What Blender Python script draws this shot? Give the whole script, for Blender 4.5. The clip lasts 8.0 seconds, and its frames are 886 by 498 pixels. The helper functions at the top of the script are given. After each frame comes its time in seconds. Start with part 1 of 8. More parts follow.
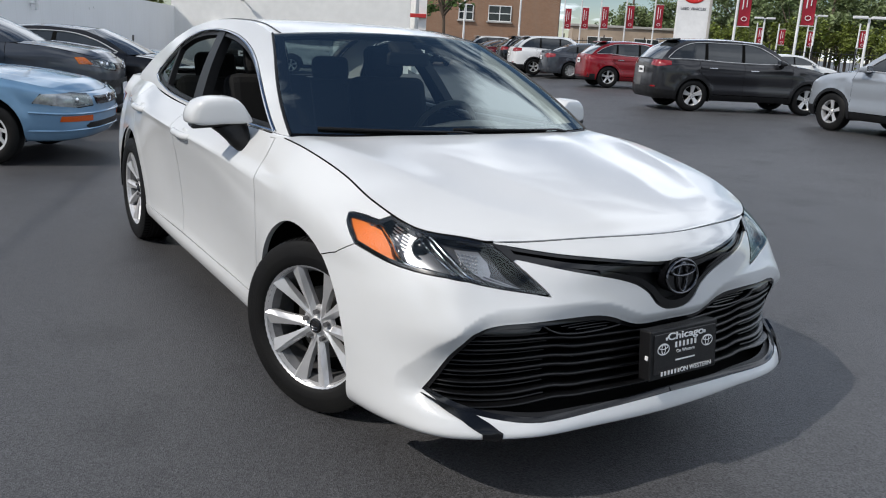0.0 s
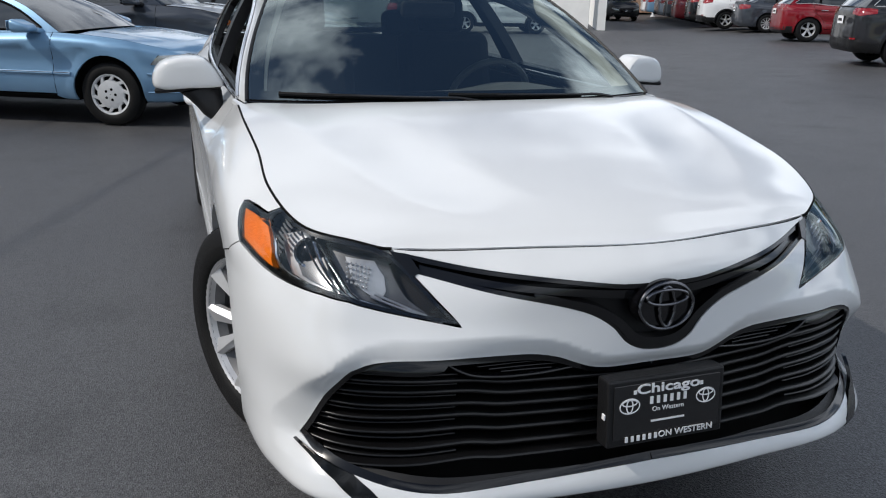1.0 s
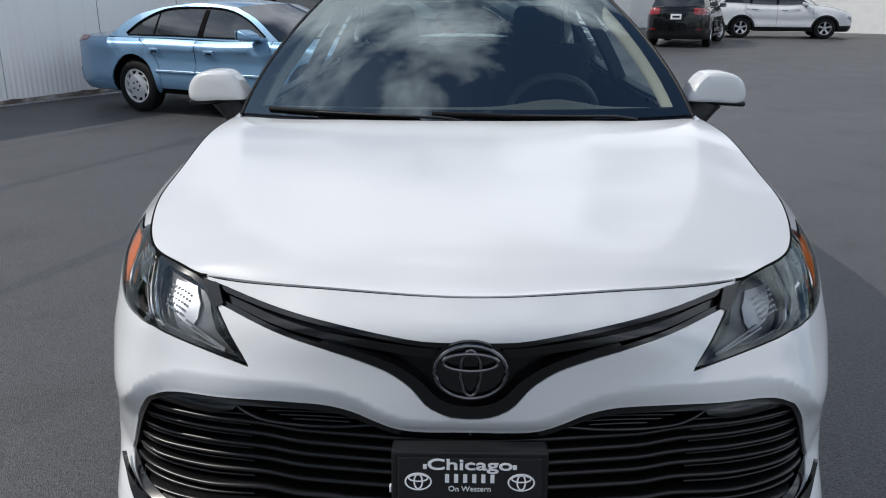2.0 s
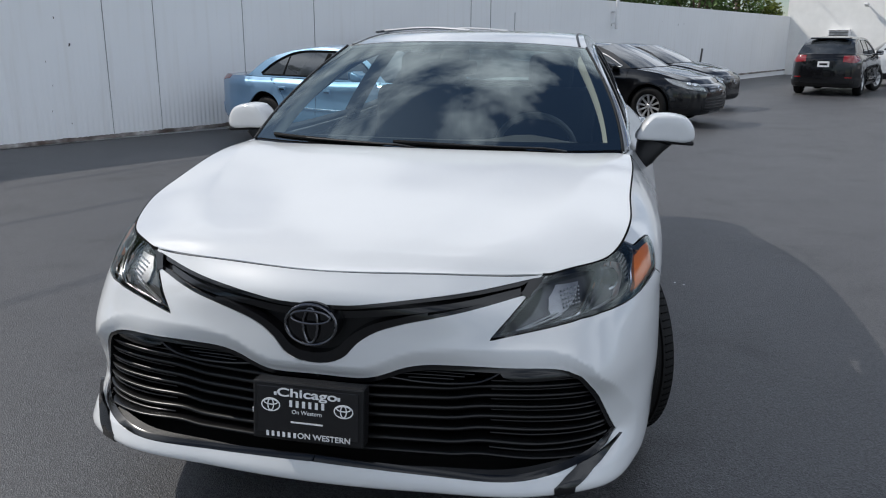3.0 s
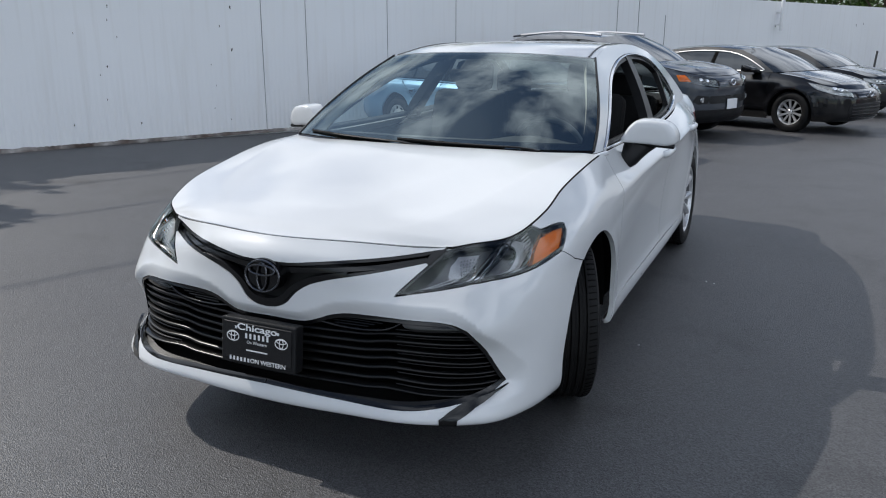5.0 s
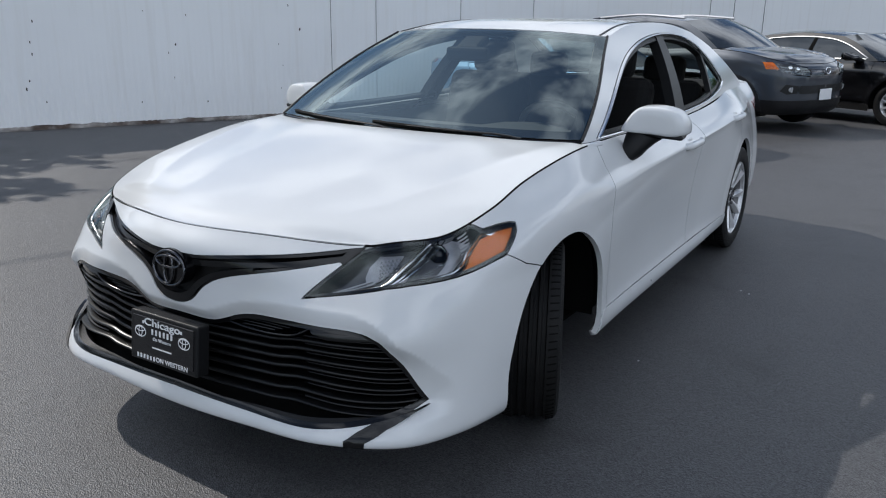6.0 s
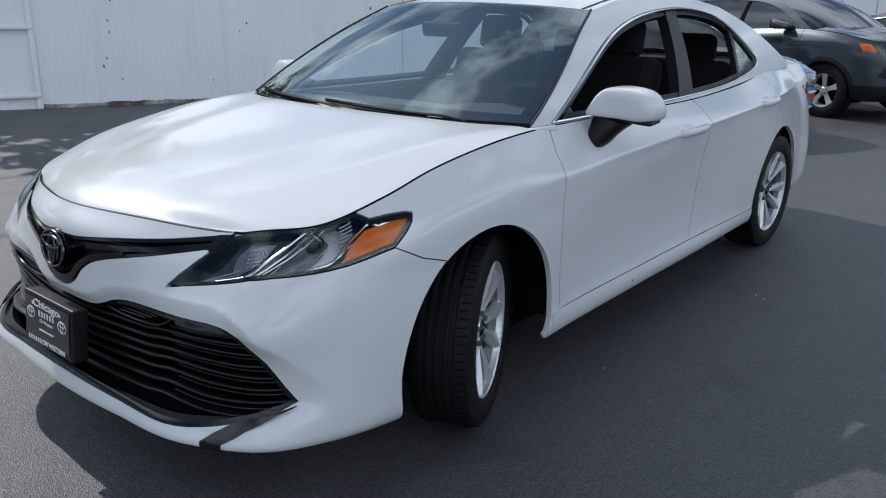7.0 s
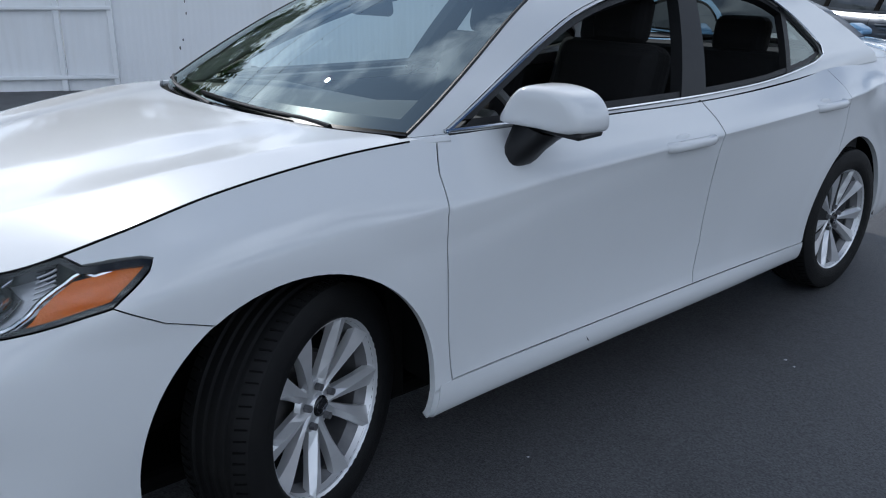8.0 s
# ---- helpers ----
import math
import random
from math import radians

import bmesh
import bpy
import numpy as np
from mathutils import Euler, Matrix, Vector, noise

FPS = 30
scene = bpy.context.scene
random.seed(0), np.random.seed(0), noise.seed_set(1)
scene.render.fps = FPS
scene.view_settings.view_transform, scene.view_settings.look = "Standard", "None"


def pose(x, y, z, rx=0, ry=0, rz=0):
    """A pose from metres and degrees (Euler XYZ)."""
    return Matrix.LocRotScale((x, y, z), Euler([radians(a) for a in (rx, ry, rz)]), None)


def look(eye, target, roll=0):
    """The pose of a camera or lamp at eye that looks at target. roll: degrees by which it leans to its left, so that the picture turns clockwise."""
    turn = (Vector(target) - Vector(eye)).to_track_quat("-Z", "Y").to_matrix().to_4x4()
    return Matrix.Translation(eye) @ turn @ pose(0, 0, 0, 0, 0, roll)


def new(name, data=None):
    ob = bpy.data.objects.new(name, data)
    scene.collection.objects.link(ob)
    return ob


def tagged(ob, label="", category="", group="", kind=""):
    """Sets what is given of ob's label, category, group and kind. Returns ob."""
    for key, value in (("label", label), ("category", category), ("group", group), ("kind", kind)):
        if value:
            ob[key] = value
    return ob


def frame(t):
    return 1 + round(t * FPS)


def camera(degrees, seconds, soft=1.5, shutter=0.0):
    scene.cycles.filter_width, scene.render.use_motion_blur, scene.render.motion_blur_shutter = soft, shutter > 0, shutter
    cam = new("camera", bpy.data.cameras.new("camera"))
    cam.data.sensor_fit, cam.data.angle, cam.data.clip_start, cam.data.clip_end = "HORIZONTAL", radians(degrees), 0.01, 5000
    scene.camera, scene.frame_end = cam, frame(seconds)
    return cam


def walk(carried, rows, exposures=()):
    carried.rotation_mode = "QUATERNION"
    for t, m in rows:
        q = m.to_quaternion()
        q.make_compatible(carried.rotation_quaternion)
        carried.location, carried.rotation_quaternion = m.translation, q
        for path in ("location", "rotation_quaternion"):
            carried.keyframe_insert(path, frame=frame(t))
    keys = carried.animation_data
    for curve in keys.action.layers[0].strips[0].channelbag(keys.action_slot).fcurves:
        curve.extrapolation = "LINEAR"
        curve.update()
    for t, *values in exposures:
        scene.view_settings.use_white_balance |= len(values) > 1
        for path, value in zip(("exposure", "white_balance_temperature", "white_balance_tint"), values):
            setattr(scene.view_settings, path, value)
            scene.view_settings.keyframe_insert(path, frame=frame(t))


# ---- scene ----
cam = camera(58.0, 8.0, soft=1.1)
# seconds; place; turn in degrees
PATH = [
    (0.0, -1.982, -2.639, 1.385, 75.33, -2.94, -32.31),
    (0.5, -1.548, -2.547, 1.374, 73.53, -2.25, -26.7),
    (1.0, -1.04, -2.425, 1.367, 71.96, -1.39, -18.88),
    (1.2, -0.839, -2.362, 1.369, 71.56, -1.17, -15.27),
    (1.5, -0.518, -2.329, 1.38, 71.66, -0.21, -9.16),
    (1.7, -0.305, -2.334, 1.39, 71.54, -0.09, -4.73),
    (2.8, 0.592, -2.785, 1.428, 74.61, -0.32, 10.96),
    (3.0, 0.755, -2.85, 1.434, 74.91, -0.36, 12.36),
    (3.5, 1.079, -3.079, 1.47, 75.45, -0.22, 15.49),
    (4.0, 1.305, -3.269, 1.504, 75.62, -0.04, 18.4),
    (4.5, 1.512, -3.253, 1.51, 75.35, 0.08, 21.49),
    (6.0, 1.972, -2.548, 1.448, 73.86, -0.58, 32.27),
    (6.5, 2.225, -2.312, 1.451, 73.24, -0.58, 35.95),
    (7.0, 2.357, -1.993, 1.418, 72.54, -0.46, 40.18),
    (7.5, 2.384, -1.484, 1.4, 71.96, -0.59, 44.66),
    (8.0, 2.415, -0.89, 1.368, 71.51, -0.48, 50.12),
]
walk(cam, [(t, pose(*p)) for t, *p in PATH],
     [(0.0, -.06, 6600, 10), (3.0, -.10, 6520, 10), (4.5, .05, 6500, 10), (6.5, -.01, 6380, 10), (8.0, -.06, 6080, 10)])

# ---- light ----
SUN_TO = Vector((-1.05, 0.06, 1.0)).normalized()     # towards the sun
sun = new("sun", bpy.data.lights.new("sun", "SUN"))
sun.data.energy, sun.data.angle, sun.data.color = 3.25, radians(0.53), (1.0, 0.95, 0.88)
sun.matrix_world = look((0, 0, 30), Vector((0, 0, 30)) - SUN_TO)

world = bpy.data.worlds.new("sky")
scene.world = world
world.use_nodes = True
wn, wl = world.node_tree.nodes, world.node_tree.links
wn.clear()
w_out, w_bg = wn.new("ShaderNodeOutputWorld"), wn.new("ShaderNodeBackground")
w_sky = wn.new("ShaderNodeTexSky")
w_sky.sky_type, w_sky.sun_disc = "NISHITA", False
w_sky.sun_elevation = math.asin(SUN_TO.z)
w_sky.sun_rotation = math.atan2(SUN_TO.x, SUN_TO.y)
w_sky.air_density, w_sky.dust_density, w_sky.altitude, w_sky.ozone_density = 1.0, 0.0, 600, 4.0
# scattered cumulus on a flat cloud deck
w_co, w_sep = wn.new("ShaderNodeTexCoord"), wn.new("ShaderNodeSeparateXYZ")
w_den, w_div = wn.new("ShaderNodeMath"), wn.new("ShaderNodeVectorMath")
w_den.operation, w_den.inputs[1].default_value = "ADD", 0.16
w_div.operation = "DIVIDE"
w_flat = wn.new("ShaderNodeVectorMath")
w_flat.operation, w_flat.inputs[1].default_value = "MULTIPLY", (1, 1, 0.15)
w_noise, w_ramp, w_mix = wn.new("ShaderNodeTexNoise"), wn.new("ShaderNodeValToRGB"), wn.new("ShaderNodeMix")
w_noise.inputs["Scale"].default_value, w_noise.inputs["Detail"].default_value = 1.7, 8
w_noise.inputs["Roughness"].default_value = 0.56
w_ramp.color_ramp.elements[0].position, w_ramp.color_ramp.elements[1].position = 0.475, 0.61
w_mix.data_type, w_mix.inputs["B"].default_value = "RGBA", (7.4, 7.8, 8.4, 1)
wl.new(w_co.outputs["Generated"], w_sep.inputs[0])
wl.new(w_sep.outputs["Z"], w_den.inputs[0])
wl.new(w_co.outputs["Generated"], w_flat.inputs[0])
wl.new(w_flat.outputs[0], w_div.inputs[0])
wl.new(w_den.outputs[0], w_div.inputs[1])
w_drift = wn.new("ShaderNodeVectorMath")     # where the clouds stand
w_drift.operation, w_drift.inputs[1].default_value = "ADD", (0.27, -0.2, 0.32)
wl.new(w_div.outputs[0], w_drift.inputs[0])
wl.new(w_drift.outputs[0], w_noise.inputs["Vector"])
# the deck closes up towards the horizon and opens overhead
w_low, w_cover = wn.new("ShaderNodeMath"), wn.new("ShaderNodeMath")
w_low.operation, w_low.inputs[1].default_value, w_low.inputs[2].default_value = "MULTIPLY_ADD", -0.12, 0.085
w_cover.operation = "ADD"
w_rim, w_low2 = wn.new("ShaderNodeMapRange"), wn.new("ShaderNodeMath")       # a clear strip of sky over the skyline
w_rim.inputs["From Min"].default_value, w_rim.inputs["From Max"].default_value = 0.05, 0.17
w_rim.inputs["To Min"].default_value, w_rim.inputs["To Max"].default_value = -0.16, 0.0
w_low2.operation = "ADD"
wl.new(w_sep.outputs["Z"], w_rim.inputs["Value"])
wl.new(w_rim.outputs["Result"], w_low2.inputs[0])
wl.new(w_low.outputs[0], w_low2.inputs[1])
wl.new(w_sep.outputs["Z"], w_low.inputs[0])
wl.new(w_low2.outputs[0], w_cover.inputs[0])
wl.new(w_noise.outputs["Fac"], w_cover.inputs[1])
wl.new(w_cover.outputs[0], w_ramp.inputs[0])
# clouds opposite the sun are lit from the front; thin ones close to it shine through
w_dot, w_lit, w_scale = wn.new("ShaderNodeVectorMath"), wn.new("ShaderNodeMapRange"), wn.new("ShaderNodeVectorMath")
w_dot.operation, w_dot.inputs[1].default_value = "DOT_PRODUCT", (-SUN_TO.x, -SUN_TO.y, 0)
w_lit.inputs["From Min"].default_value, w_lit.inputs["From Max"].default_value = -0.5, 0.7
w_lit.inputs["To Min"].default_value, w_lit.inputs["To Max"].default_value = 1.25, 3.3
w_near, w_pow, w_sum = wn.new("ShaderNodeVectorMath"), wn.new("ShaderNodeMath"), wn.new("ShaderNodeMath")
w_near.operation, w_near.inputs[1].default_value = "DOT_PRODUCT", SUN_TO
w_clip = wn.new("ShaderNodeMath")
w_clip.operation, w_clip.inputs[1].default_value = "MAXIMUM", 0.0
w_pow.operation, w_pow.inputs[1].default_value = "POWER", 5.0
w_sum.operation, w_sum.inputs[1].default_value = "MULTIPLY_ADD", 1.5
w_scale.operation, w_scale.inputs[0].default_value = "SCALE", (6.9, 7.5, 8.4)
wl.new(w_co.outputs["Generated"], w_dot.inputs[0])
wl.new(w_co.outputs["Generated"], w_near.inputs[0])
wl.new(w_dot.outputs["Value"], w_lit.inputs["Value"])
wl.new(w_near.outputs["Value"], w_clip.inputs[0])
wl.new(w_clip.outputs[0], w_pow.inputs[0])
wl.new(w_pow.outputs[0], w_sum.inputs[0])
wl.new(w_lit.outputs["Result"], w_sum.inputs[2])
wl.new(w_sum.outputs[0], w_scale.inputs["Scale"])
wl.new(w_scale.outputs["Vector"], w_mix.inputs["B"])
wl.new(w_ramp.outputs["Color"], w_mix.inputs["Factor"])
wl.new(w_sky.outputs[0], w_mix.inputs["A"])
w_halo, w_hpow, w_add = wn.new("ShaderNodeVectorMath"), wn.new("ShaderNodeMath"), wn.new("ShaderNodeVectorMath")     # hazy glare round the sun
w_hpow.operation, w_hpow.inputs[1].default_value = "POWER", 7.0
w_halo.operation, w_halo.inputs[0].default_value = "SCALE", (4.0, 4.5, 4.9)
w_add.operation = "ADD"
wl.new(w_clip.outputs[0], w_hpow.inputs[0])
wl.new(w_hpow.outputs[0], w_halo.inputs["Scale"])
wl.new(w_mix.outputs["Result"], w_add.inputs[0])
wl.new(w_halo.outputs["Vector"], w_add.inputs[1])
wl.new(w_add.outputs["Vector"], w_bg.inputs["Color"])
wl.new(w_bg.outputs[0], w_out.inputs[0])
w_bg.inputs["Strength"].default_value = 0.078

# ---- materials ----
def material(name, color, rough=0.5, metal=0.0, coat=0.0, coat_rough=0.03, vary=0.0, vary_scale=6.0, bump=0.0, bump_scale=200.0,
             spec=0.5, second=None, stain_scale=0.6, emit=None, object_vary=0.0):
    """A Principled material: colour varied at a large and a small scale, a second stain colour, and a fine bump."""
    m = bpy.data.materials.new(name)
    m.use_nodes = True
    n, l = m.node_tree.nodes, m.node_tree.links
    b = n["Principled BSDF"]
    b.inputs["Base Color"].default_value = (*color, 1)
    b.inputs["Roughness"].default_value, b.inputs["Metallic"].default_value = rough, metal
    b.inputs["Coat Weight"].default_value, b.inputs["Coat Roughness"].default_value = coat, coat_rough
    b.inputs["Specular IOR Level"].default_value = spec
    co = n.new("ShaderNodeTexCoord")
    if vary or second:
        big, small = n.new("ShaderNodeTexNoise"), n.new("ShaderNodeTexNoise")
        big.inputs["Scale"].default_value, small.inputs["Scale"].default_value = stain_scale, vary_scale
        big.inputs["Detail"].default_value, small.inputs["Detail"].default_value = 6, 4
        l.new(co.outputs["Object"], big.inputs["Vector"]), l.new(co.outputs["Object"], small.inputs["Vector"])
        ramp, mix = n.new("ShaderNodeValToRGB"), n.new("ShaderNodeMix")
        ramp.color_ramp.elements[0].position, ramp.color_ramp.elements[1].position = 0.42, 0.66
        l.new(big.outputs["Fac"], ramp.inputs[0])
        mix.data_type = "RGBA"
        mix.inputs["A"].default_value = (*color, 1)
        mix.inputs["B"].default_value = (*(second or [c * 0.8 for c in color]), 1)
        l.new(ramp.outputs["Color"], mix.inputs["Factor"])
        hsv = n.new("ShaderNodeHueSaturation")
        rng = n.new("ShaderNodeMapRange")
        rng.inputs["From Min"].default_value, rng.inputs["From Max"].default_value = 0.3, 0.7
        rng.inputs["To Min"].default_value, rng.inputs["To Max"].default_value = 1 - vary, 1 + vary
        l.new(small.outputs["Fac"], rng.inputs["Value"])
        l.new(rng.outputs["Result"], hsv.inputs["Value"])
        l.new(mix.outputs["Result"], hsv.inputs["Color"])
        last = hsv.outputs["Color"]
        if object_vary:
            info, r2, h2 = n.new("ShaderNodeObjectInfo"), n.new("ShaderNodeMapRange"), n.new("ShaderNodeHueSaturation")
            r2.inputs["To Min"].default_value, r2.inputs["To Max"].default_value = 1 - object_vary, 1 + object_vary
            l.new(info.outputs["Random"], r2.inputs["Value"])
            l.new(r2.outputs["Result"], h2.inputs["Value"])
            l.new(last, h2.inputs["Color"])
            last = h2.outputs["Color"]
        l.new(last, b.inputs["Base Color"])
    if bump:
        fine, bm_ = n.new("ShaderNodeTexNoise"), n.new("ShaderNodeBump")
        fine.inputs["Scale"].default_value, fine.inputs["Detail"].default_value = bump_scale, 3
        l.new(co.outputs["Object"], fine.inputs["Vector"])
        bm_.inputs["Strength"].default_value, bm_.inputs["Distance"].default_value = bump, 0.01
        l.new(fine.outputs["Fac"], bm_.inputs["Height"])
        l.new(bm_.outputs["Normal"], b.inputs["Normal"])
    if emit:
        b.inputs["Emission Color"].default_value, b.inputs["Emission Strength"].default_value = (*emit[0], 1), emit[1]
    return m


def glass_material(name, color=(0.85, 0.93, 0.9), clear=0.72, rough=0.0, ior=1.5):
    """A thin pane: tinted, see-through, with a real gloss on top."""
    m = bpy.data.materials.new(name)
    m.use_nodes = True
    n, l = m.node_tree.nodes, m.node_tree.links
    n.clear()
    out, mix, tr, gl, fr = (n.new("ShaderNode" + k) for k in ("OutputMaterial", "MixShader", "BsdfTransparent", "BsdfGlossy", "Fresnel"))
    tr.inputs["Color"].default_value = (*[c * clear for c in color], 1)
    gl.inputs["Roughness"].default_value, gl.inputs["Color"].default_value = rough, (0.86, 0.96, 0.94, 1)
    fr.inputs["IOR"].default_value = ior
    l.new(fr.outputs[0], mix.inputs[0])
    l.new(tr.outputs[0], mix.inputs[1]), l.new(gl.outputs[0], mix.inputs[2])
    l.new(mix.outputs[0], out.inputs[0])
    return m


def paint(name, color, flake=0.0, rough=0.35, coat=1.0):
    return material(name, color, rough=rough, metal=flake, coat=coat, coat_rough=0.06, vary=0.012, vary_scale=2.5, stain_scale=1.4, second=[c * 0.97 for c in color], spec=0.12)


M_WHITE = paint("white_paint", (0.655, 0.665, 0.672))
M_WHITE.node_tree.nodes["Principled BSDF"].inputs["Coat Roughness"].default_value = 0.09
M_BLUE = paint("light_blue_paint", (0.17, 0.31, 0.47), 0.3)
M_GREY = paint("dark_grey_paint", (0.055, 0.062, 0.075), 0.4)
M_BLACKP = paint("black_paint", (0.004, 0.004, 0.005), coat=1.0)
M_CHAR = paint("charcoal_paint", (0.020, 0.020, 0.023), 0.3, coat=1.0)
M_SILVER = paint("silver_blue_paint", (0.36, 0.39, 0.43), 0.5)
M_RED = paint("red_paint", (0.22, 0.006, 0.012), 0.3)
M_PIANO = material("gloss_black_trim", (0.004, 0.004, 0.005), rough=0.18, coat=0.2, vary=0.2, spec=0.4)
M_SLAT = material("satin_black_slat", (0.004, 0.004, 0.0045), rough=0.30, vary=0.2, vary_scale=25, spec=0.4)
M_PLASTIC = material("black_plastic", (0.009, 0.009, 0.010), rough=0.42, vary=0.15, bump=0.15, bump_scale=900, spec=0.3)
M_RUBBER = material("tyre_rubber", (0.006, 0.006, 0.0065), rough=0.6, vary=0.2, vary_scale=12, second=(0.009, 0.0088, 0.0085), stain_scale=5, bump=0.2, bump_scale=500, spec=0.2)
M_ALLOY = material("silver_alloy", (0.66, 0.66, 0.67), rough=0.3, metal=0.55, vary=0.03, vary_scale=30)
M_BARREL = material("grey_wheel_barrel", (0.16, 0.16, 0.165), rough=0.5, metal=0.6, vary=0.2, vary_scale=20)
M_STEEL = material("dark_steel", (0.12, 0.115, 0.11), rough=0.5, metal=0.8, vary=0.3, vary_scale=20)
M_CHROME = material("chrome", (0.75, 0.76, 0.78), rough=0.14, metal=1.0, vary=0.02)
M_DCHROME = material("dark_chrome", (0.13, 0.13, 0.14), rough=0.15, metal=1.0, vary=0.02)
M_GLASS = glass_material("windscreen_glass", (0.80, 0.94, 0.90), 0.84, 0.0, 2.9)
M_TINT = glass_material("tinted_glass", (0.8, 0.9, 0.88), 0.50, 0.0, 1.7)
M_LENS = glass_material("clear_lens", (0.97, 0.98, 1.0), 0.93)
M_COVER = material("silver_plastic_cover", (0.62, 0.63, 0.64), rough=0.38, metal=0.15, vary=0.05, vary_scale=30)
M_AMBERDULL = material("dull_amber_lens", (0.55, 0.085, 0.004), rough=0.3, coat=0.3, vary=0.1, vary_scale=80, bump=0.25, bump_scale=160, spec=0.3)
M_AMBER = material("amber_lens", (0.78, 0.18, 0.0), rough=0.3, coat=0.2, vary=0.08, vary_scale=80, bump=0.25, bump_scale=160, spec=0.3)
M_REDLENS = material("red_lens", (0.26, 0.006, 0.008), rough=0.12, coat=1.0, vary=0.08, vary_scale=60)
M_LAMPGREY = material("grey_lamp_housing", (0.46, 0.47, 0.49), rough=0.28, metal=0.75, vary=0.12, vary_scale=40)
M_LAMPDARK = material("dark_lamp_housing", (0.12, 0.123, 0.13), rough=0.25, metal=0.5, vary=0.15, vary_scale=30)
M_LAMPCELL = material("clear_lamp_cell", (0.80, 0.82, 0.85), rough=0.2, metal=0.6, vary=0.05, vary_scale=60)
M_BADGE = material("satin_chrome", (0.130, 0.130, 0.140), rough=0.2, metal=1.0, vary=0.02)
M_INTERIOR = material("dark_interior", (0.005, 0.005, 0.006), rough=0.7, vary=0.2, bump=0.2, bump_scale=400)
# paler than bare vinyl: sun glare on the dash is put into the colour
M_DASH = material("dash_vinyl", (0.13, 0.135, 0.138), rough=0.55, vary=0.12, bump=0.15, bump_scale=500)
M_SEAT = material("black_cloth", (0.004, 0.004, 0.005), rough=0.9, vary=0.25, vary_scale=40, bump=0.4, bump_scale=500)
M_TRIMGREY = material("light_grey_headliner", (0.50, 0.49, 0.46), rough=0.85, vary=0.05)
M_PILLAR = material("satin_pillar", (0.016, 0.0165, 0.018), rough=0.42, vary=0.1, vary_scale=20, spec=0.25)
M_UNDER = material("underbody", (0.004, 0.004, 0.004), rough=0.9, vary=0.2, spec=0.1)
M_PLATE = material("plate_black", (0.008, 0.008, 0.009), rough=0.22, coat=0.4, vary=0.1)
M_PRINT = material("white_print", (0.85, 0.85, 0.86), rough=0.5, vary=0.02)

# ---- tools for building ----
from mathutils.geometry import delaunay_2d_cdt


def part(name, data, mat, parent=None, label=""):
    """Links a bmesh or a mesh as one object under its thing."""
    if isinstance(data, bmesh.types.BMesh):
        me = bpy.data.meshes.new(name)
        data.to_mesh(me)
        data.free()
    else:
        me = data
    if mat and not me.materials:
        me.materials.append(mat)
    ob = new(name, me)
    if parent:
        ob.parent = parent
    if label:
        ob["label"] = label
    return ob


def thing(name, label, category, m=None, group="", kind=""):
    ob = new(name)
    ob.empty_display_size = 0.2
    if m is not None:
        ob.matrix_basis = m
    return tagged(ob, label, category, group, kind)


def mesh_from(name, verts, faces, smooth=True, angle=None):
    me = bpy.data.meshes.new(name)
    me.from_pydata([tuple(map(float, v)) for v in verts], [], [tuple(map(int, f)) for f in faces])
    if smooth:
        me.shade_smooth()
        if angle:
            me.set_sharp_from_angle(angle=radians(angle))
    me.update()
    return me


def rounded(bm, size, at=(0, 0, 0), turn=None, bevel=0.01, segs=2):
    """Adds a box with rounded edges."""
    r = bmesh.ops.create_cube(bm, size=1.0)
    vs = r["verts"]
    m = Matrix.Translation(at) @ (turn.to_4x4() if turn else Matrix.Identity(4)) @ Matrix.Diagonal((*size, 1))
    bmesh.ops.transform(bm, matrix=m, verts=vs)
    if bevel > 0:
        es = list({e for v in vs for e in v.link_edges})
        bmesh.ops.bevel(bm, geom=es, offset=min(bevel, min(size) * 0.45), segments=segs, profile=0.5, affect="EDGES")
    return bm


def box(size, at=(0, 0, 0), turn=None, bevel=0.01, segs=2):
    return rounded(bmesh.new(), size, at, turn, bevel, segs)


def cyl(r1, r2, a, b, segs=16, bm=None, caps=True):
    """A tapered rod from a to b."""
    bm = bm or bmesh.new()
    a, b = Vector(a), Vector(b)
    d = b - a
    m = Matrix.Translation((a + b) / 2) @ d.to_track_quat("Z", "Y").to_matrix().to_4x4()
    bmesh.ops.create_cone(bm, cap_ends=caps, segments=segs, radius1=r1, radius2=r2, depth=d.length, matrix=m)
    return bm


def lathe(profile, segs=48, axis="x", closed=False):
    """Turns a profile of (radius, along) round an axis; returns verts, faces."""
    verts, faces, n = [], [], len(profile)
    for i in range(segs):
        a = 2 * math.pi * i / segs
        for r, h in profile:
            verts.append((h, r * math.cos(a), r * math.sin(a)))
    for i in range(segs):
        j = (i + 1) % segs
        for k in range(n if closed else n - 1):
            q = (k + 1) % n
            faces.append((i * n + k, i * n + q, j * n + q, j * n + k))
    return verts, faces


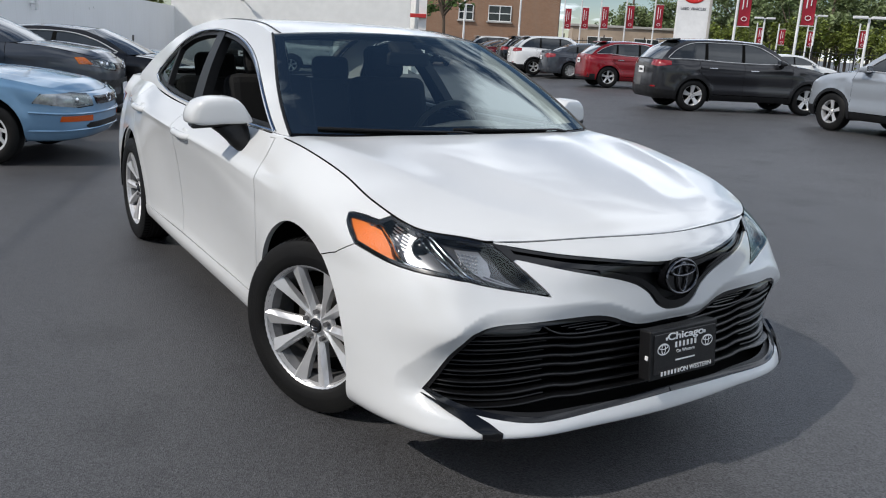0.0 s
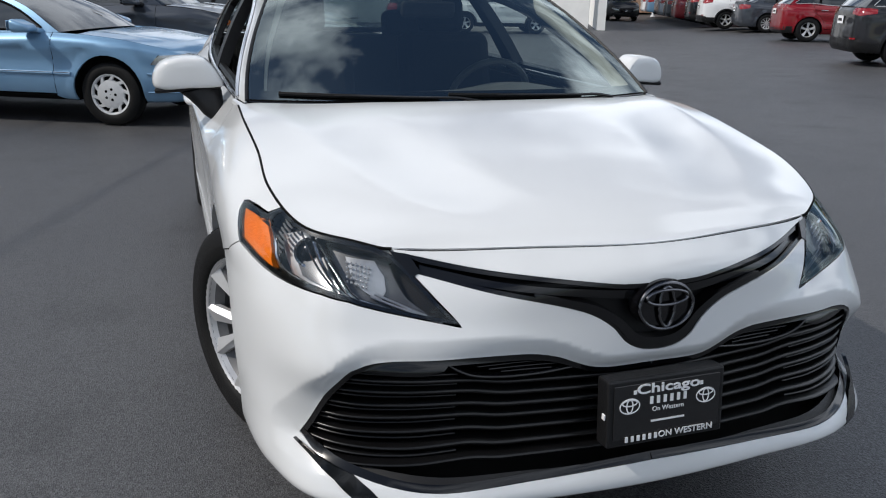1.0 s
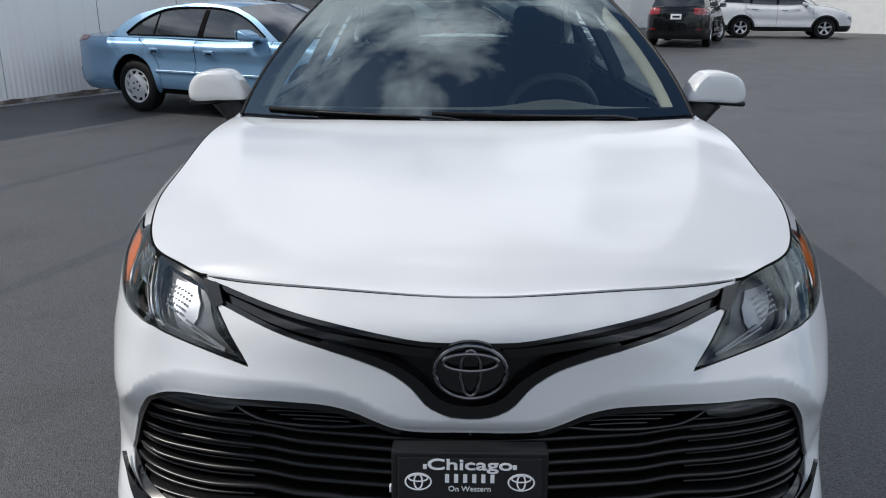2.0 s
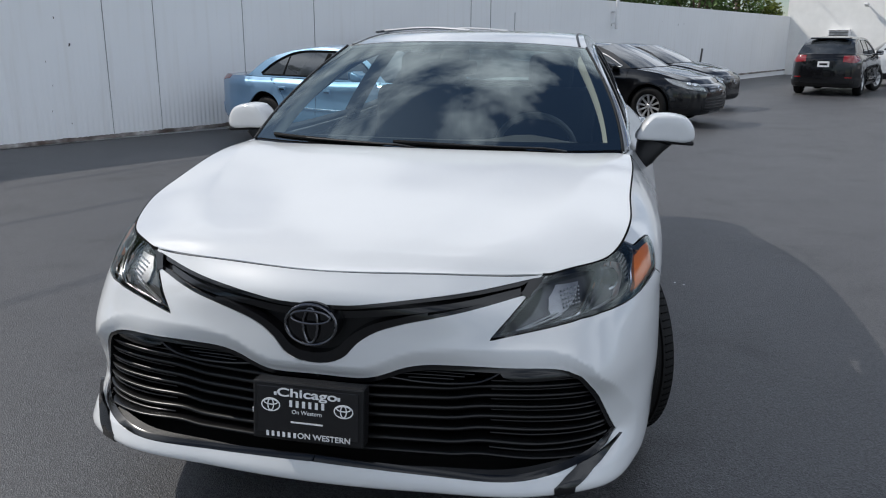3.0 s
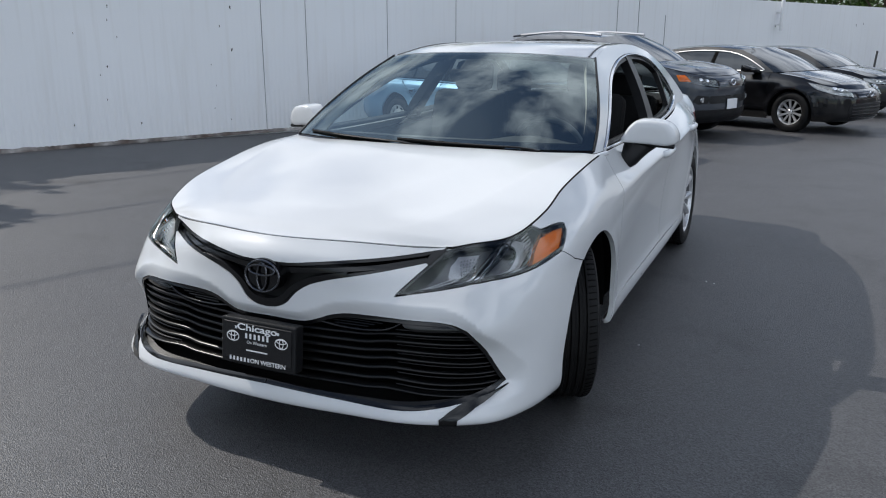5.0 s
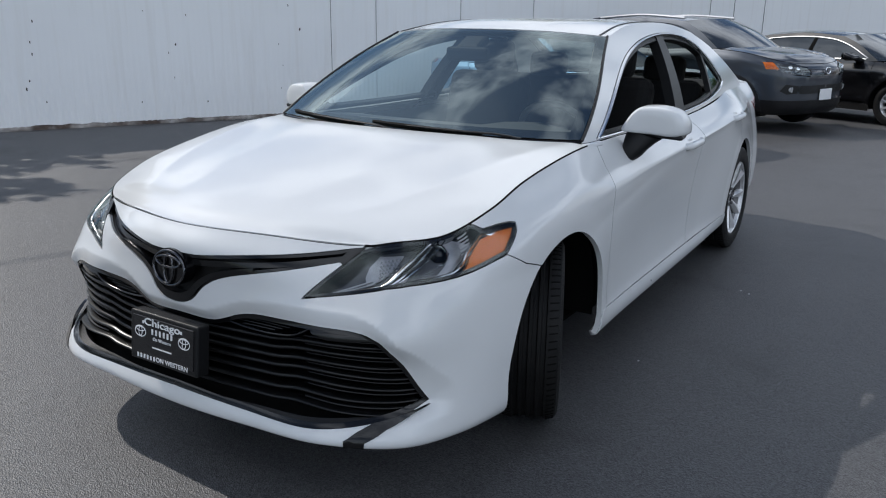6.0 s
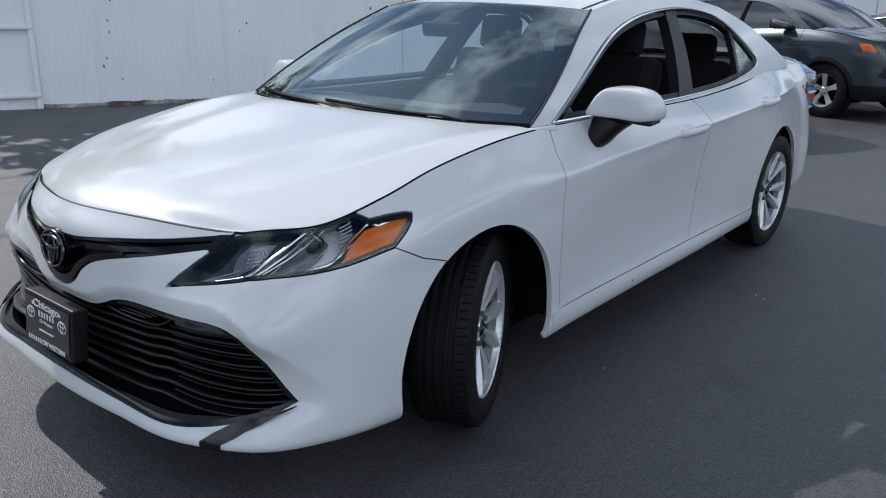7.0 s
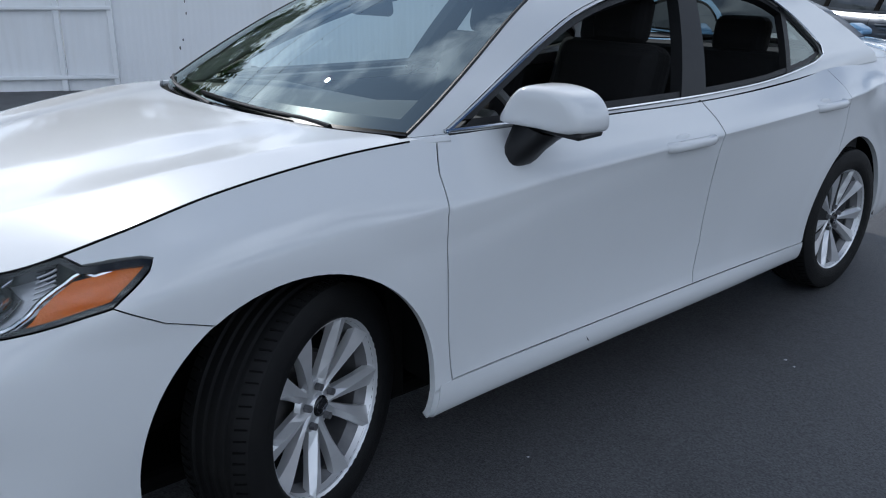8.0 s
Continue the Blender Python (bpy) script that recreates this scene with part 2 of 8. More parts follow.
def tube(name, pts, radius, segs=8, flat=1.0, closed=False):
    """A rod of round or flattened section along a smooth run of points."""
    pts = [Vector(p) for p in pts]
    verts, faces, n = [], [], len(pts)
    for i, p in enumerate(pts):
        t = (pts[(i + 1) % n if closed else min(i + 1, n - 1)] - pts[i - 1 if closed else max(i - 1, 0)]).normalized()
        side = t.cross(Vector((0, 0, 1)))
        side = side.normalized() if side.length > 1e-4 else Vector((1, 0, 0))
        up = side.cross(t).normalized()
        r = radius(i / (n - 1)) if callable(radius) else radius
        for k in range(segs):
            a = 2 * math.pi * k / segs
            verts.append(p + side * r * math.cos(a) + up * r * flat * math.sin(a))
    for i in range(n if closed else n - 1):
        j = (i + 1) % n
        for k in range(segs):
            q = (k + 1) % segs
            faces.append((i * segs + k, i * segs + q, j * segs + q, j * segs + k))
    if not closed:
        faces.append(tuple(range(segs))[::-1])
        faces.append(tuple((n - 1) * segs + k for k in range(segs)))
    return mesh_from(name, verts, faces, angle=40)


def spline(knots, values):
    """A natural cubic spline through values (any width) at the knots."""
    x, y = np.asarray(knots, float), np.asarray(values, float)
    n, h = len(x), np.diff(x)
    A, r = np.eye(n), np.zeros((n,) + y.shape[1:])
    for i in range(1, n - 1):
        A[i, i - 1:i + 2] = h[i - 1], 2 * (h[i - 1] + h[i]), h[i]
        r[i] = 6 * ((y[i + 1] - y[i]) / h[i] - (y[i] - y[i - 1]) / h[i - 1])
    m = np.linalg.solve(A, r.reshape(n, -1)).reshape(r.shape)

    def at(t):
        t = np.asarray(t, float)
        i = np.clip(np.searchsorted(x, t) - 1, 0, n - 2)
        a, b, hh = x[i + 1] - t, t - x[i], h[i]
        if y.ndim > 1:
            a, b, hh = (q.reshape(q.shape + (1,) * (y.ndim - 1)) for q in (a, b, hh))
        return m[i] * a ** 3 / (6 * hh) + m[i + 1] * b ** 3 / (6 * hh) + (y[i] / hh - m[i] * hh / 6) * a + (y[i + 1] / hh - m[i + 1] * hh / 6) * b
    return at


def gentle(knots, values):
    """Like spline, but with Catmull-Rom slopes: no overshoot far from a knot."""
    x, y = np.asarray(knots, float), np.asarray(values, float)
    d = np.gradient(y, x, axis=0)
    n = len(x)

    def at(t):
        t = np.asarray(t, float)
        i = np.clip(np.searchsorted(x, t) - 1, 0, n - 2)
        h = x[i + 1] - x[i]
        u = (t - x[i]) / h
        if y.ndim > 1:
            u, h = (q.reshape(q.shape + (1,) * (y.ndim - 1)) for q in (u, h))
        return (2 * u**3 - 3 * u**2 + 1) * y[i] + (u**3 - 2 * u**2 + u) * h * d[i] + (3 * u**2 - 2 * u**3) * y[i + 1] + (u**3 - u**2) * h * d[i + 1]
    return at


def run(points, count=24, closed=False, soft=None):
    """A smooth run through points (2D or 3D), as an array."""
    p = np.asarray(points, float)
    if closed:
        p = np.vstack([p[-2:], p, p[:2]])
    k = np.concatenate([[0], np.cumsum(np.linalg.norm(np.diff(p, axis=0), axis=1) ** 0.7)])
    f = gentle(k, p)
    if closed:
        return f(np.linspace(k[2], k[-2], count, endpoint=False))
    return f(np.linspace(0, k[-1], count))


def resample(poly, step):
    """Points along a closed polygon at about even steps, corners kept."""
    out, n = [], len(poly)
    for i in range(n):
        a, b = poly[i], poly[(i + 1) % n]
        k = max(1, int(round(np.linalg.norm((b - a)) / step)))
        out += [a + (b - a) * j / k for j in range(k)]
    return np.array(out)


def inside(pts, poly):
    x, y = pts[:, 0][:, None], pts[:, 1][:, None]
    a, b = poly, np.roll(poly, -1, axis=0)
    cond = (a[:, 1] > y) != (b[:, 1] > y)
    with np.errstate(divide="ignore", invalid="ignore"):
        xi = a[:, 0] + (y - a[:, 1]) * (b[:, 0] - a[:, 0]) / (b[:, 1] - a[:, 1])
    return (np.sum(cond & (x < xi), axis=1) % 2) == 1


def edge_distance(pts, poly):
    best = np.full(len(pts), 1e9)
    for a, b in zip(poly, np.roll(poly, -1, axis=0)):
        d = b - a
        t = np.clip(((pts - a) @ d) / max(d @ d, 1e-12), 0, 1)
        best = np.minimum(best, np.linalg.norm(pts - a - t[:, None] * d, axis=1))
    return best


def panel(name, surf, loops, step=0.02, scale=(1.0, 1.0), depth=0.012, out=0.0, gap=0.0, flip=False, mirror=False):
    """A sheet cut out of a smooth surface. surf(u, v) gives points; loops are closed outlines in (u, v), the first the rim, the others
    holes; scale makes (u, v) about metres; depth folds the rim inwards; out lifts the sheet; gap pulls the rim in."""
    sc = np.asarray(scale, float)
    rings = []
    for i, lp in enumerate(loops):
        lp = np.asarray(lp, float) * sc
        lp = resample(lp, step * 0.8)
        if gap and i == 0:
            e = np.roll(lp, -1, 0) - np.roll(lp, 1, 0)
            nrm = np.stack([-e[:, 1], e[:, 0]], 1) / np.maximum(np.linalg.norm(e, axis=1), 1e-9)[:, None]
            area = np.sum(lp[:, 0] * np.roll(lp[:, 1], -1) - np.roll(lp[:, 0], -1) * lp[:, 1])
            lp = lp + nrm * gap * np.sign(area)
        rings.append(lp)
    lo, hi = rings[0].min(0), rings[0].max(0)
    gx, gy = np.meshgrid(np.arange(lo[0], hi[0], step), np.arange(lo[1], hi[1], step * 0.87))
    gx = gx + (np.arange(gx.shape[0]) % 2)[:, None] * step / 2
    g = np.stack([gx.ravel(), gy.ravel()], 1)
    keep = inside(g, rings[0])
    for h in rings[1:]:
        keep &= ~inside(g, h)
    g = g[keep]
    d = np.full(len(g), 1e9)
    for r in rings:
        d = np.minimum(d, edge_distance(g, r))
    g = g[d > step * 0.45]
    pts, edges, base = [], [], 0
    for r in rings:
        pts += [Vector(p) for p in r]
        edges += [(base + i, base + (i + 1) % len(r)) for i in range(len(r))]
        base += len(r)
    pts += [Vector(p) for p in g]
    ov, oe, of, *_ = delaunay_2d_cdt(pts, edges, [], 0, 1e-7)
    uv = np.array([tuple(v) for v in ov])
    tri = np.array([tuple(f) for f in of if len(f) == 3])
    cen = uv[tri].mean(1)
    ok = inside(cen, rings[0])
    for h in rings[1:]:
        ok &= ~inside(cen, h)
    tri = tri[ok]
    used = np.unique(tri)
    remap = np.full(len(uv), -1)
    remap[used] = np.arange(len(used))
    uv, tri = uv[used] / sc, remap[tri]
    P = surf(uv[:, 0], uv[:, 1])
    e = 2e-3
    du = surf(uv[:, 0] + e / sc[0], uv[:, 1]) - surf(uv[:, 0] - e / sc[0], uv[:, 1])
    dv = surf(uv[:, 0], uv[:, 1] + e / sc[1]) - surf(uv[:, 0], uv[:, 1] - e / sc[1])
    N = np.cross(du, dv)
    N /= np.maximum(np.linalg.norm(N, axis=1), 1e-12)[:, None]
    fn = np.cross(P[tri[:, 1]] - P[tri[:, 0]], P[tri[:, 2]] - P[tri[:, 0]])
    if np.sum(fn * N[tri].mean(1)) < 0:
        tri = tri[:, ::-1]
    if flip:
        N, tri = -N, tri[:, ::-1]
    P = P + N * out
    # rim: edges used once
    ed = np.concatenate([tri[:, [0, 1]], tri[:, [1, 2]], tri[:, [2, 0]]])
    key = {}
    for a, b in ed:
        key[(a, b)] = 1
    rim = [(a, b) for a, b in key if (b, a) not in key]
    verts, norms = [P], [N]
    faces = [tuple(t) for t in tri]
    if depth:
        idx = sorted({v for e_ in rim for v in e_})
        top = {v: len(P) + i for i, v in enumerate(idx)}
        low = {v: len(P) + len(idx) + i for i, v in enumerate(idx)}
        ia = np.array(idx)
        verts += [P[ia], P[ia] - N[ia] * depth]
        side = {v: np.zeros(3) for v in idx}
        for a, b in rim:
            w = np.cross(P[b] - P[a], N[a])
            side[a] += w
            side[b] += w
        sn = np.array([side[v] / max(np.linalg.norm(side[v]), 1e-12) for v in idx])
        norms += [sn, sn]
        faces += [(top[b], top[a], low[a], low[b]) for a, b in rim]
    V, Nn = np.concatenate(verts), np.concatenate(norms)
    if mirror:
        V, Nn = V * [-1, 1, 1], Nn * [-1, 1, 1]
        faces = [f[::-1] for f in faces]
    me = mesh_from(name, V, faces)
    me.normals_split_custom_set_from_vertices([tuple(n) for n in Nn])
    return me

# ---- the white sedan ----
# Sections of the lower body from the nose round the side to the tail: where the section stands, its inward way, then (inset, height)
# from the bottom edge up to the bonnet gap or the belt line.
SECTIONS = [
    ((0.00, -1.015), (0.00, 1.00), (.07, .232, .01, .240, -.018, .268, .02, .38, .02, .47, .022, .56, .03, .66, .038, .765, .088, .822)),
    ((0.30, -1.000), (-.06, 1.00), (.07, .236, .01, .244, -.022, .271, .028, .38, .032, .47, .03, .56, .05, .66, .068, .75, .125, .818)),
    ((0.60, -.950), (-.22, .975), (.07, .246, .00, .252, -.036, .276, .03, .38, .035, .47, .02, .565, .075, .65, .12, .72, .185, .803)),
    ((0.772, -.856), (-.62, .785), (.09, .226, .02, .236, -.020, .268, .02, .36, .028, .46, .02, .56, .055, .645, .10, .725, .19, .814)),
    ((.874, -.671), (-.86, .51), (.09, .206, .04, .216, .006, .255, .012, .36, .018, .46, .02, .56, .035, .655, .075, .745, .14, .826)),
    ((.916, -.433), (-.98, .20), (.06, .200, .03, .212, .01, .26, .004, .36, 0, .46, .004, .56, .012, .66, .024, .765, .112, .878)),
    ((.924, -.200), (-1.0, 0.0), (.05, .20, .03, .215, .01, .265, 0, .36, 0, .46, 0, .56, .005, .67, .016, .815, .118, .926)),
    ((.930, .100), (-1.0, 0.0), (.05, .20, .03, .215, .015, .265, .008, .36, .006, .46, .006, .56, .010, .68, .020, .835, .116, .970)),
    ((.930, .430), (-1.0, 0.0), (.07, .208, .040, .222, .026, .275, .03, .36, .026, .48, .018, .60, .014, .72, .024, .83, .125, .983)),
    ((.930, 1.10), (-1.0, 0.0), (.08, .212, .045, .228, .030, .28, .046, .36, .050, .50, .036, .66, .016, .81, .036, .885, .125, .975)),
    ((.928, 1.80), (-1.0, 0.0), (.08, .216, .045, .232, .030, .28, .048, .36, .050, .50, .034, .67, .012, .84, .034, .905, .125, .975)),
    ((.914, 2.40), (-1.0, 0.0), (.08, .222, .04, .236, .022, .285, .02, .36, .012, .50, .006, .66, .012, .85, .04, .92, .135, 1.00)),
    ((.890, 2.82), (-1.0, 0.0), (.06, .21, .03, .225, .01, .28, .00, .36, .00, .50, .002, .66, .024, .86, .06, .94, .16, 1.03)),
    ((.846, 3.30), (-1.0, -.1), (.07, .20, .04, .23, .01, .30, .00, .40, .00, .52, .012, .68, .045, .85, .085, .94, .16, 1.035)),
    ((.785, 3.66), (-.90, -.44), (.10, .22, .05, .25, .01, .32, .00, .42, .00, .54, .02, .70, .05, .85, .06, .945, .11, 1.025)),
    ((.575, 3.84), (-.35, -.94), (.12, .24, .06, .26, .01, .34, .00, .44, .01, .56, .05, .70, .06, .85, .05, .96, .09, 1.035)),
    ((.000, 3.92), (0.0, -1.0), (.12, .24, .06, .26, .01, .34, .00, .44, .01, .56, .06, .70, .07, .85, .05, .97, .09, 1.045)),
]


class LowerBody:
    """The loft through the sections; s runs round the car (minus: its right side), v from 0 (bottom) to 8 (top)."""

    def __init__(self, sections):
        base = np.array([b for b, _, _ in sections])
        rows = []
        for b, n, prof in sections:
            n = np.array(n) / np.hypot(*n)
            q = np.array(prof).reshape(-1, 2)
            rows.append(np.column_stack([b[0] + n[0] * q[:, 0], b[1] + n[1] * q[:, 0], q[:, 1]]))
        half = np.array(rows)
        s = np.concatenate([[0], np.cumsum(np.linalg.norm(np.diff(base, axis=0), axis=1))])
        full = np.concatenate([(half[:0:-1]) * [-1, 1, 1], half])
        self.s, self.end = s, s[-1]
        self.along = gentle(np.concatenate([-s[:0:-1], s]), full)
        self.knots = np.arange(half.shape[1], dtype=float)
        S, V = np.meshgrid(np.linspace(0, self.end, 500), np.linspace(0, 8, 161), indexing="ij")
        self.S, self.V = S.ravel(), V.ravel()
        self.P = self(self.S, self.V)

    def __call__(self, s, v):
        s, v = np.atleast_1d(s), np.atleast_1d(v)
        col = self.along(np.clip(s, -self.end, self.end))
        k = self.knots
        d = np.empty_like(col)
        d[:, 1:-1] = (col[:, 2:] - col[:, :-2]) / 2
        d[:, 0], d[:, -1] = col[:, 1] - col[:, 0], col[:, -1] - col[:, -2]
        i = np.clip(np.floor(v).astype(int), 0, len(k) - 2)
        u = (v - i)[:, None]
        r = np.arange(len(s))
        return (2*u**3 - 3*u**2 + 1) * col[r, i] + (u**3 - 2*u**2 + u) * d[r, i] + (3*u**2 - 2*u**3) * col[r, i + 1] + (u**3 - u**2) * d[r, i + 1]

    def find(self, pts, use=(0, 1, 2), lo=0.0, hi=9.0):
        """(s, v) of the places on the left half nearest to the points, by the axes in use."""
        out = []
        ok = (self.S >= lo) & (self.S <= hi)
        Sx, Vx, Px = self.S[ok], self.V[ok], self.P[ok][:, use]
        for p in np.atleast_2d(np.asarray(pts, float)):
            j = np.argmin(np.sum((Px - p) ** 2, axis=1))
            s, v = Sx[j], Vx[j]
            for _ in range(4):
                q = self([s, s + 1e-3, s], [v, v, v + 1e-3])[:, use]
                J = np.stack([(q[1] - q[0]) / 1e-3, (q[2] - q[0]) / 1e-3], 1)
                st, *_ = np.linalg.lstsq(J, p - q[0], rcond=None)
                st = np.clip(st, (-0.03, -0.4), (0.03, 0.4))
                s, v = np.clip(s + st[0], lo, min(hi, self.end)), np.clip(v + st[1], 0, 8)
            out.append((s, v))
        return np.array(out)


LB = LowerBody(SECTIONS)
NOSE = dict(use=(0, 2), lo=0.0, hi=LB.s[5])          # seen from the front: x, z
SIDE = dict(use=(1, 2), lo=LB.s[3], hi=LB.s[14])     # seen from the side: y, z
UV = (1.0, 0.085)                                    # makes (s, v) about metres


def both(poly):
    """A half outline from the middle outwards and back, closed over the middle."""
    poly = np.asarray(poly)
    return np.vstack([poly, (poly * [-1, 1])[::-1]])


def arch(cy, cz, ry, rz, a0, a1, count=18):
    a = np.radians(np.linspace(a0, a1, count))
    return np.column_stack([cy + ry * np.cos(a), cz + rz * np.sin(a)])


# front lamp outline: tip, along the bonnet gap to the outer end, back along the bottom
LAMP = run([(.455, -.893, .655), (.52, -.83, .725), (.582, -.767, .796)], 8)
LAMP_TOP = run([(.582, -.767, .800), (.70, -.668, .808), (.803, -.56, .836), (.846, -.455, .846), (.868, -.372, .845), (.874, -.358, .840)], 14)
LAMP_OUT = run([(.876, -.352, .828), (.874, -.395, .782), (.869, -.446, .745)], 6)
LAMP_LOW = run([(.869, -.446, .745), (.80, -.62, .703), (.66, -.775, .672), (.455, -.893, .650)], 14)
lampA, lampB, lampC, lampD = (LB.find(q, hi=LB.s[7]) for q in (LAMP, LAMP_TOP, LAMP_OUT, LAMP_LOW))
lampB[:9, 1] = 8.0
LAMP_UV = np.vstack([lampA, lampB[1:], lampC[1:], lampD[1:-1]])
S_HFC, S_HFH = lampB[0, 0], lampB[8, 0]

# black upper grille with its dip round the badge: x, z
UG_TOP = run([(0, .748), (.10, .748), (.17, .755), (.27, .765), (.43, .779), (.56, .797)], 18)
UG_LOW = run([(.535, .759), (.41, .734), (.30, .713), (.235, .699), (.165, .676), (.118, .645), (.085, .608), (.045, .589), (0, .584)], 26)
# lower grille: x, z
LG_TOP = run([(0, .545), (.15, .546), (.195, .561), (.235, .578), (.285, .590), (.37, .596), (.50, .600), (.63, .596), (.675, .585), (.712, .562)], 30)
LG_LOW = run([(.819, .358), (.775, .343), (.706, .325), (.64, .311), (.545, .301), (.40, .299), (.16, .304), (0, .307)], 22)
ug_t, ug_l = LB.find(UG_TOP, **NOSE), LB.find(UG_LOW, **NOSE)
lg_t, lg_l = (LB.find(q, **NOSE) for q in (LG_TOP, LG_LOW))
lg_o = LB.find([(.712, -.877, .562), (.737, -.859, .525), (.769, -.821, .476), (.800, -.785, .41), (.819, -.757, .366)], hi=LB.s[5])
UG_UV = both(np.vstack([ug_t, ug_l]))
LG_UV = both(np.vstack([lg_t[:-1], run(lg_o, 10), lg_l[1:]]))
# black strip from the grille's corner down to the bottom edge
STRIP = LB.find([(.816, .362), (.790, .344), (.745, .309), (.702, .276), (.690, .250), (.642, .250), (.648, .280), (.676, .304), (.706, .325), (.760, .341)], **NOSE)
F_ARCH = arch(-.050, .335, .400, .395, 200, -17, 48)     # y, z seen from the left side; front end first
R_ARCH = arch(2.805, .335, .392, .388, 196, -16, 44)
f_arch, r_arch = LB.find(F_ARCH, **SIDE), LB.find(R_ARCH, **SIDE)
seam = LB.find([(.869, -.446, .745), (.895, -.36, .705), (.916, -.29, .668)], hi=LB.s[8])


def split_arch(pts, z):
    p = LB(pts[:, 0], pts[:, 1])
    return int(np.argmin(np.abs(p[:len(p) // 2, 2] - z)))


ia = split_arch(f_arch, .668)
seam[-1] = f_arch[ia]
s_arch0 = f_arch[0, 0]

DOOR_F = LB.find([(.437, .983), (.412, .935), (.396, .90), (.392, .86), (.384, .80), (.384, .70), (.392, .58), (.402, .44), (.418, .315)], **SIDE)
DOOR_M = LB.find([(1.655, .976), (1.640, .90), (1.632, .80), (1.638, .64), (1.638, .47), (1.612, .37), (1.602, .315)], **SIDE)
k_arch = int(np.argmin(np.abs(R_ARCH[:22, 1] - .655)))       # where the rear door meets the arch
DOOR_R = np.vstack([LB.find([(2.70, 1.02), (2.705, .95), (2.69, .88), (2.66, .79), (2.615, .72)], **SIDE), r_arch[k_arch:k_arch + 1]])
DOOR_F[0, 1] = DOOR_M[0, 1] = DOOR_R[0, 1] = 8.0
Z_SILL = .315


def sill_line(y0, y1, z=Z_SILL, n=12):
    return LB.find(np.column_stack([np.linspace(y0, y1, n), np.full(n, z)]), **SIDE)


def at_top(s0, s1, n=14, v=8.0):
    return np.column_stack([np.linspace(s0, s1, n), np.full(n, v)])


CREASE = gentle([-.6, .0, .4, .75, 1.1, 1.5, 2.1, 2.6, 3.2, 4.2], [.78, .795, .820, .842, .855, .868, .888, .903, .92, .92])   # character line: height by y


def flank(s, v):
    """The lower body with the sharp character line along the doors."""
    p = LB(s, v)
    y = p[:, 1]
    amp = .0170 * np.clip((y - .10) / .50, 0, 1) * np.clip((3.5 - y) / .6, 0, 1)
    d = p[:, 2] - CREASE(np.clip(y, -.6, 4.2))
    p[:, 0] += np.sign(s) * amp * np.where(d > 0, np.exp(-d / .06), np.exp(d / .026))
    # a low flare round each wheel arch
    for cy, ry, rz in ((-.050, .400, .395), (2.805, .392, .388)):
        r = (np.hypot((y - cy) / ry, (p[:, 2] - .335) / rz) - 1) * .39
        k = np.clip((.11 - r) / .080, 0, 1)
        p[:, 0] += np.sign(s) * .0028 * k * k * (3 - 2 * k) * (p[:, 2] > .30)
    return p


cy_ = np.linspace(-.45, 3.6, 60)
cv_ = LB.find(np.column_stack([cy_, CREASE(cy_)]), **SIDE)
V_CREASE = gentle(cv_[::2, 0], cv_[::2, 1])


def to_crease(loop):
    """The loop with v counted from the character line, so that the rows of the sheet run along it."""
    q = np.array(loop, float)
    return np.column_stack([q[:, 0], q[:, 1] - V_CREASE(np.clip(q[:, 0], cv_[0, 0], cv_[-2, 0]))])


def creased(s, w):
    s = np.atleast_1d(s)
    return flank(s, np.clip(np.atleast_1d(w) + V_CREASE(np.clip(s, cv_[0, 0], cv_[-2, 0])), 0, 8))


LG_METRIC = LG_UV * UV


def skin(s, v):
    """The nose with the recess that runs round the lower grille."""
    s, v = np.atleast_1d(s).astype(float), np.atleast_1d(v).astype(float)
    p = LB(s, v)
    q = np.column_stack([s, v]) * UV
    z = p[:, 2]
    wide = .034 + .055 * np.clip((.56 - z) / .17, 0, 1)
    d = np.where(inside(q, LG_METRIC), 0, edge_distance(q, LG_METRIC))
    dip = .023 * np.clip(1 - d / wide, 0, 1) ** 1.25 * np.clip((z - .31) / .05, 0, 1)
    e = 1e-3
    n = np.cross(LB(s + e, v) - p, LB(s, np.clip(v + e * 10, 0, 8)) - LB(s, np.clip(v - e * 10, 0, 8)))
    n /= np.maximum(np.linalg.norm(n, axis=1), 1e-12)[:, None]
    return p - n * dip[:, None]


hero = thing("white_sedan", "glossy white four-door sedan with front wheels turned, windows down", "car")

# bumper skin: over the whole nose, between the arches
bump_half = np.vstack([at_top(0, S_HFC, 10), lampA[::-1][1:-1], lampD[::-1], seam[1:-1], f_arch[:ia + 1][::-1], at_top(s_arch0, 0, 30, 0.0)])
part("bumper", panel("bumper", skin, [both(bump_half), UG_UV, LG_UV], 0.0095, UV, .02, gap=.0015), M_WHITE, hero)
fender = np.vstack([
    lampB[8:], lampC[1:], seam[1:-1], f_arch[ia:], LB.find([(.38, .225)], **SIDE), LB.find([(.412, .300)], **SIDE), DOOR_F[::-1], at_top(DOOR_F[0, 0], S_HFH, 16)[1:-1]])
front_door = np.vstack([DOOR_F, sill_line(.43, 1.59), DOOR_M[::-1], at_top(DOOR_M[0, 0], DOOR_F[0, 0], 12)[1:-1]])
sill_end = int(np.argmin(np.abs(R_ARCH[:12, 1] - Z_SILL)))
rear_door = np.vstack([DOOR_M, sill_line(1.615, R_ARCH[sill_end, 0] - .01), r_arch[sill_end:k_arch], DOOR_R[::-1], at_top(DOOR_R[0, 0], DOOR_M[0, 0], 12)[1:-1]])
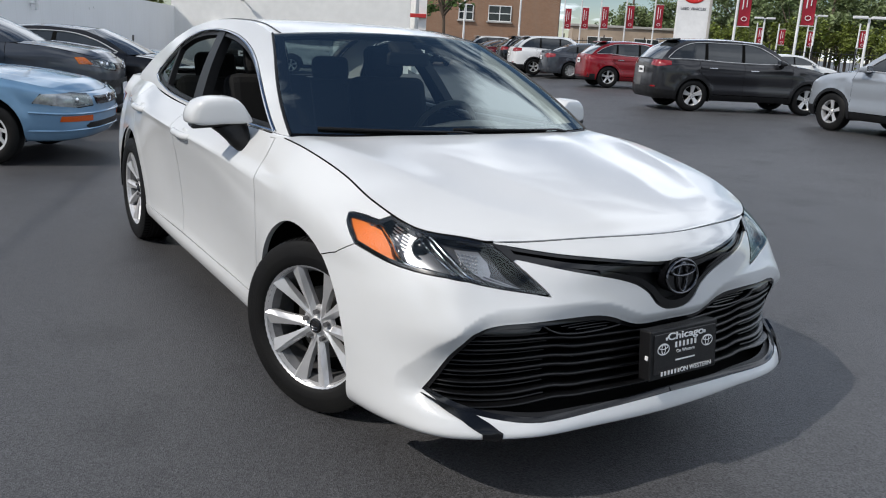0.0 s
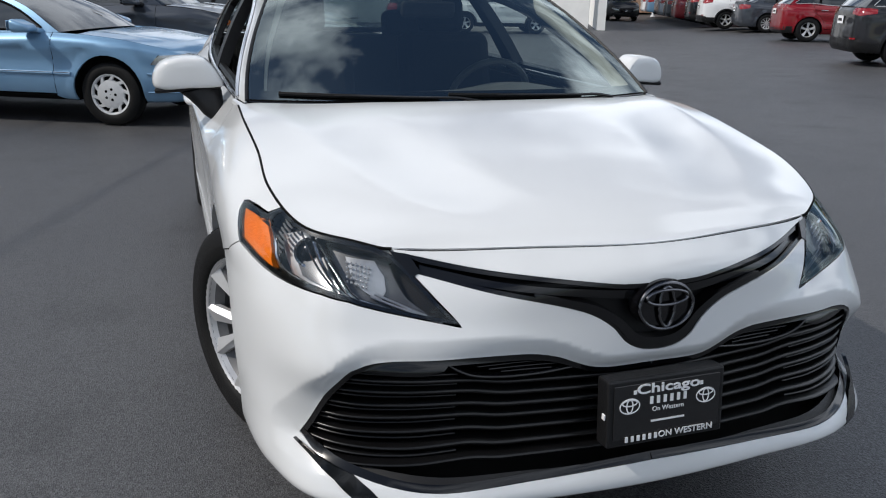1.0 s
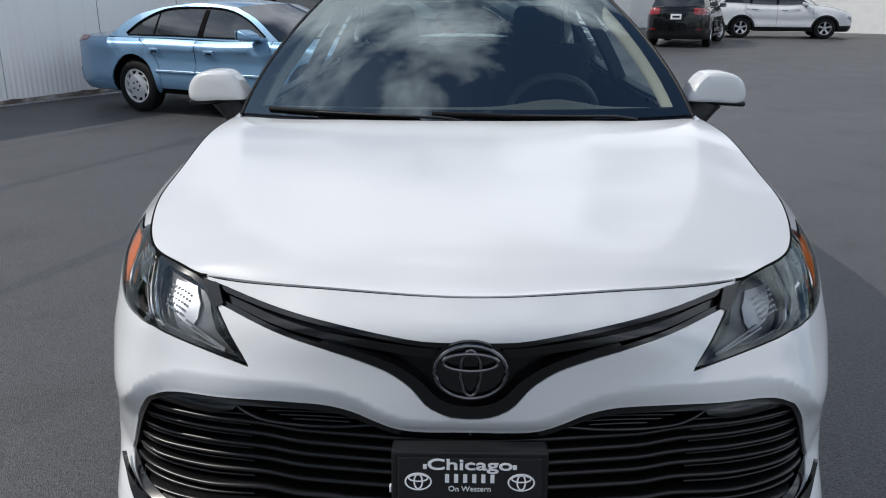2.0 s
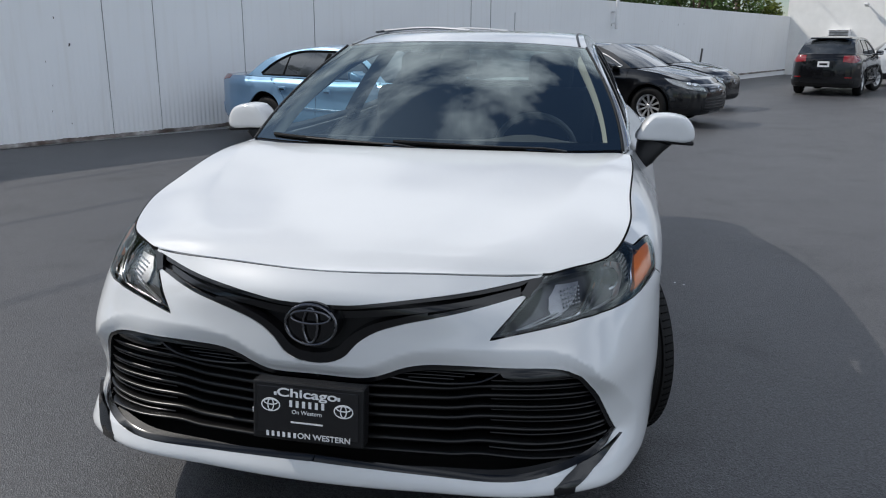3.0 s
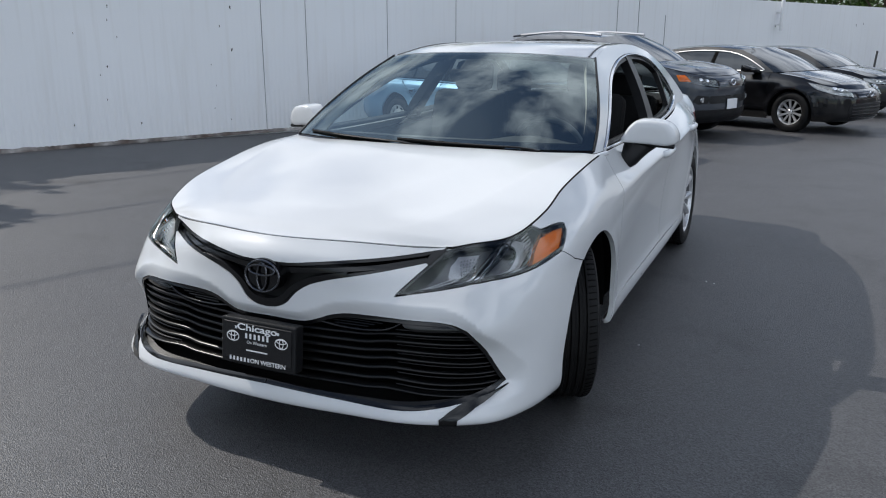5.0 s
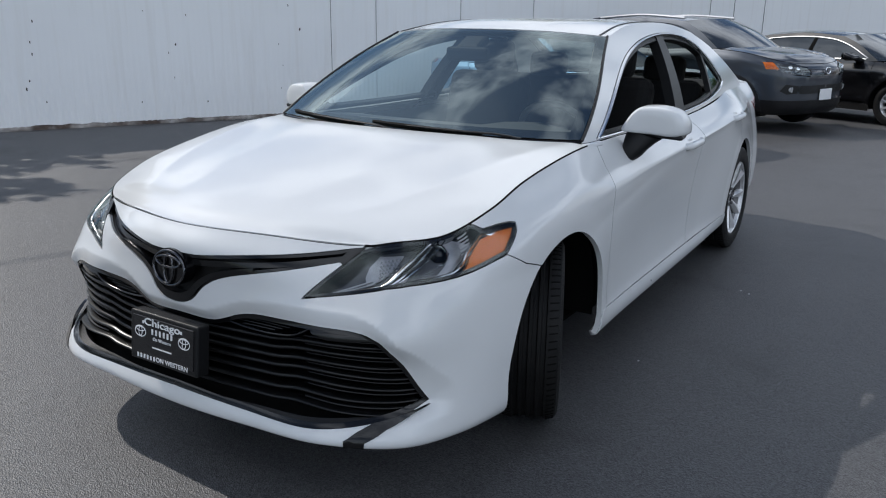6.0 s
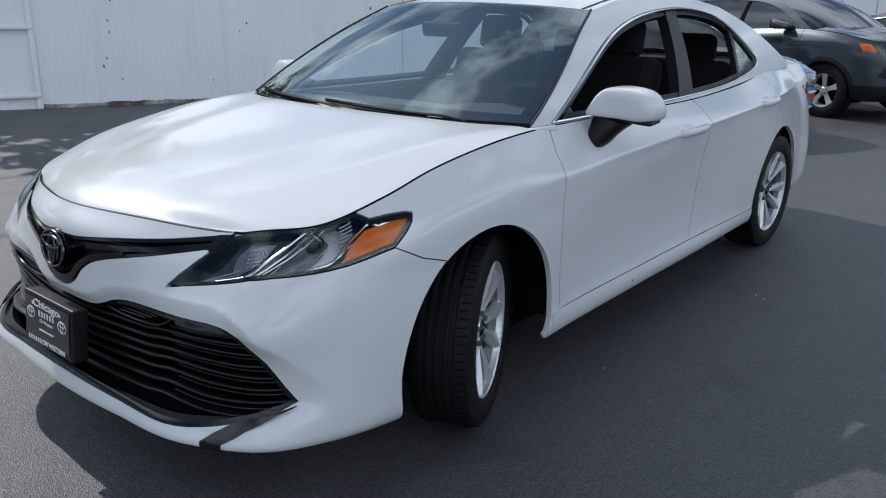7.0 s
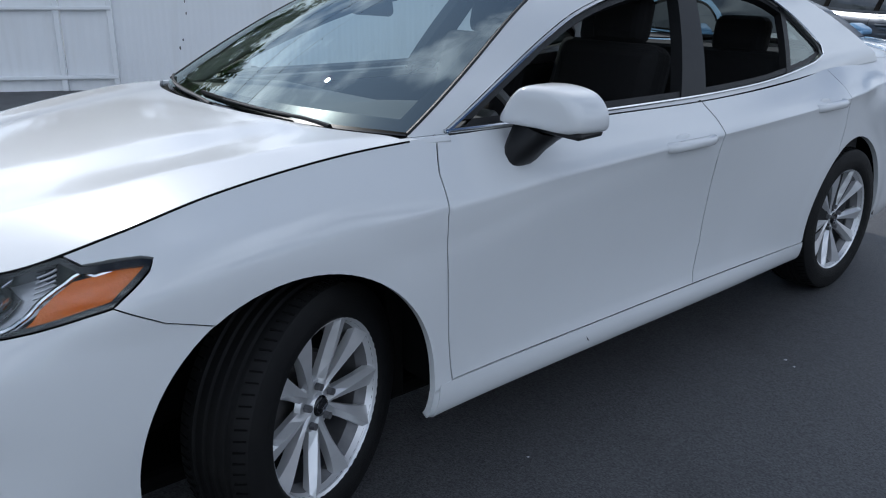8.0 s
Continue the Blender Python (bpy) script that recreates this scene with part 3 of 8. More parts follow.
sill = np.vstack([sill_line(R_ARCH[sill_end, 0], .372, .3140), LB.find([(.362, .235)], **SIDE), at_top(LB.find([(.362, .225)], **SIDE)[0, 0], LB.find([(2.420, .225)], **SIDE)[0, 0], 12, 0.0)])
quarter = np.vstack([DOOR_R, r_arch[k_arch + 1:], at_top(r_arch[-1, 0], LB.end, 14, 0.0), at_top(LB.end, DOOR_R[0, 0], 26)[:-1]])
for mir in (False, True):
    part("front_fender", panel("front_fender", creased, [to_crease(fender)], .013, UV, .02, gap=.0014, mirror=mir), M_WHITE, hero)
    for nm, lp in (("front_door", front_door), ("rear_door", rear_door)):
        part(nm, panel(nm, creased, [to_crease(lp)], .012, UV, .02, gap=.0025, mirror=mir), M_WHITE, hero)
    part("rocker_panel", panel("rocker_panel", LB, [sill], .024, UV, .02, gap=.0, out=.004, mirror=mir), M_WHITE, hero)
    part("rear_quarter_panel", panel("rear_quarter_panel", creased, [to_crease(quarter)], .016, UV, .02, gap=.0015, mirror=mir), M_WHITE, hero)
    part("bumper_strip", panel("bumper_strip", LB, [STRIP], .02, UV, .01, out=.003, mirror=mir), M_PIANO, hero, "gloss black corner strip")

me = mesh_from("sill_chip", [(.9045, .990, .284), (.9055, .998, .272), (.9045, 1.006, .262), (.9045, .994, .270)], [(0, 1, 3), (1, 2, 3)], smooth=False)
part("sill_chip", me, M_UNDER, hero, "dark chip in the sill paint")

# ---- bonnet: between the bonnet gap on both sides, crowned, with two creases
HOOD_MID = gentle([-.930, -.80, -.55, -.25, .0, .10, .16], [.825, .868, .920, .965, .995, 1.004, 1.006])   # height on the centre line by y


Y_COWL = .345
S_COWL = LB.find([(.790, Y_COWL, .983)], hi=LB.s[8])[0, 0]
S_BOOT = LB.find([(.74, 3.28, 1.035)], lo=LB.s[12])[0, 0]


def hood(u, w):
    """u: -1 to 1 across; w: 0 (nose) to 1 (cowl)."""
    u, w = np.atleast_1d(u).astype(float), np.atleast_1d(w).astype(float)
    a = np.abs(u)
    rear = np.stack([.775 * a, Y_COWL - .20 * (1 - a ** 2.2), np.ones(len(a))], 1)
    s_side = S_HFC + (S_COWL - S_HFC) * w
    edge = LB(s_side, np.full(len(w), 8.0))
    fs = S_HFC * a
    front = LB(fs, np.full(len(w), 8.0))
    x = a * edge[:, 0]
    y0 = front[:, 1]
    y1 = rear[:, 1]
    ye = edge[:, 1]
    # lines across bow forward in the middle
    ylin = (1 - w) * y0 + w * y1
    ycorr = ye - ((1 - w) * LB([S_HFC], [8.0])[0, 1] + w * Y_COWL)
    y = ylin + ycorr * a ** 2
    ze = edge[:, 2]
    top = HOOD_MID(np.clip((1 - w) * -.930 + w * .145, -.94, .16))
    z = top + (ze - top) * (0.6 * a ** 2 + 0.4 * a ** 5)
    # creases that spread towards the windscreen, with a faint dip between
    soft = lambda q, k: k * np.logaddexp(0, q / k)
    A, C = .26 + .24 * w, .565 + .37 * w
    V = A * .45 + C * .55
    up = .15 + .08 * np.clip((w - .40) / .5, 0, 1)
    down = .07
    fall = (up * (1 - V) - down * (1 - A)) / (1 - C)
    bend = -down * soft(a - A, .020) + up * soft(a - V, .06) - fall * soft(a - C, .009)
    z = z + bend * np.clip(w * 4 - .15, 0, 1) * np.clip((1.2 - w) * 1.6, 0, 1)
    k = np.clip(1 - w / .09, 0, 1) ** 2      # flush with the nose panel along the front gap
    return np.stack([np.sign(u) * x, y, z * (1 - k) + (front[:, 2] + .002) * k], 1)


n = 40
hood_loop = np.vstack([np.column_stack([np.linspace(-1, 1, n), np.zeros(n)]), np.column_stack([np.ones(n), np.linspace(0, 1, n)])[1:],
                       np.column_stack([np.linspace(1, -1, n), np.ones(n)])[1:], np.column_stack([-np.ones(n), np.linspace(1, 0, n)])[1:-1]])
part("bonnet", panel("bonnet", hood, [hood_loop], .018, (.78, 1.02), .02, gap=.0022), M_WHITE, hero)

# dark rubber and shade inside the shut lines
hg = hood(np.ones(40), np.linspace(0, 1, 40))
nose_line = LB(np.linspace(-S_HFC, S_HFC, 40), np.full(40, 8.0))
part("bonnet_seal", tube("bonnet_seal", [Vector(p) for p in nose_line - [0, -.002, .0042]], .0038, 6), M_UNDER, hero)
for mir in (False, True):
    k = [-1, 1, 1] if mir else [1, 1, 1]
    part("bonnet_seal", tube("bonnet_seal", [Vector(p) for p in (hg - [.0005, 0, .0035]) * k], .0040, 6), M_UNDER, hero)
    for line in (DOOR_F, DOOR_M, DOOR_R, seam, sill_line(.43, R_ARCH[sill_end, 0] - .02, .312)):
        q = run(np.asarray(line), 30)
        p = flank(q[:, 0], np.clip(q[:, 1], 0, 8))
        part("door_seal", tube("door_seal", [Vector(v) for v in (p - [.0085, 0, 0]) * k], .0055 if len(line) > 3 and line[0, 1] > 7 else .003, 6), M_UNDER, hero)

# ---- greenhouse: side surface by y, z
BELT_X = gentle([.2, .45, 1.1, 1.8, 2.4, 2.82, 3.3, 3.7], [.765, .795, .800, .800, .778, .742, .705, .68])
BELT_Z = gentle([.2, .45, 1.1, 1.8, 2.4, 2.82, 3.3, 3.7], [.985, .983, .974, .974, 1.0, 1.022, 1.035, 1.03])


def cabin(y, z):
    y, z = np.atleast_1d(y), np.atleast_1d(z)
    h = np.maximum(z - BELT_Z(y), -.03)
    return np.stack([BELT_X(y) - .36 * h - .42 * h ** 2, y, z], 1)


WS_EDGE = run([(.36, .990), (.60, 1.135), (.85, 1.275), (1.06, 1.372)], 14)            # windscreen side edge, y z
RAIL = run([(1.06, 1.372), (1.35, 1.415), (1.75, 1.434), (2.1, 1.424), (2.42, 1.383)], 16)
RW_EDGE = run([(2.42, 1.383), (2.75, 1.290), (3.05, 1.170), (3.29, 1.062)], 10)
DLO = np.vstack([run([(.470, .992), (.70, 1.106), (.95, 1.216), (1.15, 1.288), (1.40, 1.344), (1.65, 1.373), (1.90, 1.382), (2.12, 1.370), (2.32, 1.334), (2.47, 1.268), (2.60, 1.182), (2.682, 1.118), (2.690, 1.090)], 40),
                 run([(2.685, 1.078), (2.60, 1.054), (2.45, 1.033), (2.15, 1.003), (1.75, .987), (1.3, .983), (.470, .986)], 24)])
low = np.column_stack([np.linspace(3.30, .36, 30), BELT_Z(np.linspace(3.30, .36, 30)) + .001 - .016 * np.clip((np.linspace(3.30, .36, 30) - 2.62) / .15, 0, 1)])
CAB_LOOP = np.vstack([WS_EDGE, RAIL[1:], RW_EDGE[1:], low])


def shrink(loop, d):
    lp = np.asarray(loop)
    e = np.roll(lp, -1, 0) - np.roll(lp, 1, 0)
    nrm = np.stack([-e[:, 1], e[:, 0]], 1) / np.maximum(np.linalg.norm(e, axis=1), 1e-9)[:, None]
    area = np.sum(lp[:, 0] * np.roll(lp[:, 1], -1) - np.roll(lp[:, 0], -1) * lp[:, 1])
    return lp + nrm * d * np.sign(area)


def mirrored(pts, mir):
    return [Vector((-p[0] if mir else p[0], p[1], p[2])) for p in pts]


for mir in (False, True):
    part("cabin_side", panel("cabin_side", cabin, [CAB_LOOP, DLO], .022, (1, 1), .03, mirror=mir), M_WHITE, hero)
    dl = shrink(DLO, .006)
    trim = tube("window_trim", mirrored(cabin(dl[:, 0], dl[:, 1]) + [.004, 0, 0], mir), .008, 6, 0.6, closed=True)
    part("window_trim", trim, M_CHROME, hero, "chrome trim round the side windows")
    in1 = shrink(DLO, .012)
    frame_in = shrink(DLO, .030)
    part("window_frame", panel("window_frame", cabin, [in1, frame_in], .02, (1, 1), .03, out=-.008, mirror=mir), M_PLASTIC, hero, "black window frame")
    # pillar between the doors, with the second door's frame behind it
    bp = np.array([(1.545, .975), (1.700, .978), (1.865, 1.388), (1.755, 1.385)])
    part("door_pillar", panel("door_pillar", cabin, [bp], .03, (1, 1), .05, out=-.003, mirror=mir), M_PILLAR, hero, "satin dark grey pillar cover")
    qp = np.array([(2.318, 1.015), (2.356, 1.018), (2.470, 1.282), (2.438, 1.298)])
    part("quarter_divider", panel("quarter_divider", cabin, [qp], .03, (1, 1), .03, out=-.006, mirror=mir), M_PLASTIC, hero)
    qg = np.array([(2.350, 1.018), (2.45, 1.03), (2.60, 1.05), (2.688, 1.08), (2.682, 1.118), (2.60, 1.182), (2.462, 1.275)])
    part("quarter_glass", panel("quarter_glass", cabin, [qg], .05, (1, 1), 0, out=-.009, mirror=mir), M_TINT, hero)

# ---- windscreen, roof, rear window
WS_BASE_MID, WS_TOP_MID = (.175, .995), (.93, 1.400)
ws_side = spline(np.linspace(0, 1, 14), cabin(WS_EDGE[:, 0], WS_EDGE[:, 1]))


def screen(u, w):
    u, w = np.atleast_1d(u).astype(float), np.atleast_1d(w).astype(float)
    a = np.abs(u)
    e = ws_side(w)
    my, mz = WS_BASE_MID[0] + (WS_TOP_MID[0] - WS_BASE_MID[0]) * w, WS_BASE_MID[1] + (WS_TOP_MID[1] - WS_BASE_MID[1]) * w + .025 * np.sin(np.pi * w)
    k = a ** 2.3
    return np.stack([u * e[:, 0], my + (e[:, 1] - my) * k, mz + (e[:, 2] - mz) * k], 1)


def square(u0=-1, u1=1, w0=0, w1=1, n=16):
    return np.vstack([np.column_stack([np.linspace(u0, u1, n), np.full(n, w0)]), np.column_stack([np.full(n, u1), np.linspace(w0, w1, n)])[1:],
                      np.column_stack([np.linspace(u1, u0, n), np.full(n, w1)])[1:], np.column_stack([np.full(n, u0), np.linspace(w1, w0, n)])[1:-1]])


glass = part("windscreen", panel("windscreen", screen, [square(-.985, .985, .012, .985)], .04, (.65, .85), 0, out=.001), M_GLASS, hero, "windscreen glass reflecting sky")
glass.visible_shadow = False
part("windscreen_border", panel("windscreen_border", screen, [square(), square(-.925, .925, .075, .955)], .03, (.65, .85), .006, out=-.003), M_PIANO, hero, "black printed border of the windscreen")
rail_side = spline(np.linspace(0, 1, 16), cabin(RAIL[:, 0], RAIL[:, 1]))
ROOF_MID = gentle([0, .25, .5, .75, 1], [(.93, 1.400), (1.30, 1.440), (1.72, 1.452), (2.15, 1.440), (2.52, 1.395)])


def roof(u, w):
    u, w = np.atleast_1d(u).astype(float), np.atleast_1d(w).astype(float)
    a = np.abs(u)
    e, m = rail_side(w), ROOF_MID(w)
    k = a ** 2.6
    return np.stack([u * e[:, 0], m[:, 0] + (e[:, 1] - m[:, 0]) * k, m[:, 1] + (e[:, 2] - m[:, 1]) * k], 1)


part("roof", panel("roof", roof, [square()], .035, (.58, 1.4), .02), M_WHITE, hero)
rw_side = spline(np.linspace(0, 1, 10), cabin(RW_EDGE[:, 0], RW_EDGE[:, 1]))


def rear_screen(u, w):
    u, w = np.atleast_1d(u).astype(float), np.atleast_1d(w).astype(float)
    a = np.abs(u)
    e = rw_side(w)
    my, mz = 2.52 + (3.42 - 2.52) * w, 1.395 + (1.062 - 1.395) * w + .012 * np.sin(np.pi * w)
    k = a ** 2.4
    return np.stack([u * e[:, 0], my + (e[:, 1] - my) * k, mz + (e[:, 2] - mz) * k], 1)


rg = part("rear_window", panel("rear_window", rear_screen, [square()], .06, (.6, .9), 0, flip=True), M_TINT, hero)
rg.visible_shadow = False
part("rear_border", panel("rear_border", rear_screen, [square(), square(-.90, .90, .16, .90)], .05, (.6, .9), .004, out=-.004), M_PIANO, hero, "black border of the rear window")


def trunk(u, w):
    u, w = np.atleast_1d(u).astype(float), np.atleast_1d(w).astype(float)
    a = np.abs(u)
    e = LB(S_BOOT + (LB.end - .60 - S_BOOT) * w, np.full(len(w), 8.0))
    my, mz = 3.40 + (3.85 - 3.40) * w, 1.062 + .030 * w
    k = a ** 2.4
    return np.stack([u * e[:, 0], my + (e[:, 1] - my) * k, mz + (e[:, 2] - mz) * k], 1)


part("trunk_lid", panel("trunk_lid", trunk, [square()], .05, (.7, .5), .02), M_WHITE, hero)


def strip_uv(xz_top, xz_low):
    """A band over the whole nose between two half lines of (x, z)."""
    t, l = LB.find(xz_top, **NOSE), LB.find(xz_low, **NOSE)
    return both(np.vstack([t, l[::-1]]))


def shrink_uv(loop, d):
    return shrink(np.asarray(loop) * UV, d) / UV


# ---- upper grille: dark backing, gloss bar, dipping frame, badge
part("grille_backing", panel("grille_backing", skin, [shrink_uv(UG_UV, -.01)], .03, UV, 0, out=-.045), M_PLASTIC, hero)
part("grille_rim", panel("grille_rim", skin, [UG_UV, shrink_uv(UG_UV, .010)], .02, UV, .045, out=-.004), M_PIANO, hero)
xs = np.linspace(0, .53, 18)
gm = np.interp(xs, [0, .10, .25, .42, .53], [.729, .729, .742, .763, .781])
gb = np.interp(xs, [0, .10, .25, .42, .53], [.708, .709, .724, .748, .768])
part("grille_bar", panel("grille_bar", skin, [strip_uv(np.column_stack([xs, gm]), np.column_stack([xs, gb]))], .02, UV, .03, out=-.016), M_PIANO, hero, "gloss black bar of the upper grille")
dip = run([(.30, .721), (.235, .707), (.165, .685), (.112, .650), (.078, .614), (.042, .598), (0, .593)], 24)
dip_in = run([(.30, .731), (.235, .719), (.160, .700), (.098, .664), (.066, .632), (.036, .618), (0, .614)], 24)
part("badge_surround", panel("badge_surround", skin, [strip_uv(dip[::-1], dip_in[::-1])], .016, UV, .04, out=.002), M_PIANO, hero, "gloss black dip round the badge")


def oval(rx, rz, at, tilt, count=40):
    a = np.linspace(0, 2 * math.pi, count, endpoint=False)
    return [Vector(at) + Vector((rx * math.cos(t), tilt * rz * math.sin(t), rz * math.sin(t))) for t in a]


badge = part("badge", cyl(.076, .076, (0, -.960, .695), (0, -.996, .698), 40), M_PIANO, hero, "oval badge, dark chrome on black")
badge.data.transform(Matrix.Translation((0, 0, .16)) @ Matrix.Diagonal((1, 1, .77, 1)))
part("badge_ring", tube("badge_ring", oval(.070, .053, (0, -1.001, .696), .12), .0046, 8, closed=True), M_BADGE, badge)
part("badge_oval", tube("badge_oval", oval(.020, .046, (0, -1.003, .695), .12), .0042, 8, closed=True), M_BADGE, badge)
part("badge_bow", tube("badge_bow", oval(.054, .017, (0, -1.002, .717), .12), .0042, 8, closed=True), M_BADGE, badge)

# black corner that carries the grille on to the lamp
corner = LB.find([(.528, .762), (.545, .794), (.586, .799), (.566, .776), (.546, .752)], **NOSE)
for mir in (False, True):
    part("grille_corner", panel("grille_corner", LB, [corner], .012, UV, .01, out=.003, mirror=mir), M_PIANO, hero, "gloss black corner between grille and lamp")

# ---- lower grille: backing, rim and slats that bend down towards the corners
part("lower_grille_backing", panel("lower_grille_backing", skin, [shrink_uv(LG_UV, -.01)], .04, UV, 0, out=-.075), M_UNDER, hero)
part("lower_grille_rim", panel("lower_grille_rim", skin, [LG_UV, shrink_uv(LG_UV, .013)], .02, UV, .07, out=-.003), M_PIANO, hero)
lowband = np.column_stack([np.linspace(0, .70, 20), np.interp(np.linspace(0, .70, 20), [0, .25, .5, .66, .70], [.322, .324, .332, .345, .352])])
part("lower_grille_apron", panel("lower_grille_apron", skin, [strip_uv(lowband, np.column_stack([lowband[:, 0], np.interp(lowband[:, 0], [0, .25, .5, .66, .76], [.300, .302, .311, .320, .325])]))], .03, UV, .04, out=-.016), M_PLASTIC, hero)


def grille_end(z):
    return float(np.interp(z, [.335, .350, .366, .41, .476, .525, .562, .60], [.72, .785, .812, .795, .763, .731, .706, .63]))


def blade(name, x, z, half, deep, out, mat, parent):
    """A rounded bar across the nose: a soft front edge, an upper face that falls back to the front and a lower one tucked in."""
    sv = LB.find(np.column_stack([np.abs(x), z]), **NOSE)
    p = skin(sv[:, 0], sv[:, 1])
    p[:, 0] *= np.sign(x + 1e-9)
    prof = ((deep, 1.15), (.012, .95), (.004, .70), (.0, .30), (.0, -.15), (.004, -.60), (.013, -.85), (deep, -.80))
    n_, verts, faces = len(prof), [], []
    for q, hh in zip(p, np.broadcast_to(half, len(x))):
        verts += [(q[0] * (1 - .06 * dy), q[1] + dy + out, q[2] + hh * k) for dy, k in prof]
    for i in range(len(x) - 1):
        faces += [(i * n_ + j, i * n_ + j + 1, i * n_ + n_ + j + 1, i * n_ + n_ + j) for j in range(n_ - 1)]
    me = mesh_from(name, verts, [f[::-1] for f in faces])
    return part(name, me, mat, parent)


SLATS = [(.345, .020), (.371, .024), (.399, .024), (.428, .024), (.457, .024), (.486, .024), (.515, .022), (.541, .016)]
for z0, hgt in SLATS:
    # level in the middle, a step up at two fifths, then fanned a little to the corner
    fan = (z0 - .36) * .16
    xe = grille_end(z0 + fan) - .006
    x = np.concatenate([np.linspace(-xe, -.02, 44), np.linspace(.02, xe, 44)])
    a = np.abs(x)
    wave = .010 / (1 + np.exp(-(a - .405) / .018)) - .016 / (1 + np.exp(-(a - .56) / .055))
    if z0 > .53:
        x, wave = x[a < .20], wave[a < .20]
        a = np.abs(x)
    z = z0 + wave + fan * np.clip((a - .35) / .45, 0, 1)
    half = hgt * .36 * (1 - .40 * np.clip((a - .42) / .30, 0, 1))
    blade("grille_slat", x, z, half, .042, .012, M_SLAT, hero)
for mir in (False, True):
    for i in range(7):
        # finer ribs between the slats in the outer part of the grille
        z0 = .358 + .0289 * i
        fan = (z0 - .36) * .16
        xe = grille_end(z0 + fan) - .008
        x = np.linspace(min(.47, xe - .1), xe, 16) * (-1 if mir else 1)
        a = np.abs(x)
        z = z0 + .010 - .016 / (1 + np.exp(-(a - .56) / .055)) + fan * np.clip((a - .35) / .45, 0, 1)
        if mir:
            x, z = x[::-1], z[::-1]
        blade("grille_rib", x, z, .0045, .036, .020, M_SLAT, hero)
    for i in range(4):
        # short vent above, closed by a bright curved lip
        x = np.linspace(.215 + .012 * i, .455 - .028 * i, 14) * (-1 if mir else 1)
        if mir:
            x = x[::-1]
        blade("vent_rib", x, .580 - .0105 * i + 0 * x, .0034, .022, .010, M_PIANO, hero)
    lip = run([(.20, .548), (.28, .537), (.38, .536), (.445, .548), (.485, .575), (.50, .588)], 20)
    if mir:
        lip = lip[::-1] * [-1, 1]
    blade("vent_lip", lip[:, 0], lip[:, 1], .0055, .030, .004, M_PIANO, hero)
    cheek = LB.find([(.49, .592), (.505, .570), (.55, .545), (.62, .545), (.695, .562), (.66, .584), (.60, .592)], **NOSE)
    part("grille_cheek", panel("grille_cheek", skin, [cheek], .02, UV, .02, out=-.014, mirror=mir), M_PIANO, hero, "gloss black cheek beside the vent")

# ---- front lamps
top_line = gentle(np.linspace(0, 1, len(lampA) + len(lampB) - 1), np.vstack([lampA, lampB[1:]]))
low_line = gentle(np.linspace(0, 1, len(lampD) + len(lampC) - 1), np.vstack([lampC, lampD[1:]])[::-1])


def lamp_uv(fg):
    """f from the inner tip to the outer end, g from the lower edge to the upper."""
    fg = np.atleast_2d(np.asarray(fg, float))
    g = fg[:, 1:2]
    return low_line(fg[:, 0]) * (1 - g) + top_line(fg[:, 0]) * g


def lamp_line(path, inset, mir, count=26):
    """A run of places inside the lamp, a little behind its lens."""
    q = lamp_uv(run(path, count))
    p = LB(q[:, 0], q[:, 1])
    n_ = np.cross(LB(q[:, 0] + 1e-3, q[:, 1]) - p, LB(q[:, 0], q[:, 1] - 1e-2) - p)
    n_ /= np.linalg.norm(n_, axis=1)[:, None]
    n_ *= np.sign(np.sum(n_ * (p - [0, .3, .3]), axis=1))[:, None]
    return mirrored(p - n_ * inset, mir)


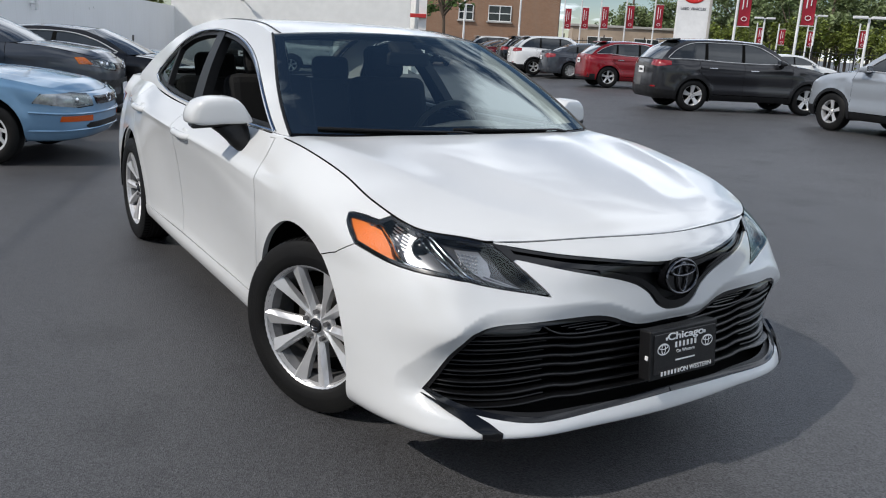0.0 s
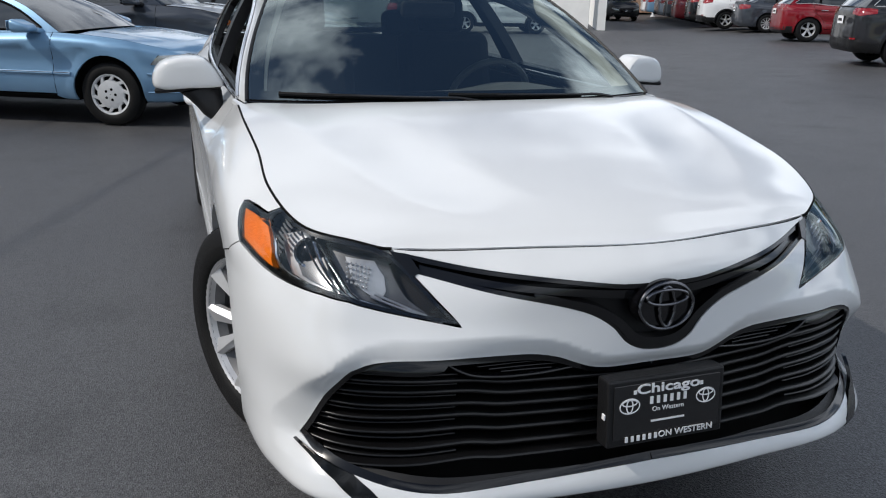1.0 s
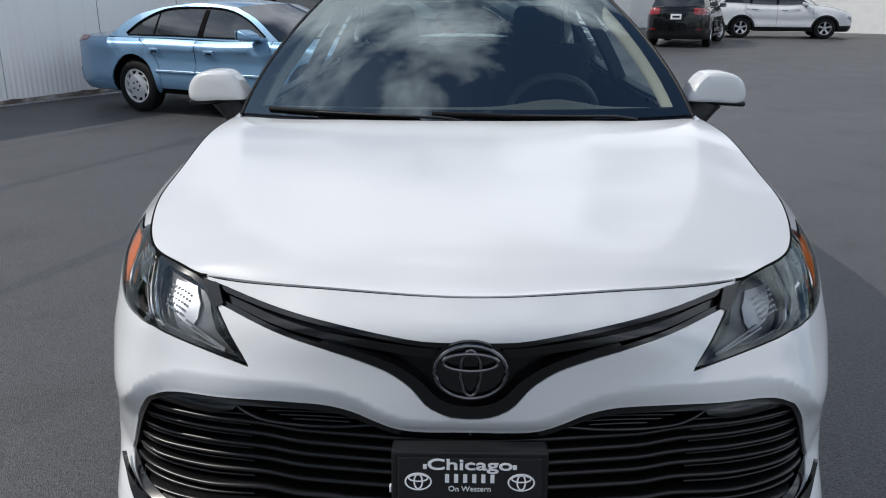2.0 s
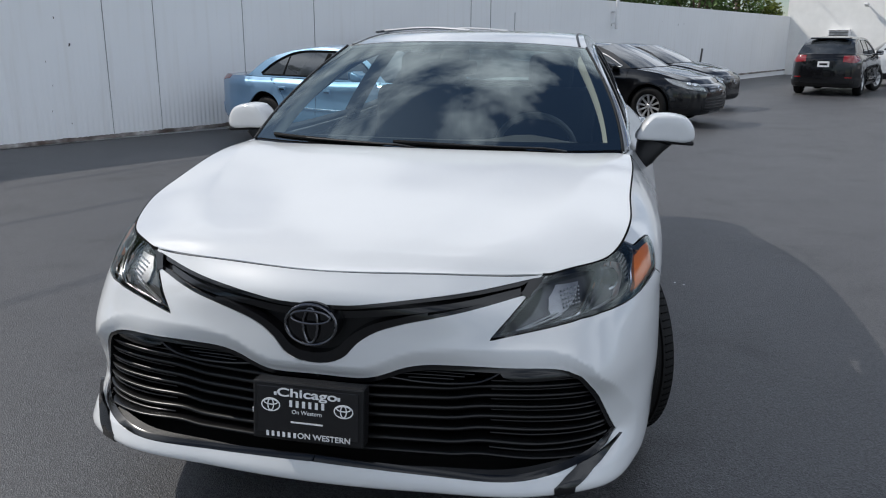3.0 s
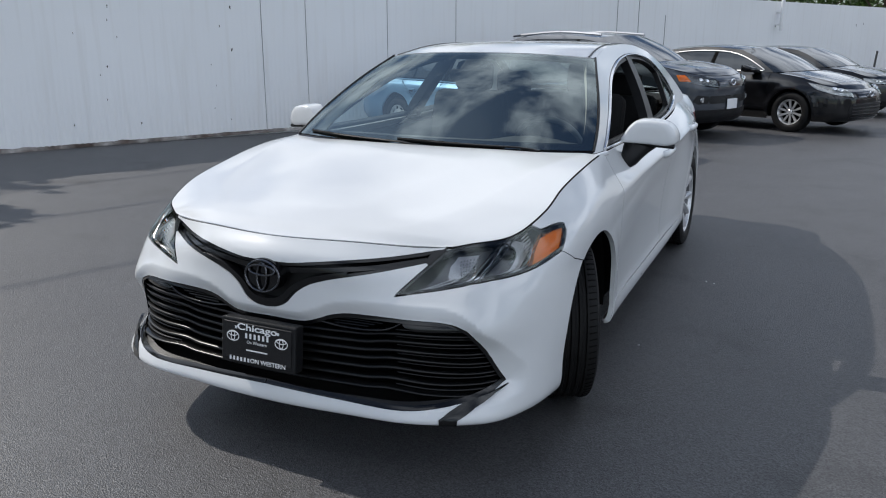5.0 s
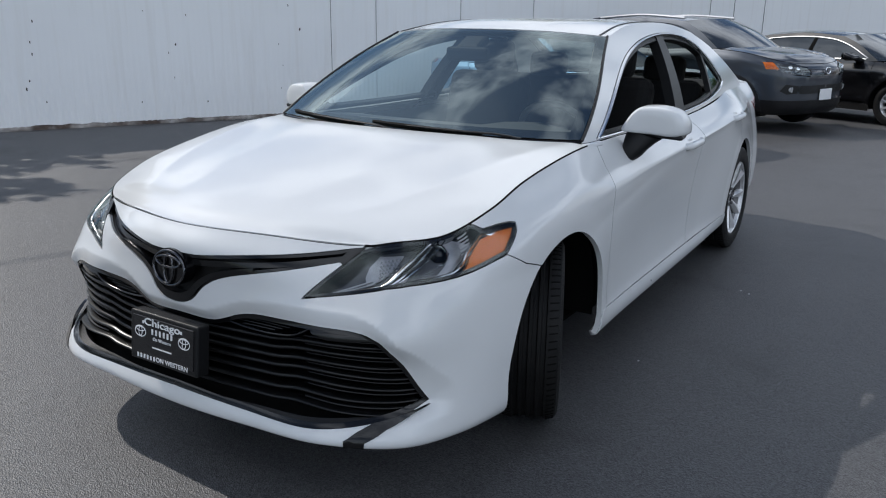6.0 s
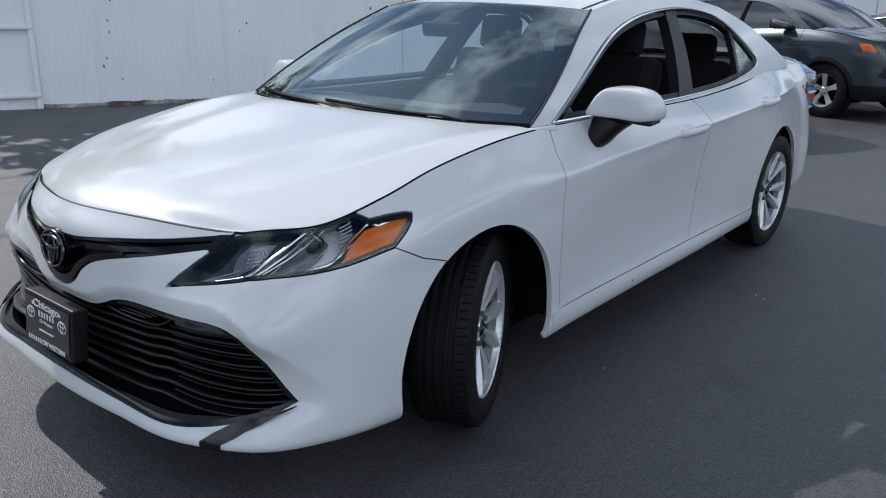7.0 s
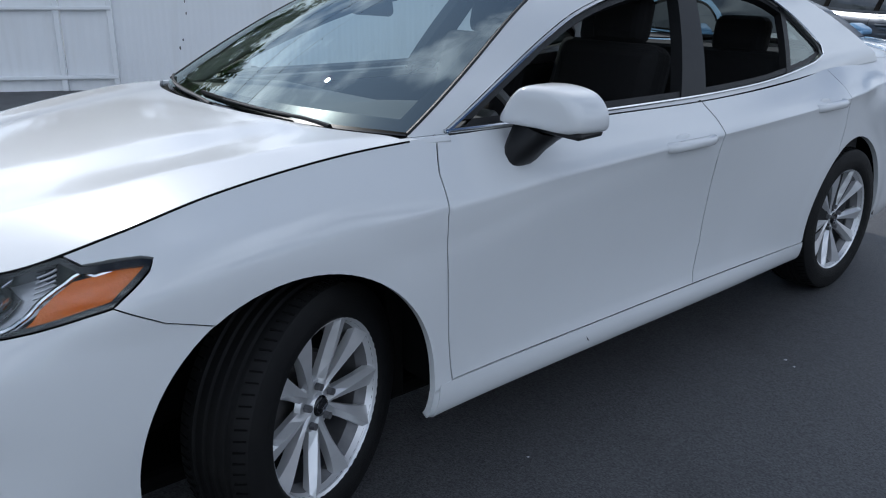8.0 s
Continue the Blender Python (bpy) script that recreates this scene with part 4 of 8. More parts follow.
for mir in (False, True):
    lamp = part("headlight", panel("headlight", LB, [shrink_uv(LAMP_UV, .0)], .02, UV, .004, out=-.060, mirror=mir), M_PLASTIC, hero, "slanted headlight with amber corner")
    part("lamp_border", panel("lamp_border", LB, [shrink_uv(LAMP_UV, .002), shrink_uv(LAMP_UV, .011)], .015, UV, .055, out=-.001, mirror=mir), M_PIANO, lamp)
    lens = part("lens", panel("lens", LB, [shrink_uv(LAMP_UV, .003)], .02, UV, 0, out=.001, mirror=mir), M_LENS, lamp)
    lens.visible_shadow = False
    am = lamp_uv([(.535, .06), (.575, .16), (.61, .30), (.66, .44), (.715, .56), (.86, .70), (.965, .58), (.945, .30), (.80, .06), (.70, .05), (.62, .05)])
    part("turn_signal", panel("turn_signal", LB, [am], .015, UV, .02, out=-.008, mirror=mir), M_AMBER, lamp, "amber turn signal")
    # bright blades: along the foot of the inner chamber, up between the two chambers, round the outer one to the amber end, and thin ones
    for path, rad, flat in ((((.05, .17), (.15, .15), (.27, .13)), .0042, 1.0), (((.265, .10), (.36, .36), (.46, .64), (.565, .92)), .0060, .8), (((.285, .09), (.38, .33), (.48, .60), (.585, .90)), .0042, 1.0),
                            (((.27, .09), (.40, .11), (.50, .12), (.56, .22), (.64, .46), (.75, .66), (.90, .76), (.972, .62)), .0056, 1.0), (((.33, .16), (.42, .38), (.52, .62), (.62, .88)), .0026, 1.0),
                            (((.36, .92), (.45, .93), (.60, .93), (.72, .90)), .0022, 1.0)):
        part("bright_bar", tube("bright_bar", lamp_line(path, .012, mir), rad, 8, flat), M_CHROME, lamp, "chrome strip")
    # inner chamber: a dark bowl with a patch of clear cells; outer one with the projector
    inner = lamp_uv([(.06, .16), (.26, .14), (.40, .48), (.55, .92), (.44, .94), (.36, .96), (.20, .62)])
    part("lamp_reflector", panel("lamp_reflector", LB, [inner], .03, UV, .01, out=-.040, mirror=mir), M_LAMPDARK, lamp)
    bowl = lamp_uv([(.24, .34), (.31, .40), (.40, .60), (.46, .82), (.38, .86), (.31, .74), (.26, .55)])
    part("lamp_bowl", panel("lamp_bowl", LB, [bowl], .02, UV, .004, out=-.033, mirror=mir), M_LAMPGREY, lamp)
    for g in (.30, .38):
        part("reflector_step", tube("reflector_step", lamp_line(((.10, g * .8), (.18, g), (.27, g + .02)), .030, mir, 8), .0030, 6), M_LAMPGREY, lamp)
    for i in range(6):
        for j in range(5):
            # rows of small square cells
            f, g = .300 + .0135 * i + .016 * j, .44 + .070 * j
            c = lamp_line(((f, g), (f + .004, g + .005), (f + .008, g + .01)), .028, mir, 3)[1]
            part("lamp_cell", box((.0056, .0056, .0056), c, Euler((0, 0, radians(28 if mir else -28))).to_matrix(), .0016, 1), M_LAMPCELL, lamp)
    inner = lamp_uv([(.31, .13), (.52, .14), (.60, .34), (.70, .62), (.66, .93), (.60, .94), (.44, .50)])
    part("lamp_reflector", panel("lamp_reflector", LB, [inner], .03, UV, .01, out=-.046, mirror=mir), M_LAMPGREY, lamp)
    hood_ = lamp_uv([(.37, .24), (.48, .22), (.545, .40), (.60, .62), (.60, .86), (.53, .82), (.45, .52)])
    part("projector_shroud", panel("projector_shroud", LB, [hood_], .02, UV, .005, out=-.036, mirror=mir), M_LAMPDARK, lamp)
    for i in range(7):
        g = .36 + .078 * i
        part("reflector_rib", tube("reflector_rib", lamp_line(((.595 + .012 * i, g), (.620 + .012 * i, g + .01), (.645 + .012 * i, g + .03)), .020, mir, 5), .0026, 5), M_LAMPGREY, lamp)
    uv = lamp_uv([(.515, .54)])
    c = LB(uv[:, 0], uv[:, 1])[0]
    way = Vector((-.42 if mir else .42, -.88, .12)).normalized()
    at = Vector((-c[0] if mir else c[0], c[1], c[2]))
    r = .033
    v, fc = lathe([(r * .80, .000), (r * .86, .020), (r, .024), (r * 1.06, .018), (r * 1.06, .0)], 28)
    me = mesh_from("projector_ring", v, fc, angle=40)
    me.transform(Matrix.Translation(at + way * -.050) @ way.to_track_quat("X", "Z").to_matrix().to_4x4())
    ring = part("projector_ring", me, M_CHROME, lamp)
    eye = bmesh.new()
    bmesh.ops.create_uvsphere(eye, u_segments=20, v_segments=12, radius=r * .84)
    for fce in eye.faces:
        fce.smooth = True
    bmesh.ops.transform(eye, matrix=Matrix.Translation(at + way * -.052), verts=eye.verts)
    part("projector", eye, M_PIANO, ring)

# ---- plate with its holder
plate = part("plate_holder", box((.330, .050, .172), (0, -1.023, .460), Euler((radians(-6), 0, 0)).to_matrix(), .006), M_PLASTIC, hero, "black dealer plate in a plastic frame")
FACE = Matrix.Translation((0, -1.0495, .460)) @ Euler((radians(84), 0, 0)).to_matrix().to_4x4()
sheet = part("plate_sheet", box((.300, .138, .004), (0, .006, 0), None, .001, 1), M_PLATE, plate)
sheet.data.transform(FACE)


def text(body, size, at, mat, parent, m, bold=0.0, stretch=1.0, name="lettering"):
    cu = bpy.data.curves.new(name, "FONT")
    cu.body, cu.size, cu.align_x, cu.align_y, cu.extrude, cu.offset = body, size, "CENTER", "CENTER", 0.0006, bold
    tmp = bpy.data.objects.new(name, cu)
    me = bpy.data.meshes.new_from_object(tmp)
    bpy.data.objects.remove(tmp)
    me.transform(m @ Matrix.Translation(at) @ Matrix.Diagonal((stretch, 1, 1, 1)))
    return part(name, me, mat, parent)


def bar(size, at, m, mat, parent, name="printed_bar"):
    ob = part(name, box((size[0], size[1], .0012), at, None, 0), mat, parent)
    ob.data.transform(m)
    return ob


text("Chicago", .034, (0, .060, .0034), M_PRINT, plate, FACE, .0006, 1.62)
for k in (-1, 1):
    bar((.008, .010), (k * .094, .056, .0034), FACE, M_PRINT, plate)
    for rx_, ry_, dy in ((.027, .0185, 0), (.0085, .0165, 0), (.020, .0075, .008)):
        ring = tube("printed_oval", [Vector((k * .108 + rx_ * math.cos(a), .022 + dy + ry_ * math.sin(a), .0034)) for a in np.linspace(0, 2 * math.pi, 28, endpoint=False)], .0017, 6, .4, closed=True)
        ring.transform(FACE)
        part("printed_oval", ring, M_PRINT, plate)
for i in range(6):
    bar((.0085, .019), (-.0475 + .019 * i, .030, .0034), FACE, M_PRINT, plate)
text("On Western", .0165, (0, .006, .0034), M_PRINT, plate, FACE, 0, 1.05)
bar((.095, .0045), (0, -.024, .0034), FACE, M_PRINT, plate)
for i in range(6):
    bar((.0080, .0145), (-.116 + .0163 * i, -.0615, .0062), FACE, M_PRINT, plate)
text("ON WESTERN", .0225, (.052, -.0615, .0058), M_PRINT, plate, FACE, .0003, 1.10)
for ob in [plate] + list(plate.children):
    ob.data.transform(Matrix.Translation((0, -1.03, .460)) @ Matrix.Diagonal((.94, 1, .94, 1)) @ Matrix.Translation((0, 1.03, -.460)))
part("holder_clip", box((.004, .012, .014), (-.1575, -1.035, .455), None, .001, 1), M_PRINT, plate)


# ---- door mirrors
def mirror_cap(mir):
    """Lofted cap: flat foot, slanting inner side, broad top that falls towards the tip."""
    rim = run([(-.122, -.042), (-.123, -.030), (-.112, -.006), (-.088, .036), (-.060, .061), (-.025, .068), (.045, .066), (.088, .052), (.116, .022), (.128, -.014), (.125, -.036), (.110, -.045), (0, -.046), (-.10, -.045)], 44, closed=True)
    nu = len(rim)
    rows = [(-.084, .05, .0), (-.0838, .42, .0), (-.082, .70, .001), (-.078, .84, .001), (-.068, .93, .001), (-.050, .975, .0), (-.026, .992, 0), (.004, 1.0, 0), (.032, 1.0, 0), (.037, .985, 0), (.034, .93, 0)]
    verts, faces = [], []
    for y, k, up in rows:
        for x, z in rim:
            verts.append((x * k, y + .030 * x * k / .112, (z + .01) * k ** .75 - .01 + up))
    for j in range(len(rows) - 1):
        for i in range(nu):
            n_ = (i + 1) % nu
            faces.append((j * nu + i, (j + 1) * nu + i, (j + 1) * nu + n_, j * nu + n_))
    faces.append(tuple(range(nu)))
    faces.append(tuple(reversed(range((len(rows) - 1) * nu, len(rows) * nu))))
    me = mesh_from("door_mirror", verts, faces, angle=38)
    bmn = bmesh.new()
    bmn.from_mesh(me)
    bmesh.ops.recalc_face_normals(bmn, faces=bmn.faces)
    bmn.to_mesh(me)
    bmn.free()
    me.transform(Matrix.Translation((.952, .735, 1.042)) @ Euler((0, radians(3), 0)).to_matrix().to_4x4())
    if mir:
        me.transform(Matrix.Diagonal((-1, 1, 1, 1)))
        me.flip_normals()
    return me


for mir in (False, True):
    k = -1 if mir else 1
    cap = part("door_mirror", mirror_cap(mir), M_WHITE, hero, "white mirror cap on a black foot")
    base = box((.225, .118, .020), (k * .955, .737, .995), Euler((0, radians(4 * k), radians(8 * k))).to_matrix(), .009)
    part("mirror_base", base, M_PLASTIC, cap)
    # wedge-shaped foot: broad under the cap, resting on the door
    verts, cnt = [], 14
    for cx, cy, cz, hx, hy in ((.912, .728, .996, .072, .062), (.895, .712, .970, .060, .058), (.880, .698, .940, .048, .054), (.868, .690, .912, .040, .050), (.855, .688, .892, .030, .046)):
        for i in range(cnt):
            a = 2 * math.pi * i / cnt
            sq = lambda q: math.copysign(abs(q) ** .7, q)
            verts.append((k * (cx + hx * sq(math.cos(a))), cy + hy * sq(math.sin(a)), cz - .25 * hx * sq(math.cos(a))))
    faces = [(j * cnt + i, j * cnt + (i + 1) % cnt, (j + 1) * cnt + (i + 1) % cnt, (j + 1) * cnt + i) for j in range(4) for i in range(cnt)]
    faces.append(tuple(range(4 * cnt, 5 * cnt)))
    part("mirror_foot", mesh_from("mirror_foot", verts, faces, angle=50), M_PLASTIC, cap)
    part("mirror_glass", box((.165, .004, .098), (k * .960, .776, 1.035), Euler((0, 0, radians(10 * k))).to_matrix(), .001, 1), M_CHROME, cap)

# ---- door handles: a shallow cup and a bar
for mir in (False, True):
    k = -1 if mir else 1
    for y0, z0 in ((1.440, .864), (2.470, .896)):
        c = LB(*LB.find([(y0, z0)], **SIDE).T)[0]
        bm = bmesh.new()
        bmesh.ops.create_uvsphere(bm, u_segments=20, v_segments=10, radius=1)
        bmesh.ops.transform(bm, matrix=Matrix.Translation((k * (c[0] - .004), y0 - .03, z0)) @ Matrix.Diagonal((.010, .062, .034, 1)), verts=bm.verts)
        for fce in bm.faces:
            fce.smooth = True
        cup = part("handle_cup", bm, M_WHITE, hero)
        pts = [Vector((k * (c[0] + q), y0 + dy, z0 + dz)) for q, dy, dz in ((-.004, -.125, -.004), (.016, -.105, -.002), (.026, -.05, 0), (.027, .02, .001), (.024, .085, .001), (.012, .125, .0), (-.004, .135, 0))]
        ring_ = [(y0 + .005 + .142 * math.cos(a), z0 - .001 + .024 * math.sin(a)) for a in np.linspace(0, 2 * math.pi, 28, endpoint=False)]
        q = LB.find(ring_, **SIDE)
        part("handle_seam", tube("handle_seam", mirrored(skin(q[:, 0], q[:, 1]), mir), .0016, 5, closed=True), M_UNDER, hero)
        part("door_handle", tube("door_handle", run(pts, 20), .0185, 12, 1.0), M_WHITE, hero, "white door handle")
        part("key_cover", box((.004, .006, .016), (k * (c[0] + .036), y0 + .10, z0), None, .001, 1), M_PLASTIC, hero)

# ---- cowl and wipers
nn = 30
uu = np.linspace(-1, 1, nn)
hr = hood(uu, np.ones(nn)) - [0, 0, .022]
sb = screen(uu, np.full(nn, .03)) - [0, 0, .006]
hr[:, 1] -= .02
rows = [hr * (1 - t) + sb * t - [0, 0, .012 * math.sin(math.pi * t)] for t in np.linspace(0, 1, 5)]
part("cowl", mesh_from("cowl", np.vstack(rows), [(i * nn + j, i * nn + j + 1, (i + 1) * nn + j + 1, (i + 1) * nn + j) for i in range(4) for j in range(nn - 1)]), M_UNDER, hero, "black plastic cowl")


def wiper(u0, u1, w0, w1):
    f = np.linspace(0, 1, 12)
    p = screen(u0 + (u1 - u0) * f, w0 + (w1 - w0) * f)
    lift = np.interp(f, [0, .15, .6, 1], [.002, .014, .011, .008])
    arm = part("wiper", tube("wiper", p + np.column_stack([0 * f, -lift * .7, lift]), lambda t: .0095 - .004 * t, 8, .6), M_PLASTIC, hero)
    b = screen(u0 + (u1 - u0) * np.linspace(.30, 1.35, 16), w0 + (w1 - w0) * np.linspace(.45, 1.25, 16))
    part("wiper_blade", tube("wiper_blade", b + [0, -.004, .007], .0055, 6, 1.4), M_RUBBER, arm)


wiper(.72, .08, .000, .030)
wiper(.00, -.64, .000, .034)
roofline = roof(np.full(24, .94), np.linspace(.005, .98, 24))
for k in (1, -1):
    part("roof_moulding", tube("roof_moulding", roofline * [k, 1, 1] + [0, 0, .001], .006, 6, .5), M_PLASTIC, hero)
    e = ws_side(np.linspace(0, 1, 20)) * [k, 1, 1]
    part("screen_seal", tube("screen_seal", e + [-.004 * k, 0, .002], .006, 6), M_PLASTIC, hero)

    yy = np.linspace(.325, .475, 10)
    foot = np.column_stack([BELT_X(yy) + .010, yy, BELT_Z(yy) - .012]) * [k, 1, 1]
    part("pillar_foot", tube("pillar_foot", [Vector(p) for p in foot], .014, 8), M_WHITE, hero)

# ---- tail lamps
for mir in (False, True):
    tl = LB.find([(.85, 3.42, .93), (.80, 3.66, .94), (.62, 3.82, .95), (.62, 3.83, .86), (.80, 3.69, .84), (.86, 3.52, .86)], lo=LB.s[12])
    part("tail_lamp", panel("tail_lamp", LB, [tl], .03, UV, .01, out=.004, mirror=mir), M_REDLENS, hero, "red tail lamp")


# ---- wheels
def wheel_parts(parent, m, radius=.334, width=.215, rim=.239, spokes=10, style="blade", tread=True):
    """tyre, rim, spokes and hub of a wheel whose outer face looks along +x of m."""
    h = width / 2
    prof = [(rim - .012, -h * .80), (rim, -h * .92), (rim + .012, -h * .99), (rim + .05, -h), (radius - .025, -h * .98), (radius - .008, -h * .90), (radius - .002, -h * .76)]
    if tread:
        for g in (-.42, -.14, .14, .42):
            prof += [(radius, h * g - .010), (radius - .007, h * g - .006), (radius - .007, h * g + .006), (radius, h * g + .010)]
    prof += [(radius - .002, h * .76), (radius - .008, h * .90), (radius - .025, h * .98), (radius - .060, h * 1.0), (rim + .035, h * 1.0), (rim + .012, h * .99), (rim, h * .92), (rim - .012, h * .80)]
    v, f = lathe(prof, 64 if tread else 36)
    me = mesh_from("tyre", v, f, angle=35)
    me.transform(m)
    tyre = part("tyre", me, M_RUBBER, parent)
    if tread:
        # sipes across both shoulders
        bm = bmesh.new()
        for i in range(80):
            a = 2 * math.pi * i / 80
            for k in (-1, 1):
                t = Euler((a, 0, 0)).to_matrix()
                rounded(bm, (.030, .004, .006), t @ Vector((k * h * .72, 0, radius - .003)), t @ Euler((0, radians(14 * k), radians(10 * k))).to_matrix(), 0)
        me = bpy.data.meshes.new("tread_pattern")
        bm.to_mesh(me)
        bm.free()
        me.transform(m)
        part("tread_pattern", me, M_UNDER, tyre)["kind"] = "stuff"
    v, f = lathe([(rim - .018, h * .66), (rim - .010, h * .84), (rim + .003, h * .93), (rim + .003, h * .86)], 56)
    me = mesh_from("rim", v, f, angle=30)
    me.transform(m)
    rm = part("rim", me, M_ALLOY, parent)
    v, f = lathe([(rim - .004, -h * .85), (rim - .030, -h * .6), (rim - .034, h * .40), (rim - .018, h * .66)], 56)
    me = mesh_from("rim_barrel", v, f, angle=30)
    me.transform(m)
    part("rim_barrel", me, M_BARREL, rm)
    v, f = lathe([(.005, h * .10), (.13, h * .12), (.14, h * .05), (.005, h * .0)], 32)
    me = mesh_from("brake_disc", v, f, angle=30)
    me.transform(m)
    part("brake_disc", me, M_STEEL, parent)
    v, f = lathe([(.004, -h * .3), (rim - .035, -h * .3), (rim - .035, -h * .35)], 24)
    me = mesh_from("wheel_back", v, f)
    me.transform(m)
    part("wheel_back", me, M_UNDER, parent)
    verts, faces = [], []
    # a blade that twists: its ridge crosses from one edge at the hub to the other at the rim
    for (r, xo, wl, wr, ridge, dl, dr) in ((.026, .54, .017, .017, -.009, .006, .010), (.070, .58, .0145, .015, -.004, .005, .014), (.12, .68, .0165, .018, .002, .006, .018),
                                           (.17, .78, .021, .023, .009, .010, .018), (.205, .84, .026, .028, .015, .014, .014), (rim - .008, .87, .030, .031, .018, .016, .010)):
        xo *= h
        verts += [(xo - .034, -wl, r), (xo - dl, -wl, r), (xo, ridge, r), (xo - dr, wr, r), (xo - .034, wr, r)]
    for i in range(5):
        for j in range(4):
            faces.append((i * 5 + j, i * 5 + j + 1, i * 5 + j + 6, i * 5 + j + 5))
    faces += [(25, 26, 27, 28, 29), (4, 3, 2, 1, 0)]
    for i in range(spokes):
        a = 2 * math.pi * (i + .5) / spokes
        k = -1 if i % 2 else 1
        sp = mesh_from("spoke", [(x, y * k, z) for x, y, z in verts], faces if k > 0 else [q[::-1] for q in faces], smooth=False)
        sp.transform(m @ Euler((a + radians(3 * k), 0, 0)).to_matrix().to_4x4())
        part("spoke", sp, M_ALLOY, rm)
    v, f = lathe([(.004, h * .62), (.024, h * .62), (.030, h * .58), (.034, h * .50), (.070, h * .48), (.078, h * .35)], 28)
    me = mesh_from("hub", v, f, angle=30)
    me.transform(m)
    part("hub", me, M_ALLOY, rm)
    v, f = lathe([(.001, h * .665), (.020, h * .655), (.027, h * .63), (.029, h * .58)], 24)
    me = mesh_from("centre_cap", v, f)
    me.transform(m)
    capo = part("centre_cap", me, M_PIANO, rm)
    for ry_, rz_ in ((.023, .017), (.007, .015), (.017, .006)):
        ov = tube("cap_mark", [Vector((h * .655, ry_ * math.cos(a), rz_ * math.sin(a))) for a in np.linspace(0, 2 * math.pi, 20, endpoint=False)], .0022, 5, closed=True)
        ov.transform(m)
        part("cap_mark", ov, M_BADGE, capo)
    for i in range(5):
        a = 2 * math.pi * i / 5
        c = Vector((h * .52, .054 * math.sin(a), .054 * math.cos(a)))
        nut = cyl(.011, .010, c, c + Vector((.016, 0, 0)), 6)
        bmesh.ops.transform(nut, matrix=m, verts=nut.verts)
        part("lug_nut", nut, M_BARREL, rm)


STEER = 24
for k in (1, -1):
    for y, turn in ((0, STEER), (2.824, 0)):
        pivot = Matrix.Translation((k * .735, y, .334)) @ pose(0, 0, 0, 0, 0, turn) @ Matrix.Translation((k * (.034 if k > 0 else .050), 0, 0))
        if k < 0:
            pivot = pivot @ pose(0, 0, 0, 0, 0, 180)
        wh = new("wheel")
        wh.parent = hero
        wheel_parts(wh, pivot)
        c = .345
        v, f = lathe([(.42 if y == 0 else .395, -.16), (.42 if y == 0 else .395, .13)], 40)
        keep = [q for q in f if all(v[i][2] > -.10 for i in q)]
        me = mesh_from("wheel_well", v, keep)
        me.transform(Matrix.Translation((k * .72, y - (.018 if y == 0 else -.01), c)))
        part("wheel_well", me, M_UNDER, hero)
        v, f = lathe([(.01, 0), (.45, 0)], 24)
        me = mesh_from("wheel_well_wall", v, [q for q in f if all(v[i][2] > -.20 for i in q)])
        me.transform(Matrix.Translation((k * .56, y, c)))
        part("wheel_well_wall", me, M_UNDER, hero)

# ---- inside: floor, engine bay, dash, seats
part("underbody", box((1.36, 4.00, .05), (0, 1.42, .190), None, .02), M_UNDER, hero)
part("engine_cover", box((1.10, 1.00, .44), (0, -.33, .47), None, .05), M_UNDER, hero)
part("firewall", box((1.44, .06, .72), (0, .36, .56), None, .01), M_UNDER, hero)
for k in (1, -1):
    part("door_lining", box((.05, 2.55, .66), (k * .80, 1.70, .60), None, .02), M_INTERIOR, hero)
part("boot_floor", box((1.40, .80, .68), (0, 3.28, .60), None, .05), M_UNDER, hero)
part("cabin_floor", box((1.5, 2.4, .06), (0, 1.60, .30), None, .02), M_INTERIOR, hero)
uu, ww = np.meshgrid(np.linspace(-.95, .95, 15), np.linspace(0, 1, 12))
liner = roof(uu.ravel(), ww.ravel()) - [0, 0, .035]
part("headliner", mesh_from("headliner", liner, [(i * 15 + j, i * 15 + j + 15, i * 15 + j + 16, i * 15 + j + 1) for i in range(11) for j in range(14)]), M_TRIMGREY, hero, "light grey headliner")
for k in (1, -1):
    e = ws_side(np.linspace(.02, 1, 14)) * [k, 1, 1]
    part("pillar_lining", tube("pillar_lining", e + [-.042 * k, .045, -.02], .036, 10), M_TRIMGREY, hero, "light grey pillar lining")
uu = np.linspace(-1, 1, 21)
dash = []
for y, z in ((.20, .985), (.36, .985), (.62, .975), (.82, .955), (.90, .90), (.86, .70), (.80, .50)):
    dash.append(np.column_stack([uu * (.70 if y < .3 else .745), y + .12 * uu ** 2 * (1 if y < .5 else .2), z + .035 * np.exp(-((uu - .47) / .2) ** 2) * (y > .5) * (z > .85)]))
part("dashboard", mesh_from("dashboard", np.vstack(dash), [(i * 21 + j, i * 21 + j + 1, i * 21 + j + 22, i * 21 + j + 21) for i in range(6) for j in range(20)]), M_DASH, hero, "dark grey dashboard in the sun")
wheel_m = Matrix.Translation((.37, 1.02, .90)) @ Euler((radians(-64), 0, 0)).to_matrix().to_4x4()
me = tube("steering_wheel", [Vector((.185 * math.cos(a), .185 * math.sin(a), 0)) for a in np.linspace(0, 2 * math.pi, 36, endpoint=False)], .016, 8, closed=True)
me.transform(wheel_m)
sw = part("steering_wheel", me, M_DASH, hero)
bm = rounded(bmesh.new(), (.15, .12, .05), (0, 0, -.01), None, .02)
